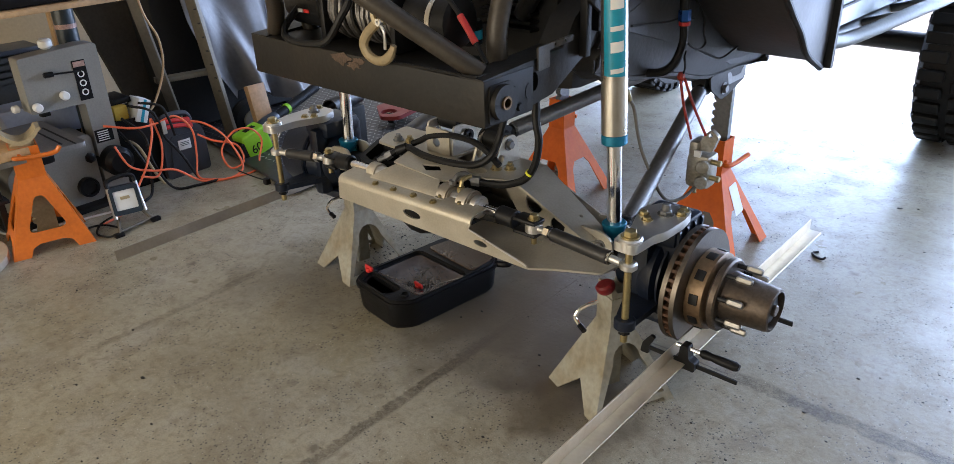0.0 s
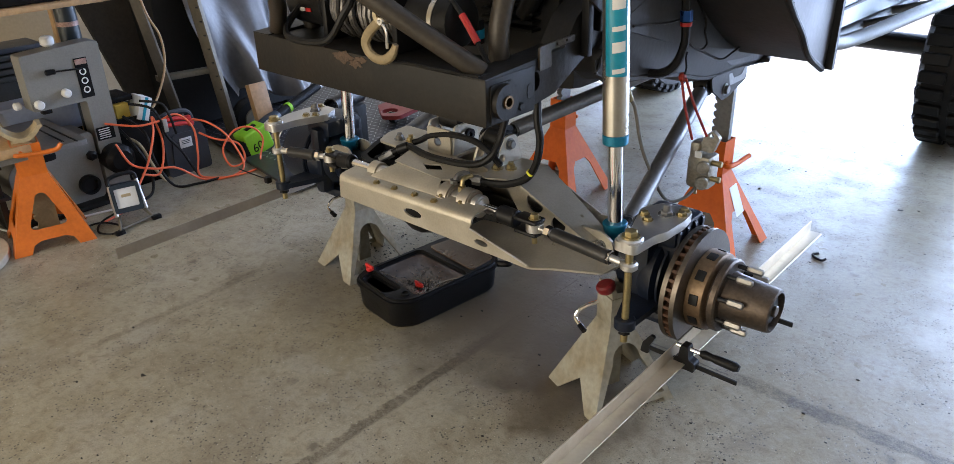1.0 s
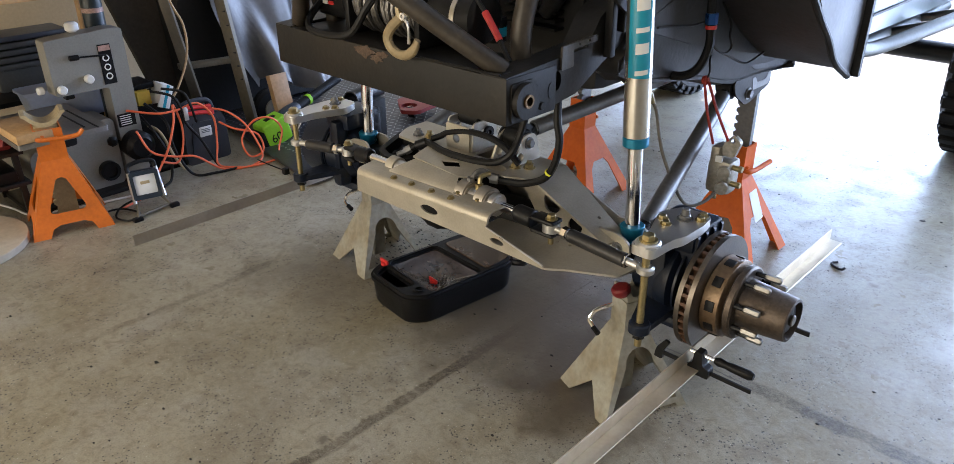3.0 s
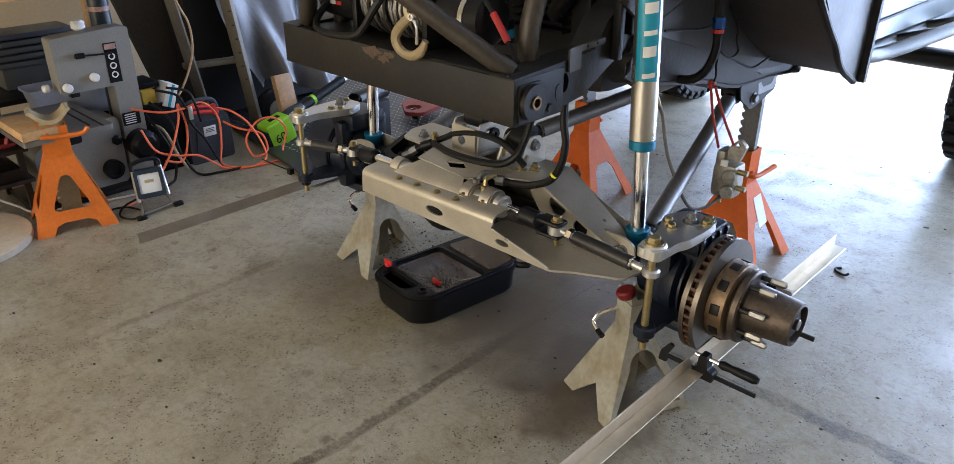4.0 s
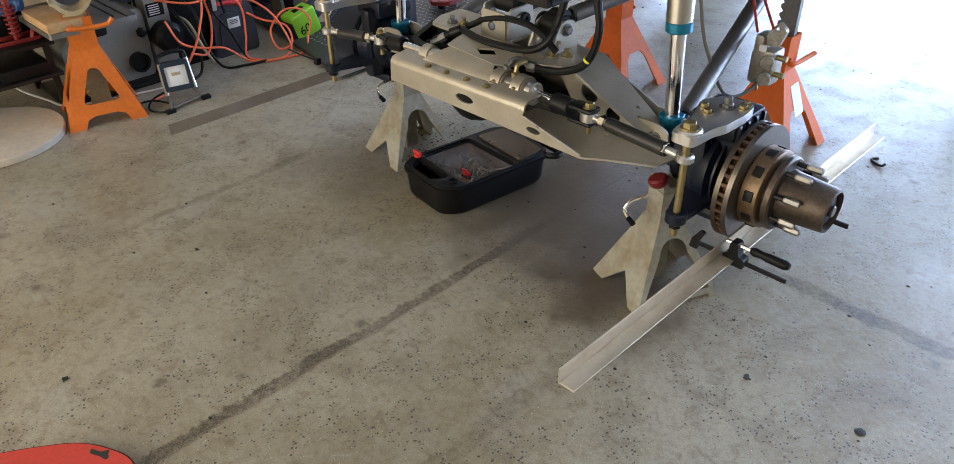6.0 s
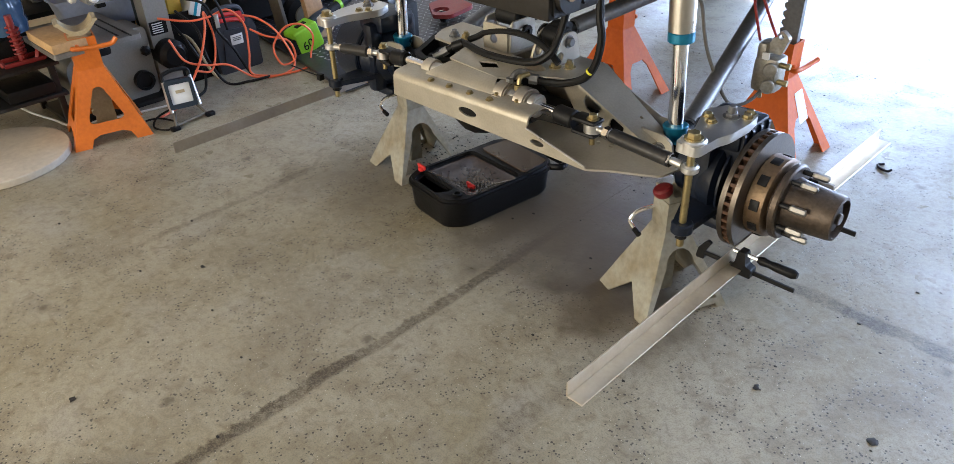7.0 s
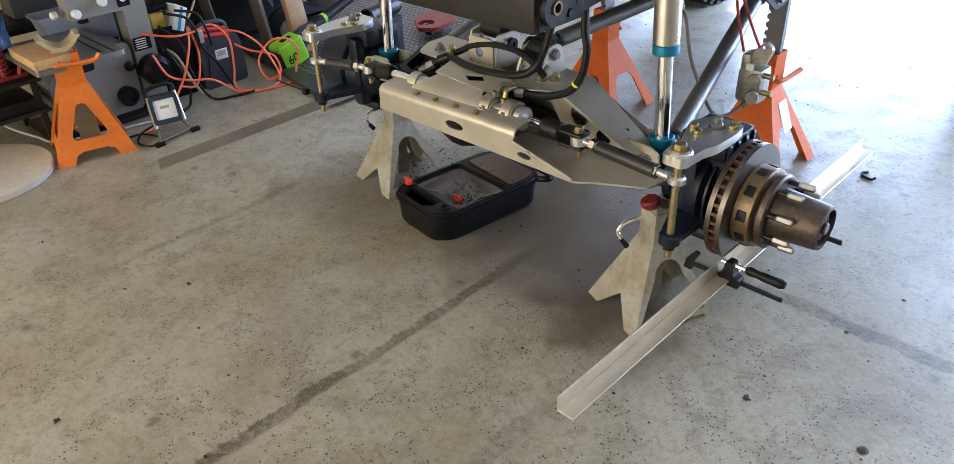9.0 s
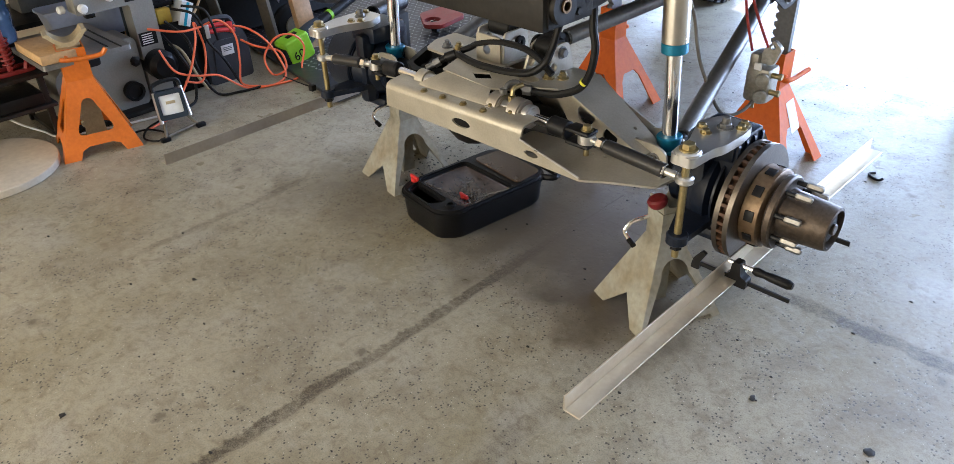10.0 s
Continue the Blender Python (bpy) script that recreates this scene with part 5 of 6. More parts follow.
part("bridge", plate(rounded([(-0.40, 0.44), (-0.34, 0.44), (-0.32, 0.50), (-0.35, 0.525), (-0.375, 0.50)], 0.01), [circle2(-0.35, 0.502, 0.009, 10)], at_y(0.80), 0.02), M_caliper, caliper)
part("pad_spring", box((-0.392, 0.767, 0.425), (-0.367, 0.777, 0.448), 0.002), M_white, caliper)
part("bleeder", cyl((-0.38, 0.775, 0.31), (-0.372, 0.76, 0.292), 0.007, seg=8), M_zinc, caliper)
bung = thing("bungee_cord", "red bungee cord hanging from the frame", "bungee cord", (-0.45, 0.80, 0.43))
part("strand", hose([(-0.436, 0.70, 0.72), (-0.430, 0.735, 0.61), (-0.416, 0.785, 0.482)], 0.0048, 8, 5), M_redcord, bung)
part("strand", hose([(-0.420, 0.70, 0.72), (-0.395, 0.735, 0.62), (-0.362, 0.785, 0.505)], 0.0048, 8, 5), M_redcord, bung)
hung = Matrix.Translation((0.081, -0.181, 0.155)) @ Matrix.Scale(0.891, 4)
part("knot", lathe([(0, 0.008), (0.006, 0.016), (0.016, 0.016), (0.022, 0.008)], (-0.444, 0.70, 0.722), (-0.404, 0.70, 0.73), 12), M_redcord, bung)
part("hook", hose([(-0.430, 0.70, 0.725), (-0.422, 0.70, 0.755), (-0.432, 0.71, 0.785), (-0.440, 0.73, 0.80)], 0.0035, 8, 4), M_black, bung)


for ob in (caliper, bung, brake_hose):
    ob.matrix_basis = hung @ Matrix.Translation(ob.location)


# ---- winch and fittings on the bumper ----
winch = thing("winch", "black electric winch with grey wire rope on the bumper", "winch", (-0.82, -0.25, 0.966))
WY, WZ = -0.27, 1.055
part("gear_housing", lathe([(0, 0.05), (0.01, 0.068), (0.16, 0.07), (0.17, 0.06)], (-1.17, WY, WZ), (0, WY, WZ), 28), M_black, winch)
part("end_plate", box((-0.995, WY - 0.075, 0.966), (-0.975, WY + 0.075, 1.14), 0.006), M_black, winch)
part("end_plate", box((-0.715, WY - 0.075, 0.966), (-0.695, WY + 0.075, 1.14), 0.006), M_black, winch)
part("motor", lathe([(0, 0.055), (0.008, 0.062), (0.15, 0.062), (0.158, 0.05)], (-0.69, WY, WZ), (0, WY, WZ), 28), M_black, winch)
part("motor_cap", ring((-0.60, WY, WZ), (-0.585, WY, WZ), 0.064, 0.05, 28), M_shock, winch)
helix = []
for i in range(17 * 16):
    a = 2 * math.pi * i / 16
    helix.append((-0.965 + 0.0145 * i / 16, WY + 0.066 * math.cos(a), WZ + 0.066 * math.sin(a)))
part("rope_coil", hose(helix, 0.0072, 6, 1, smooth=False), M_cable, winch, "coiled wire rope")
helix2 = [(-0.95 + 0.016 * i / 16 + 0.012 * math.sin(i * 0.11), WY + 0.079 * math.cos(2 * math.pi * i / 16), WZ + 0.079 * math.sin(2 * math.pi * i / 16)) for i in range(12 * 16)]
part("rope_coil", hose(helix2, 0.0072, 6, 1, smooth=False), M_cable, winch)
part("logo_bar", box((-1.108, WY - 0.071, WZ - 0.020), (-1.075, WY - 0.060, WZ - 0.010), 0.001), M_white, winch)
part("logo_bar", box((-1.070, WY - 0.071, WZ - 0.020), (-1.048, WY - 0.060, WZ - 0.010), 0.001), M_red, winch)
part("power_cable", hose([(-1.10, WY - 0.06, 1.05), (-1.12, WY - 0.10, 1.0), (-1.08, WY - 0.13, 0.975), (-0.98, WY - 0.135, 0.973), (-0.90, WY - 0.13, 0.99), (-0.85, WY - 0.12, 1.05), (-0.83, WY - 0.10, 1.10), (-0.88, WY - 0.09, 1.14), (-0.95, WY - 0.08, 1.15)], 0.010, 8, 6), M_rubber, winch)

hk = thing("winch_hook", "tan cast winch hook with a steel safety latch", "hook", (-0.68, -0.43, 0.95))
hpts = [(-0.655, -0.425, 1.075), (-0.675, -0.425, 1.055), (-0.706, -0.425, 1.025), (-0.722, -0.425, 0.995), (-0.712, -0.425, 0.968), (-0.685, -0.425, 0.953), (-0.655, -0.425, 0.955), (-0.628, -0.425, 0.975), (-0.612, -0.425, 1.008)]
hb = hose(hpts, 0.0145, 10, 5)
for v in hb.verts:
    tip = min(1.0, (Vector((-0.612, -0.425, 1.008)) - v.co).length / 0.05)
    v.co.y = -0.425 + (v.co.y + 0.425) * 0.7
    if tip < 1 and v.co.x > -0.64:
        v.co += (Vector((-0.615, -0.425, 1.0)) - v.co) * (1 - tip) * 0.5
for v in hb.verts:
    v.co.z = 1.085 - (1.085 - v.co.z) * 0.84
part("hook_body", hb, M_hook, hk)
part("eye", ring((-0.652, -0.437, 1.085), (-0.652, -0.413, 1.085), 0.024, 0.011, 18), M_tan, hk)
part("latch", join(hose([(-0.645, -0.44, 1.072), (-0.625, -0.442, 1.05), (-0.628, -0.44, 1.01)], 0.004, 6, 4), ring((-0.642, -0.446, 1.072), (-0.642, -0.434, 1.072), 0.009, 0.004, 12)), M_alu, hk)
rc = hose_thing("battery_cable", "black battery lead with a red sleeve behind the winch", [(-0.60, -0.30, 1.15), (-0.555, -0.30, 1.118), (-0.522, -0.30, 1.09), (-0.492, -0.30, 1.055), (-0.462, -0.30, 1.016), (-0.440, -0.30, 0.985), (-0.430, -0.30, 0.974)], 0.006, M_rubber, "cable")
part("red_sleeve", hose([(-0.512, -0.30, 1.079), (-0.492, -0.30, 1.055), (-0.464, -0.30, 1.019)], 0.0088, 10, 4), M_red, rc)
sol = thing("winch_solenoid", "black solenoid can with a blue and white label", "solenoid", (-0.62, -0.14, 0.966))
part("can", cyl((-0.625, -0.14, 0.966), (-0.625, -0.14, 1.03), 0.032, seg=24, bev=0.003), M_plastic, sol)
part("label", ring((-0.625, -0.14, 0.982), (-0.625, -0.14, 1.006), 0.0328, 0.031, 24), M_sticker, sol)
part("terminal", cyl((-0.645, -0.155, 1.03), (-0.645, -0.155, 1.05), 0.006, seg=8), M_white, sol)


# ---- drain pan ----
pan = thing("oil_drain_pan", "black plastic oil drain pan with red caps and oily grit", "drain pan", (0, 0, 0))
PX, PY, PH = 0.150, 0.240, 0.114
rim = rounded([(-PX + 0.04, -PY), (PX - 0.05, -PY), (PX, -PY + 0.06), (PX, PY - 0.05), (PX - 0.05, PY), (-PX + 0.05, PY), (-PX, PY - 0.05), (-PX, -PY + 0.05)], 0.03)
well = rounded([(-0.118, -0.142), (0.126, -0.142), (0.126, 0.060), (-0.118, 0.050)], 0.016)
grip = rounded([(-0.085, -0.212), (0.035, -0.212), (0.050, -0.168), (-0.105, -0.168)], 0.012)
low = [(x * 0.86, y * 0.93) for x, y in rim]
lower = bmesh.new()
r0 = [lower.verts.new((x, y, 0.0)) for x, y in low]
r1 = [lower.verts.new((x * 0.92, y * 0.955, 0.014)) for x, y in rim]
r2 = [lower.verts.new((x * 0.965, y * 0.975, PH - 0.022)) for x, y in rim]
for a, b in ((r0, r1), (r1, r2)):
    for i in range(len(rim)):
        lower.faces.new((a[i], a[(i + 1) % len(rim)], b[(i + 1) % len(rim)], b[i]))
lower.faces.new(r0[::-1])
part("body", lower, M_plastic, pan)
deck = plate(rim, [well, grip], at_z(PH - 0.022), 0.022)
bmesh.ops.bevel(deck, geom=[e for e in deck.edges if len(e.link_faces) == 2 and e.calc_face_angle(0) > 1.0 and abs(e.verts[0].co.z - e.verts[1].co.z) < 1e-5 and e.verts[0].co.z > PH - 0.01], offset=0.011, segments=3, affect="EDGES")
part("deck", deck, M_plastic, pan)
funnel = bmesh.new()
fr = [funnel.verts.new((x, y, PH - 0.012)) for x, y in well]
ap = funnel.verts.new((0.03, -0.06, PH - 0.05))
for i in range(len(well)):
    funnel.faces.new((fr[i], fr[(i + 1) % len(well)], ap))
part("funnel", funnel, M_oily, pan, "oily funnel well", angle=12)
part("raised_panel", plate(rounded([(-0.112, 0.088), (0.130, 0.088), (0.118, 0.205), (-0.100, 0.205)], 0.02), [], at_z(PH - 0.002), 0.007), M_oily, pan)
part("handle", hose([(0.12, 0.205, 0.095), (0.155, 0.225, 0.098), (0.158, 0.245, 0.098), (0.13, 0.262, 0.098), (-0.07, 0.262, 0.098), (-0.095, 0.25, 0.095), (-0.09, 0.225, 0.09)], 0.012, 8, 5), M_plastic, pan)
part("grip_floor", box((-0.10, -0.210, 0.04), (0.045, -0.170, 0.05), 0.004), M_plastic, pan)
for x, y, z in ((-0.122, -0.168, PH), (0.03, -0.07, PH - 0.046), (0.105, 0.258, 0.108)):
    c = part("cap", join(cyl((x, y, z), (x, y, z + 0.014), 0.013, seg=14, bev=0.002), box((x - 0.022, y - 0.004, z + 0.008), (x + 0.022, y + 0.004, z + 0.022), 0.003)), M_red, pan, "red wing cap")
part("spout_ring", ring((0.095, -0.175, PH - 0.002), (0.095, -0.175, PH + 0.006), 0.017, 0.011, 18), M_plastic, pan)
grit = bmesh.new()
random.seed(5)
for k in range(170):
    x, y = 0.03 + random.gauss(0, 0.04), -0.06 + random.gauss(0, 0.035)
    if not (-0.09 < x < 0.10 and -0.115 < y < 0.07):
        continue
    rr = max(abs(x - 0.03) / 0.11, abs(y + 0.06) / 0.09)
    z = PH - 0.05 + 0.05 * min(1, rr) + 0.001
    s = random.uniform(0.001, 0.0034)
    bmesh.ops.create_icosphere(grit, subdivisions=1, radius=s, matrix=Matrix.Translation((x, y, z)))
tagged(part("grit", grit, M_grit, pan), kind="stuff")
pan.matrix_basis = pose(-0.975, -0.016, 0, 0, 0, -7)


# ---- band saw ----
saw = thing("band_saw", "grey band saw with white knobs on its head", "band saw", (-2.82, -0.45, 0))
SX = -2.75
head_o = rounded([(-0.575, 0.476), (-0.35, 0.476), (-0.35, 0.36), (-0.35, 0.02), (-0.245, 0.02), (-0.245, 0.722), (-0.30, 0.728), (-0.575, 0.712)], 0.012)
part("head_and_column", plate(head_o, [], at_x(SX - 0.09), 0.09), M_sawgrey, saw)
part("lower_housing", plate(rounded([(-0.74, 0.02), (-0.36, 0.02), (-0.36, 0.335), (-0.62, 0.335), (-0.74, 0.24)], 0.03), [], at_x(SX - 0.19), 0.175), M_sawgrey, saw)
part("base", box((SX - 0.30, -0.80, 0.0), (SX + 0.05, -0.22, 0.022), 0.004), M_frame, saw)
tbl = part("table", plate(rounded([(-2.98, -0.83), (-2.52, -0.83), (-2.52, -0.475), (-2.98, -0.475)], 0.012), [], at_z(0.362), 0.022), M_castgrey, saw, "cast iron saw table")
# raised black strips painted in for the shade of the table's slots
for x in (-2.70, -2.66):
    part("table_slot_strip", box((x - 0.2, -0.56 + (x + 2.7), 0.382), (x + 0.14, -0.552 + (x + 2.7), 0.3855)), M_black, tbl)
part("trunnion", box((-2.80, -0.66, 0.28), (-2.66, -0.56, 0.362), 0.02), M_black, saw)
part("tension_knob", lathe([(0, 0.012), (0.012, 0.028), (0.036, 0.028), (0.045, 0.02)], (SX - 0.07, -0.425, 0.719), (SX - 0.07, -0.425, 1), 22), M_white, saw, "white tension knob")
for y, z in ((-0.432, 0.532), (-0.55, 0.507)):
    part("knob", lathe([(0, 0.010), (0.006, 0.019), (0.026, 0.019), (0.032, 0.013)], (SX, y, z), (SX + 1, y, z), 22), M_white, saw, "white knob")
part("knob", lathe([(0, 0.010), (0.006, 0.017), (0.024, 0.017), (0.03, 0.012)], (SX - 0.05, -0.60, 0.505), (SX - 0.05, -0.7, 0.505), 22), M_white, saw)
part("lever", join(hose([(SX + 0.02, -0.47, 0.632), (SX + 0.022, -0.40, 0.627), (SX + 0.02, -0.34, 0.622)], 0.004, 6, 4), cyl((SX + 0.02, -0.495, 0.633), (SX + 0.02, -0.455, 0.632), 0.012, seg=10, bev=0.003)), M_plastic, saw)
lab = part("instruction_label", box((SX, -0.365, 0.49), (SX + 0.0025, -0.31, 0.665)), M_plastic, saw, "black instruction label")
part("warning_strip", box((SX + 0.002, -0.362, 0.637), (SX + 0.0045, -0.313, 0.66)), M_warn, lab)
for z in (0.605, 0.565, 0.525):
    part("pictogram", plate(circle2(-0.338, z, 0.015, 14), [circle2(-0.338, z, 0.010, 12)], at_x(SX + 0.002), 0.0025), M_white, lab)
part("rating_plate", box((SX, -0.345, 0.285), (SX + 0.0025, -0.265, 0.345)), M_plastic, saw)
for z in (0.335, 0.325, 0.315, 0.305, 0.295):
    part("print_bar", box((SX + 0.002, -0.335, z - 0.002), (SX + 0.004, -0.285, z + 0.002)), M_white, saw)
part("dust_port", ring((SX - 0.015, -0.43, 0.10), (SX + 0.015, -0.43, 0.10), 0.045, 0.032, 24), M_plastic, saw)
part("port_core", cyl((SX - 0.012, -0.43, 0.10), (SX + 0.004, -0.43, 0.10), 0.033, seg=20), M_black, saw)
part("star_knob", lathe([(0, 0.01), (0.01, 0.024), (0.02, 0.024), (0.03, 0.012)], (SX, -0.395, 0.235), (0, -0.395, 0.235), 7), M_plastic, saw)
part("motor", lathe([(0, 0.04), (0.01, 0.065), (0.14, 0.068), (0.16, 0.045)], (SX - 0.08, -0.29, 0.195), (SX + 0.5, -0.29, 0.195), 24), M_plastic, saw, "round black motor")
part("blade_guard", box((SX - 0.10, -0.52, 0.44), (SX - 0.06, -0.48, 0.48), 0.006), M_black, saw)
pipe = thing("dust_pipe", "dark blue-green upright pipe with a small label", "pipe", (-2.92, -0.285, 0.72))
part("tube", cyl((-2.92, -0.285, 0.0), (-2.92, -0.285, 1.5), 0.045, seg=24), M_pipe, pipe)
part("label", ring((-2.92, -0.285, 0.775), (-2.92, -0.285, 0.795), 0.0458, 0.044, 24), M_warn, pipe)
board = thing("timber_offcut", "short pine board lying on the saw table", "board", (-2.62, -0.70, 0.384))
part("plank", box((-2.80, -0.83, 0.386), (-2.515, -0.68, 0.424), 0.004), M_wood, board)


# ---- work light ----
wl = thing("work_light", "small LED work light on a grey folding stand", "work light", (-2.40, -0.42, 0))
hm = Matrix.Translation((-2.43, -0.412, 0.118)) @ Matrix.Scale(0.95, 4) @ Matrix.Rotation(radians(-14), 4, "Z") @ Matrix.Rotation(radians(-14), 4, "Y")
part("case", box((-0.065, -0.064, -0.066), (0.008, 0.064, 0.066), 0.014, hm), M_bluegrey, wl)
for k in range(5):
    part("cooling_fin", box((-0.082, -0.05 + 0.022 * k, -0.05), (-0.064, -0.044 + 0.022 * k, 0.05), 0.001, hm), M_plastic, wl)
fb = plate(rounded([(-0.062, -0.065), (0.062, -0.065), (0.062, 0.065), (-0.062, 0.065)], 0.012), [rounded([(-0.047, -0.043), (0.047, -0.043), (0.047, 0.046), (-0.047, 0.046)], 0.006)], at_x(0.0), 0.022)
fb.transform(hm)
part("bezel", fb, M_bluegrey, wl)
part("lens", box((0.008, -0.048, -0.05), (0.014, 0.048, 0.05), 0.001, hm), M_lamp_lens, wl, "clear lamp lens")
part("led_chip", box((0.014, -0.02, 0.004), (0.0165, 0.02, 0.018), 0.001, hm), M_tan, wl)
for s in (-1, 1):
    part("bracket_arm", hose([(-2.45, -0.405 + s * 0.060, 0.18), (-2.44, -0.405 + s * 0.064, 0.11), (-2.425, -0.405 + s * 0.066, 0.045)], 0.009, 8, 4), M_alu, wl)
part("handle", hose([(-2.45, -0.465, 0.175), (-2.46, -0.46, 0.205), (-2.462, -0.405, 0.215), (-2.46, -0.35, 0.205), (-2.45, -0.345, 0.175)], 0.009, 8, 5), M_plastic, wl)
for a, b in (((-2.43, -0.46, 0.045), (-2.345, -0.50, 0.012)), ((-2.43, -0.35, 0.045), (-2.385, -0.335, 0.012)), ((-2.36, -0.49, 0.014), (-2.39, -0.335, 0.014))):
    part("foot_bar", hose([a, tuple((p + q) / 2 for p, q in zip(a, b)), b], 0.007, 8, 3), M_ladder, wl)
for p in ((-2.345, -0.505, 0.010), (-2.375, -0.325, 0.010)):
    part("foot_pad", box((p[0] - 0.012, p[1] - 0.02, 0.0), (p[0] + 0.012, p[1] + 0.02, 0.018), 0.004), M_plastic, wl)
hose_thing("lamp_cable", "black cable coiled beside the work light", [(-2.45, -0.44, 0.06), (-2.47, -0.52, 0.03), (-2.43, -0.56, 0.008), (-2.36, -0.53, 0.008), (-2.40, -0.47, 0.008), (-2.50, -0.50, 0.008), (-2.52, -0.56, 0.008), (-2.46, -0.58, 0.008)], 0.0045, M_rubber, "cable", 8)


# ---- jump starter, cords and the pile beside the saw ----
js_ = thing("jump_starter", "black portable jump starter with red clamps", "jump starter", (-2.85, 0.075, 0))
part("case", join(plate(rounded([(-0.045, 0.0), (0.19, 0.0), (0.185, 0.20), (0.165, 0.245), (-0.01, 0.255), (-0.04, 0.21)], 0.022), [], at_x(-2.93), 0.165)), M_slate, js_)
part("front_panel", plate(rounded([(-0.015, 0.05), (0.165, 0.05), (0.155, 0.21), (0.005, 0.215)], 0.018), [], at_x(-2.766), 0.006), M_slate, js_)
part("label", box((-2.762, 0.035, 0.135), (-2.757, 0.10, 0.185), 0.0005), M_white, js_, "white printed label")
for z in (0.173, 0.165, 0.157):
    part("print_bar", box((-2.758, 0.045, z - 0.0015), (-2.7555, 0.09, z + 0.0015)), M_slate, js_)
part("handle", hose([(-2.85, -0.005, 0.245), (-2.85, 0.015, 0.285), (-2.85, 0.08, 0.295), (-2.85, 0.145, 0.283), (-2.85, 0.165, 0.24)], 0.014, 10, 5), M_slate, js_)
for x, z in ((-2.79, 0.275), (-2.77, 0.252)):
    part("clamp", join(hose([(x, -0.01, z + 0.01), (x, 0.05, z + 0.006), (x, 0.115, z - 0.006)], 0.011, 8, 4), box((x - 0.012, 0.10, z - 0.018), (x + 0.012, 0.13, z + 0.006), 0.004)), M_red, js_, "red clamp")
part("side_foot", box((-2.93, 0.185, 0.03), (-2.80, 0.205, 0.10), 0.008), M_plastic, js_)

cordA = [(-2.75, -0.30, 0.355), (-2.68, -0.19, 0.33), (-2.68, -0.09, 0.325), (-2.68, 0.01, 0.335), (-2.67, 0.075, 0.25), (-2.66, 0.068, 0.12), (-2.63, 0.04, 0.03), (-2.58, 0.09, 0.009), (-2.53, 0.17, 0.009), (-2.56, 0.25, 0.04), (-2.63, 0.225, 0.176), (-2.68, 0.16, 0.255), (-2.72, 0.10, 0.28)]
cordB = [(-2.66, -0.31, 0.28), (-2.63, -0.273, 0.178), (-2.62, -0.179, 0.131), (-2.61, -0.076, 0.105), (-2.59, 0.04, 0.014), (-2.53, 0.155, 0.009), (-2.52, 0.30, 0.009), (-2.60, 0.375, 0.036), (-2.61, 0.408, 0.123), (-2.62, 0.356, 0.191), (-2.64, 0.268, 0.19), (-2.63, 0.187, 0.115), (-2.61, 0.208, 0.026), (-2.60, 0.281, 0.04), (-2.63, 0.275, 0.124), (-2.68, 0.178, 0.165), (-2.73, 0.13, 0.20)]
cordC = [(-2.50, -0.50, 0.01), (-2.55, -0.36, 0.02), (-2.60, -0.27, 0.09), (-2.62, -0.20, 0.17), (-2.66, -0.13, 0.28), (-2.70, -0.10, 0.345), (-2.68, -0.085, 0.22), (-2.63, -0.15, 0.10), (-2.62, -0.24, 0.12)]
for c in (cordA, cordB, cordC):
    hose_thing("extension_cord", "orange extension cord in loose loops", c, 0.0052, M_cord, "cord", 8)
for c in ([(-2.78, -0.16, 0.41), (-2.70, -0.10, 0.39), (-2.68, -0.075, 0.33), (-2.68, -0.06, 0.25), (-2.68, 0.0, 0.15), (-2.66, 0.04, 0.04), (-2.62, 0.05, 0.008)],
          [(-2.78, -0.20, 0.36), (-2.70, -0.15, 0.28), (-2.66, -0.15, 0.15), (-2.62, -0.10, 0.02), (-2.58, 0.0, 0.008), (-2.56, 0.10, 0.008)],
          [(-2.80, -0.22, 0.30), (-2.69, -0.22, 0.25), (-2.66, -0.18, 0.12), (-2.64, -0.20, 0.02), (-2.60, -0.26, 0.008)],
          [(-2.75, -0.12, 0.42), (-2.69, -0.05, 0.40), (-2.67, -0.03, 0.34), (-2.68, -0.015, 0.28), (-2.70, 0.0, 0.24)]):
    hose_thing("black_cable", "black cable hanging in a tangle beside the saw", c, 0.0065, M_rubber, "cable", 8)
for c in ([(-2.82, -0.20, 0.25), (-2.74, -0.17, 0.22), (-2.70, -0.14, 0.10), (-2.70, -0.10, 0.02)],):
    hose_thing("tan_cable", "tan cable hanging beside the saw", c, 0.007, M_tan, "cable", 8)
for z in (0.0, -0.018):
    hose_thing("brake_line", "thin pale brake line arching behind the far knuckle", [(-1.98, 0.10, 0.36 + z), (-1.966, 0.12, 0.402 + z), (-1.923, 0.12, 0.438 + z), (-1.868, 0.12, 0.469 + z), (-1.754, 0.12, 0.50 + z), (-1.687, 0.12, 0.506 + z), (-1.64, 0.10, 0.49 + z)], 0.0035, M_castgrey, "cable", 8)
clip = thing("jumper_clamp", "metal jumper clamp with a black lead", "clamp", (-2.68, -0.06, 0.27))
part("jaw", box((-2.69, -0.068, 0.265), (-2.672, -0.045, 0.33), 0.004), M_alu, clip)
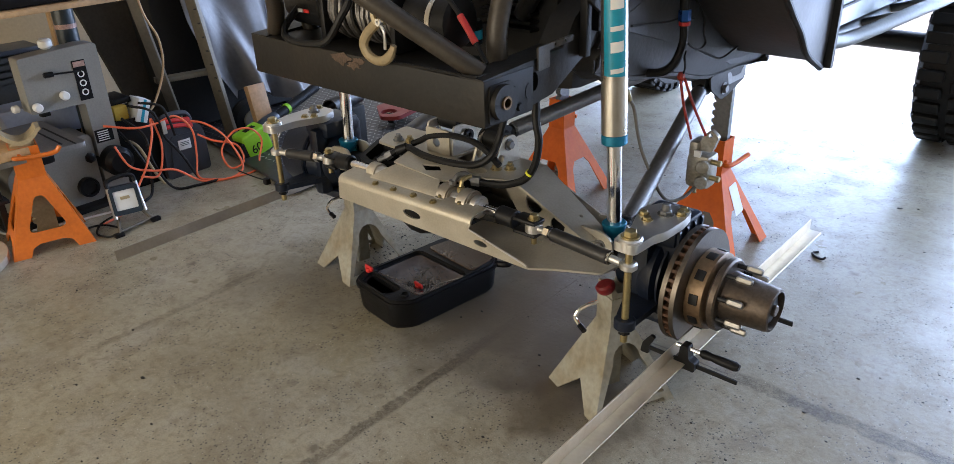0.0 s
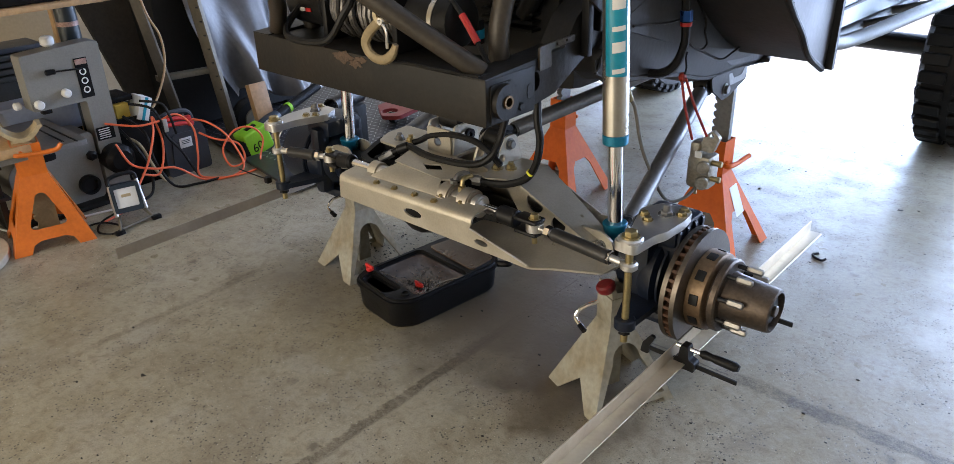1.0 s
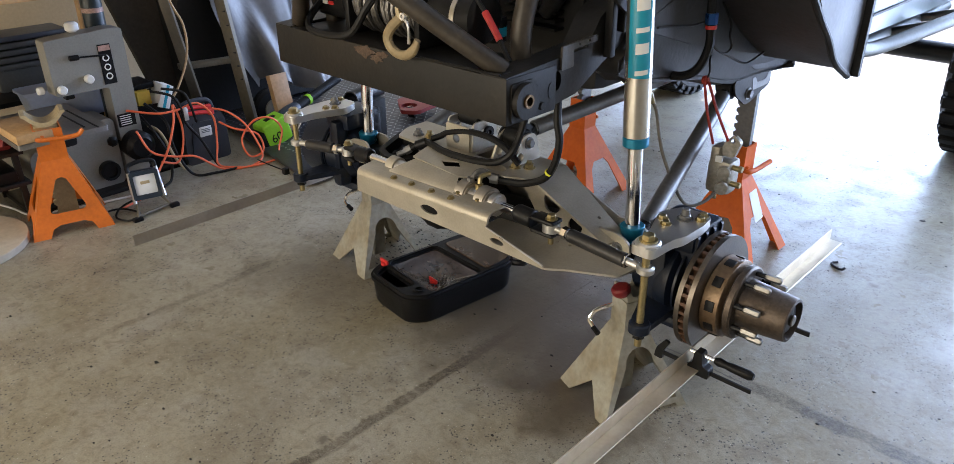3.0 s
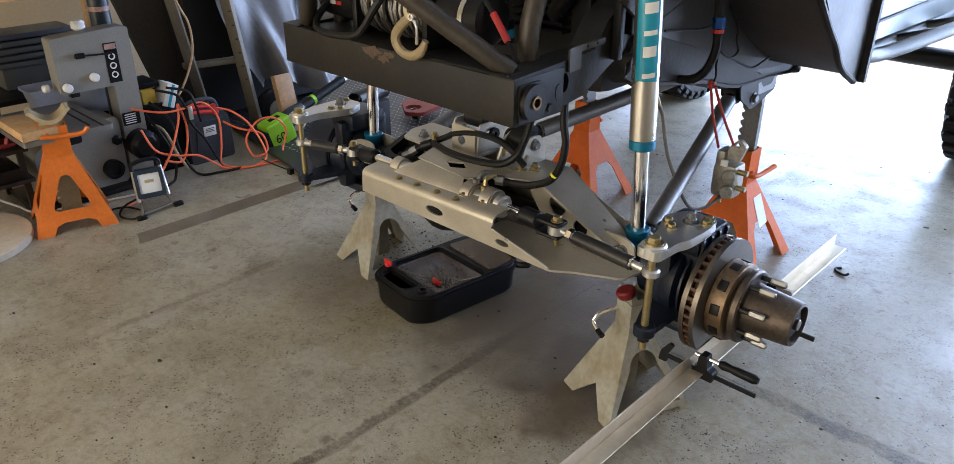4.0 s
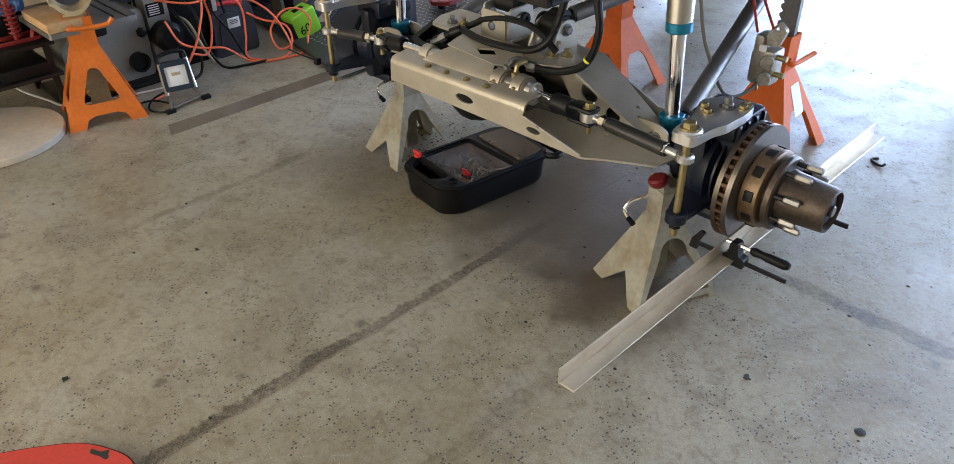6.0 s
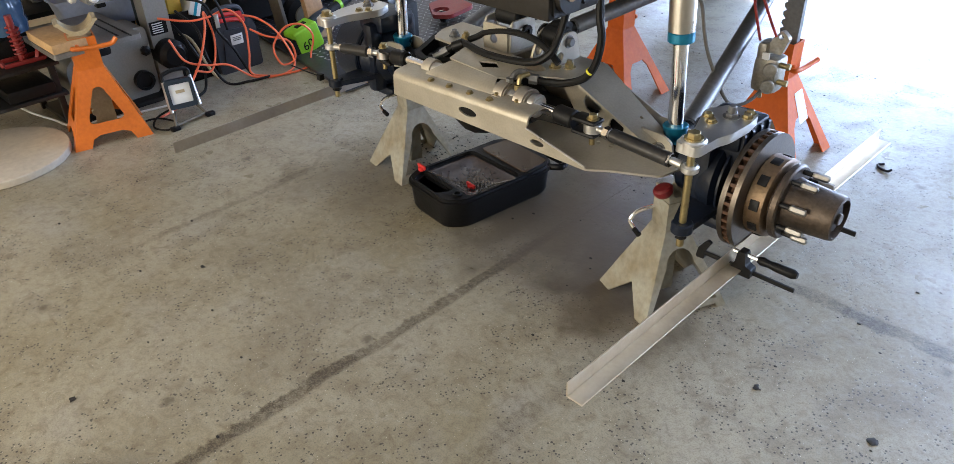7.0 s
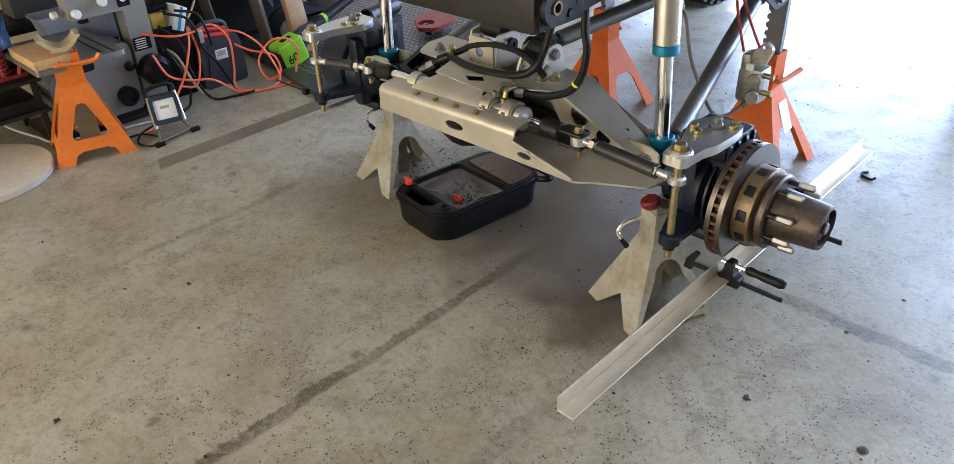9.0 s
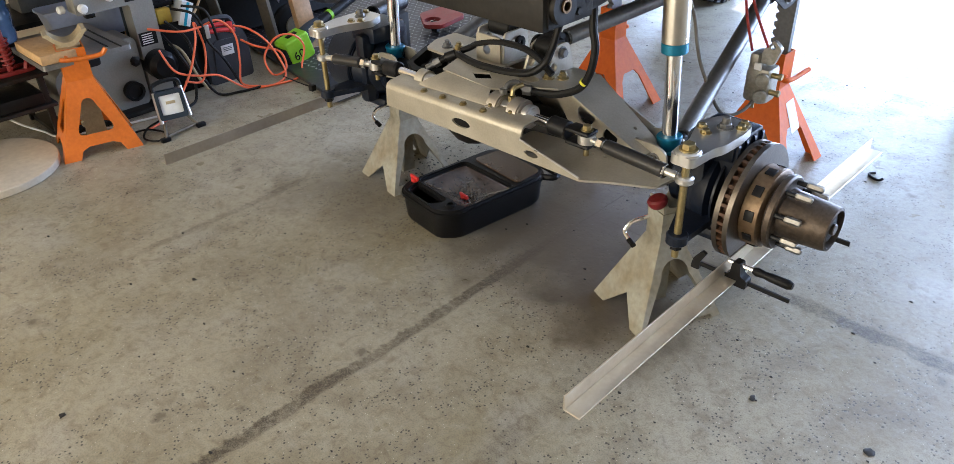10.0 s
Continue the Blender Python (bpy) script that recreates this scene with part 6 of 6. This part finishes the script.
crate = thing("parts_crate", "open black crate of small parts beside the saw", "crate", (-2.95, -0.13, 0))
part("shell", join(box((-3.08, -0.235, 0.0), (-2.80, -0.225, 0.34), 0.003), box((-3.08, -0.035, 0.0), (-2.80, -0.025, 0.34), 0.003), box((-2.81, -0.23, 0.0), (-2.80, -0.03, 0.34), 0.003), box((-3.08, -0.23, 0.0), (-3.07, -0.03, 0.34), 0.003), box((-3.08, -0.23, 0.0), (-2.80, -0.03, 0.01))), M_plastic, crate)
bx = thing("cardboard_box", "small white and blue box tilted on the crate", "box", (-2.84, -0.09, 0.33))
bxm = Matrix.Translation((-2.84, -0.085, 0.365)) @ Matrix.Rotation(radians(-22), 4, "X")
part("carton", box((-0.05, -0.028, -0.055), (0.05, 0.028, 0.055), 0.002, bxm), M_white, bx)
part("stripe", box((0.05, -0.006, -0.055), (0.0515, 0.008, 0.055), 0.0, bxm), M_sticker, bx)
yb = thing("yellow_box", "yellow box of parts in the crate", "box", (-2.87, -0.17, 0.33))
part("carton", box((-2.92, -0.205, 0.335), (-2.83, -0.14, 0.40), 0.003, None), M_yellow, yb)
dk = thing("black_case", "small black case lying on the parts crate", "case", (-2.95, -0.13, 0.40))
part("shell", box((-3.02, -0.22, 0.402), (-2.86, -0.10, 0.428), 0.006), M_plastic, dk)


# ---- leaf blower, timber block, covered machine and ladder ----
blower = thing("leaf_blower", "lime green and grey cordless leaf blower on the floor", "leaf blower", (-2.70, 0.40, 0))
gm = Matrix.Translation((-2.71, 0.415, 0.090)) @ Matrix.Rotation(radians(16), 4, "X") @ Matrix.Scale(0.78, 4)
part("battery", join(box((-0.07, -0.10, -0.095), (0.07, 0.10, 0.085), 0.026, gm, 3)), M_green, blower, "lime green battery housing")
part("battery_end", box((-0.075, -0.125, -0.10), (0.065, -0.09, 0.05), 0.012, gm), M_plastic, blower)
part("dark_panel", box((-0.02, -0.03, 0.084), (0.02, 0.05, 0.088), 0.001, gm), M_plastic, blower)
part("motor_housing", lathe([(0, 0.04), (0.03, 0.05), (0.10, 0.045), (0.16, 0.032)], (-2.70, 0.46, 0.12), (-2.79, 0.70, 0.19), 20), M_bluegrey, blower)
part("blower_tube", cyl((-2.745, 0.55, 0.145), (-2.83, 0.95, 0.235), 0.026, seg=20), M_plastic, blower)
part("tube_ring", ring((-2.775, 0.69, 0.177), (-2.779, 0.71, 0.181), 0.029, 0.024, 20), M_green, blower)
part("nozzle", cyl((-2.83, 0.95, 0.235), (-2.87, 1.12, 0.272), 0.025, 0.021, seg=18), M_alu, blower)
txt = bpy.data.curves.new("capacity_text", "FONT")
txt.body, txt.size, txt.extrude = "60", 0.085, 0.0008
tob = bpy.data.objects.new("capacity_text", txt)
tme = bpy.data.meshes.new_from_object(tob)
bpy.data.objects.remove(tob)
tb = bmesh.new()
tb.from_mesh(tme)
bpy.data.meshes.remove(tme)
tb.transform(gm @ Matrix.Translation((0.071, -0.065, -0.055)) @ at_x(0))
part("capacity_number", tb, M_plastic, blower, "dark 60 printed on the housing")
blk = thing("timber_block", "upright brown timber block leaning on the wheel", "timber block", (-2.89, 0.58, 0))
part("block", box((-0.02, -0.052, 0.0), (0.02, 0.052, 0.335), 0.003, Matrix.Translation((-2.80, 0.58, 0.0)) @ Matrix.Rotation(radians(-14), 4, "Y")), M_board, blk)
whl = thing("small_wheel", "small black cart wheel under the covered machine", "wheel", (-2.98, 0.58, 0))
part("tyre", lathe([(0, 0.06), (0.01, 0.10), (0.03, 0.115), (0.055, 0.115), (0.075, 0.10), (0.08, 0.06)], (-3.02, 0.58, 0.115), (-2.9, 0.58, 0.115), 28), M_rubber, whl)
part("rim", cyl((-3.02, 0.58, 0.115), (-2.935, 0.58, 0.115), 0.058, seg=20, bev=0.006), M_ladder, whl)

tarp = thing("covered_machine", "machine under a draped silver-grey tarpaulin", "tarpaulin", (-3.35, 0.70, 0))
cloth = bmesh.new()
NU, NV = 40, 34
gv = []
for j in range(NV + 1):
    v = j / NV
    row = []
    for i in range(NU + 1):
        u = i / NU
        y_left = 0.30 + 0.26 * v ** 1.4
        y = y_left + (1.22 - y_left) * u
        z = 1.15 - (0.93 + 0.06 * u - 0.04 * math.sin(9 * u)) * v
        fold = (abs(math.sin(u * 8 + 2.6 * v)) - 0.5) * 0.075 * (0.25 + v) + math.sin(u * 19 - 3.2 * v) * 0.022 * (0.3 + v) + math.sin(u * 43 + 5 * v + 1.3) * 0.010 * v + 0.03 * noise.noise((u * 5, v * 4, 0.3))
        row.append(cloth.verts.new((-3.22 + 0.17 * v ** 0.7 + fold, y + 0.02 * math.sin(7 * v + 9 * u), z)))
    gv.append(row)
for j in range(NV):
    for i in range(NU):
        cloth.faces.new((gv[j][i], gv[j][i + 1], gv[j + 1][i + 1], gv[j + 1][i]))
gl = bmesh.ops.extrude_face_region(cloth, geom=cloth.faces[:])
bmesh.ops.translate(cloth, verts=[q for q in gl["geom"] if isinstance(q, bmesh.types.BMVert)], vec=(-0.006, 0, 0))
part("cover", cloth, M_tarp, tarp, angle=80)
part("machine_frame", box((-3.75, 0.28, 0.05), (-3.27, 1.12, 1.10), 0.02), M_bodydark, tarp)
for y in (0.32, 1.08):
    part("foot", box((-3.62, y - 0.03, 0.0), (-3.30, y + 0.03, 0.06), 0.006), M_bodydark, tarp)

lad = thing("step_ladder", "dull aluminium ladder leaning against the wall", "ladder", (-3.0, 0.3, 0))


def rail_between(a, b, w, d, holes=0):
    a, b = Vector(a), Vector(b)
    m, ln = axis_matrix(a, b)
    bm = box((-w / 2, -d / 2, 0), (w / 2, d / 2, ln), 0.003)
    bm.transform(m)
    return bm


part("rail", rail_between((-2.90, 0.425, 0.0), (-3.10, 0.34, 1.5), 0.028, 0.062), M_ladder, lad)
part("rail", rail_between((-2.97, 0.20, 0.0), (-3.14, 0.03, 1.5), 0.026, 0.05), M_ladder, lad)
for z in (0.42, 1.08):
    part("rung", rail_between((-2.95 - 0.11 * z, 0.42 - 0.07 * z, z), (-3.01 - 0.11 * z, 0.17 - 0.10 * z, z), 0.05, 0.028), M_ladder, lad)
# black pegs stand in for the shade inside the rail's holes
for k in range(12):
    z = 0.32 + 0.07 * k
    part("rail_peg", cyl((-2.924 - 0.1333 * z, 0.4187 - 0.0567 * z, z), (-2.875 - 0.1333 * z, 0.4187 - 0.0567 * z, z + 0.006), 0.005, seg=8), M_black, lad)
lean = thing("leaning_panel", "dark board leaning against the wall behind the ladder", "board", (-3.5, 0.3, 0))
part("panel", plate([(0.19, 0.0), (0.50, 0.0), (0.24, 1.5), (-0.17, 1.5)], [], Matrix.Translation((-3.42, 0, 0)) @ Matrix.Rotation(radians(-10), 4, "Y") @ at_x(0), 0.03), M_panelboard, lean)
hose_thing("hanging_cable", "pale yellow cable hanging beside the ladder", [(-2.98, 0.06, 1.2), (-2.98, 0.10, 0.80), (-2.97, 0.15, 0.64), (-2.96, 0.135, 0.49), (-2.93, 0.04, 0.345), (-2.90, -0.04, 0.30)], 0.006, M_wood, "cord", 8)


# ---- shelves and clutter at the wall ----
shelf = thing("wall_shelf", "plywood shelf with a dark case on it", "shelf", (-2.9, -0.55, 0.9))
part("board", box((-3.6, -1.9, 0.925), (-2.45, -0.05, 0.945), 0.003), M_wood, shelf)
part("post", box((-2.50, -1.88, 0.0), (-2.455, -1.835, 0.925), 0.003), M_wood, shelf)
part("post", box((-3.58, -0.12, 0.0), (-3.53, -0.07, 0.925), 0.003), M_wood, shelf)
sc = thing("shelf_case", "flat black case on the plywood shelf", "case", (-2.8, -0.6, 0.945))
part("shell", box((-2.95, -0.95, 0.947), (-2.49, -0.36, 1.02), 0.012), M_plastic, sc)
cs = thing("storage_case", "stacked dark grey ribbed storage case", "case", (-3.30, -0.42, 0.40))
for k in range(5):
    part("lid_rib" if k else "lid", box((-3.45, -0.66 + 0.004 * k, 0.505 + 0.032 * k), (-3.26, -0.27 - 0.006 * k, 0.53 + 0.032 * k), 0.008), M_case if k < 4 else M_slate, cs)
part("tub", box((-3.44, -0.64, 0.40), (-3.28, -0.29, 0.504), 0.015), M_case, cs)
bench = thing("low_bench", "low dark steel bench along the wall", "bench", (-3.3, -0.7, 0))
part("top", box((-3.55, -1.9, 0.375), (-3.12, -0.23, 0.398), 0.004), M_frame, bench)
for y in (-1.85, -0.28):
    for x in (-3.52, -3.15):
        part("leg", box((x - 0.02, y - 0.02, 0.0), (x + 0.02, y + 0.02, 0.375), 0.003), M_frame, bench)
tub = thing("storage_tub", "translucent blue plastic storage tub", "tub", (-3.04, -0.45, 0.2))
tb_ = bmesh.new()
lo_, hi_ = rounded([(-3.10, -0.60), (-2.99, -0.60), (-2.99, -0.20), (-3.10, -0.20)], 0.02), rounded([(-3.115, -0.63), (-2.975, -0.63), (-2.975, -0.17), (-3.115, -0.17)], 0.02)
q0 = [tb_.verts.new((x, y, 0.30)) for x, y in lo_]
q1 = [tb_.verts.new((x, y, 0.445)) for x, y in hi_]
for i in range(len(q0)):
    tb_.faces.new((q0[i], q0[(i + 1) % len(q0)], q1[(i + 1) % len(q0)], q1[i]))
tb_.faces.new(q0[::-1])
part("tub_shell", tb_, M_bluebin, tub)
part("lid", plate(rounded([(-3.12, -0.64), (-2.97, -0.64), (-2.97, -0.16), (-3.12, -0.16)], 0.02), [], at_z(0.445), 0.012), M_bluebin, tub)
part("stand_block", box((-3.10, -0.58, 0.0), (-3.0, -0.32, 0.299), 0.004), M_plastic, tub)

disc = thing("plywood_disc", "pale round plywood disc lying on the floor", "plywood disc", (-2.62, -1.13, 0))
part("disc", cyl((-2.62, -1.13, 0.0), (-2.62, -1.13, 0.03), 0.27, seg=64, bev=0.003), M_disc, disc)
hose_thing("white_cable", "white cable lying across the floor", [(-3.29, -0.90, 0.20), (-3.12, -0.90, 0.05), (-2.975, -0.889, 0.035), (-2.84, -0.83, 0.012), (-2.74, -0.79, 0.006), (-2.66, -0.60, 0.006), (-2.60, -0.35, 0.006)], 0.005, M_white, "cable", 8)
rj = thing("red_floor_jack", "small red scissor jack with a coiled spring", "jack", (-2.80, -0.88, 0.29))
spring = [(-2.80 + 0.022 * math.cos(i * 0.55), -0.875 + 0.022 * math.sin(i * 0.55), 0.33 + 0.0016 * i) for i in range(80)]
part("spring", hose(spring, 0.0045, 6, 1, smooth=False), M_redjack, rj)
part("spindle", cyl((-2.80, -0.875, 0.30), (-2.80, -0.875, 0.50), 0.014, seg=14), M_redjack, rj)
for a, b in (((-2.76, -0.96, 0.315), (-2.76, -0.80, 0.315)), ((-2.84, -0.96, 0.315), (-2.84, -0.80, 0.315)), ((-2.76, -0.80, 0.315), (-2.84, -0.80, 0.315)), ((-2.76, -0.83, 0.315), (-2.79, -0.80, 0.37)), ((-2.76, -0.96, 0.315), (-2.79, -0.985, 0.37))):
    part("frame_bar", rail_between(a, b, 0.016, 0.016), M_redjack, rj)
cart = thing("low_cart", "low black shelf cart with a dark box", "cart", (-2.85, -1.0, 0))
for z in (0.155, 0.29):
    part("tray", box((-3.08, -1.35, z), (-2.70, -0.77, z + 0.016), 0.004), M_frame if z > 0.2 else M_bodydark, cart)
part("riser", box((-3.07, -0.97, 0.306), (-2.87, -0.775, 0.385), 0.01), M_plastic, cart)
for x, y in ((-2.73, -1.32), (-3.05, -1.32), (-3.05, -0.80), (-2.73, -0.80)):
    part("leg", box((x - 0.012, y - 0.012, 0.0), (x + 0.012, y + 0.012, 0.29), 0.002), M_frame, cart)
tbx = thing("tool_box", "flat black tool box on the cart's lower tray", "tool box", (-2.8, -0.9, 0.171))
part("shell", box((-2.95, -1.0, 0.172), (-2.71, -0.81, 0.225), 0.012), M_plastic, tbx)
wb = thing("water_bottle", "large blue ribbed water bottle on the cart", "water bottle", (-2.97, -0.865, 0.386))
part("bottle", lathe([(0, 0.07), (0.01, 0.095), (0.05, 0.10), (0.07, 0.094), (0.09, 0.10), (0.13, 0.10), (0.15, 0.094), (0.17, 0.10), (0.23, 0.10), (0.28, 0.06), (0.31, 0.03)], (-2.97, -0.865, 0.386), (-2.97, -0.865, 1), 32), M_bottle, wb)


# ---- plate platform and the red creeper behind the axle ----
plat = thing("diamond_plate_platform", "grey diamond-plate platform lying on the floor", "platform", (-2.9, 0.85, 0))
part("deck", plate([(-3.75, 0.48), (-2.70, 0.315), (-2.10, 0.22), (-2.12, 1.20), (-2.17, 1.75), (-3.75, 1.75)], [], at_z(0.012), 0.014), M_matplate, plat)
part("edge_bar", rail_between((-2.13, 0.6, 0.03), (-2.17, 1.75, 0.03), 0.05, 0.06), M_frame, plat)
studs = bmesh.new()
for i in range(46):
    for j in range(33):
        x, y = -3.6 + 0.034 * i, 0.40 + 0.040 * j
        if x > -2.2 or (x > -2.9 and y < 0.55 and y < 0.32 + (x + 2.9) * -0.16 + 0.05):
            continue
        a = radians(45 if (i + j) % 2 else -45)
        c, s = math.cos(a), math.sin(a)
        p = [(0.015, 0), (0, 0.0055), (-0.015, 0), (0, -0.0055)]
        vs = [studs.verts.new((x + c * px - s * py, y + s * px + c * py, 0.0262)) for px, py in p]
        tp = studs.verts.new((x, y, 0.0292))
        for k in range(4):
            studs.faces.new((vs[k], vs[(k + 1) % 4], tp))
tagged(part("tread_studs", studs, M_matstud, plat), kind="stuff")
part("underside", box((-3.7, 0.56, 0.0), (-2.25, 1.7, 0.012)), M_frame, plat)
crp = thing("red_creeper", "red mechanic's dolly corner with a grey caster on the platform", "dolly", (-2.6, 1.3, 0.03))
part("frame", plate(rounded([(-2.62, 1.21), (-2.44, 1.08), (-2.36, 1.14), (-2.40, 1.36), (-2.62, 1.40)], 0.03), [circle2(-2.475, 1.175, 0.045, 20, 0.05)], at_z(0.075), 0.022), M_redjack, crp)
cw = part("caster", cyl((-2.475, 1.175, 0.058), (-2.44, 1.19, 0.058), 0.03, seg=20, bev=0.004), M_rubber, crp, "black caster wheel")
part("fork", box((-2.487, 1.160, 0.055), (-2.477, 1.20, 0.09), 0.002), M_chrome, crp)
part("hub", cyl((-2.44, 1.189, 0.058), (-2.434, 1.191, 0.058), 0.012, seg=12), M_link, cw)
tubeb = thing("black_pipe", "short black plastic pipe lying past the axle", "pipe", (-2.30, 0.85, 0.03))
part("tube", lathe([(0, 0.036), (0.0, 0.041), (0.30, 0.041), (0.30, 0.036), (0.01, 0.036)], (-2.285, 0.62, 0.295), (-2.42, 0.95, 0.27), 24, close=False), M_plastic, tubeb)
part("prop", box((-2.42, 0.72, 0.03), (-2.30, 0.86, 0.25), 0.01), M_bodydark, tubeb)

pad = thing("kneeling_pad", "red padded kneeling mat with a dark smear", "kneeling pad", (-0.72, -1.66, 0))
pm = rounded([(-0.90, -1.72), (-0.83, -1.60), (-0.755, -1.498), (-0.62, -1.435), (-0.50, -1.50), (-0.42, -1.62), (-0.62, -1.86)], 0.09, 7)
part("cushion", plate(pm, [], at_z(0.004), 0.026), M_seat, pad)
# thin dark line along the cushion's outline
part("border", hose([(x, y, 0.026) for x, y in pm] + [(*pm[0], 0.026)], 0.0045, 6, 1, smooth=False), M_plastic, pad, "dark edge border")
part("smear", plate(rounded([(-0.725, -1.498), (-0.70, -1.487), (-0.69, -1.468), (-0.682, -1.478), (-0.672, -1.478), (-0.668, -1.488), (-0.69, -1.494), (-0.712, -1.506)], 0.005), [], at_z(0.0302), 0.0006), M_grit, pad)
part("underside", plate([(x * 0.98 - 0.013, y * 0.985 - 0.024) for x, y in pm], [], at_z(0.0), 0.0038), M_plastic, pad)

# loose bits on the floor
hkp = thing("wire_clip", "small bent black wire clip on the floor", "clip", (0.0, 1.12, 0))
part("clip", hose([(-0.02, 1.14, 0.005), (-0.035, 1.12, 0.005), (-0.02, 1.10, 0.005), (0.01, 1.09, 0.006), (0.02, 1.10, 0.012)], 0.005, 6, 5), M_plastic, hkp)
crumbs = bmesh.new()
random.seed(11)
for cx, cy, rad in ((0.481, -0.209, 0.017), (0.205, -0.232, 0.014), (-1.03, -1.45, 0.012), (0.62, 0.9, 0.012), (0.45, 1.35, 0.015), (0.1, 1.75, 0.014), (-0.72, 1.5, 0.013), (-0.86, 1.3, 0.011), (-1.32, -0.93, 0.010), (0.9, 0.4, 0.012)):
    m_ = Matrix.Translation((cx, cy, 0.002)) @ Matrix.Rotation(cx * 7, 4, "Z") @ Matrix.Diagonal((0.85, 0.6, 0.10, 1))
    bmesh.ops.create_icosphere(crumbs, subdivisions=2, radius=rad, matrix=m_)
for v in crumbs.verts:
    v.co += Vector((noise.noise(v.co * 160), noise.noise(v.co * 160 + Vector((9, 0, 0))), 0)) * 0.009
for k in range(420):
    x, y = random.uniform(-2.2, 1.2), random.uniform(-1.3, 3.2)
    if k < 140:
        x, y = -1.3 + random.gauss(0, 0.10), 0.12 + random.gauss(0, 0.10)
    s = random.uniform(0.0012, 0.0042)
    bmesh.ops.create_icosphere(crumbs, subdivisions=1, radius=s, matrix=Matrix.Translation((x, y, s * 0.4)) @ Matrix.Diagonal((1.6, 1, 0.6, 1)))
tagged(part("floor_grit", crumbs, M_grit), "scattered dark grit and crumbs on the concrete", "grit", kind="stuff")
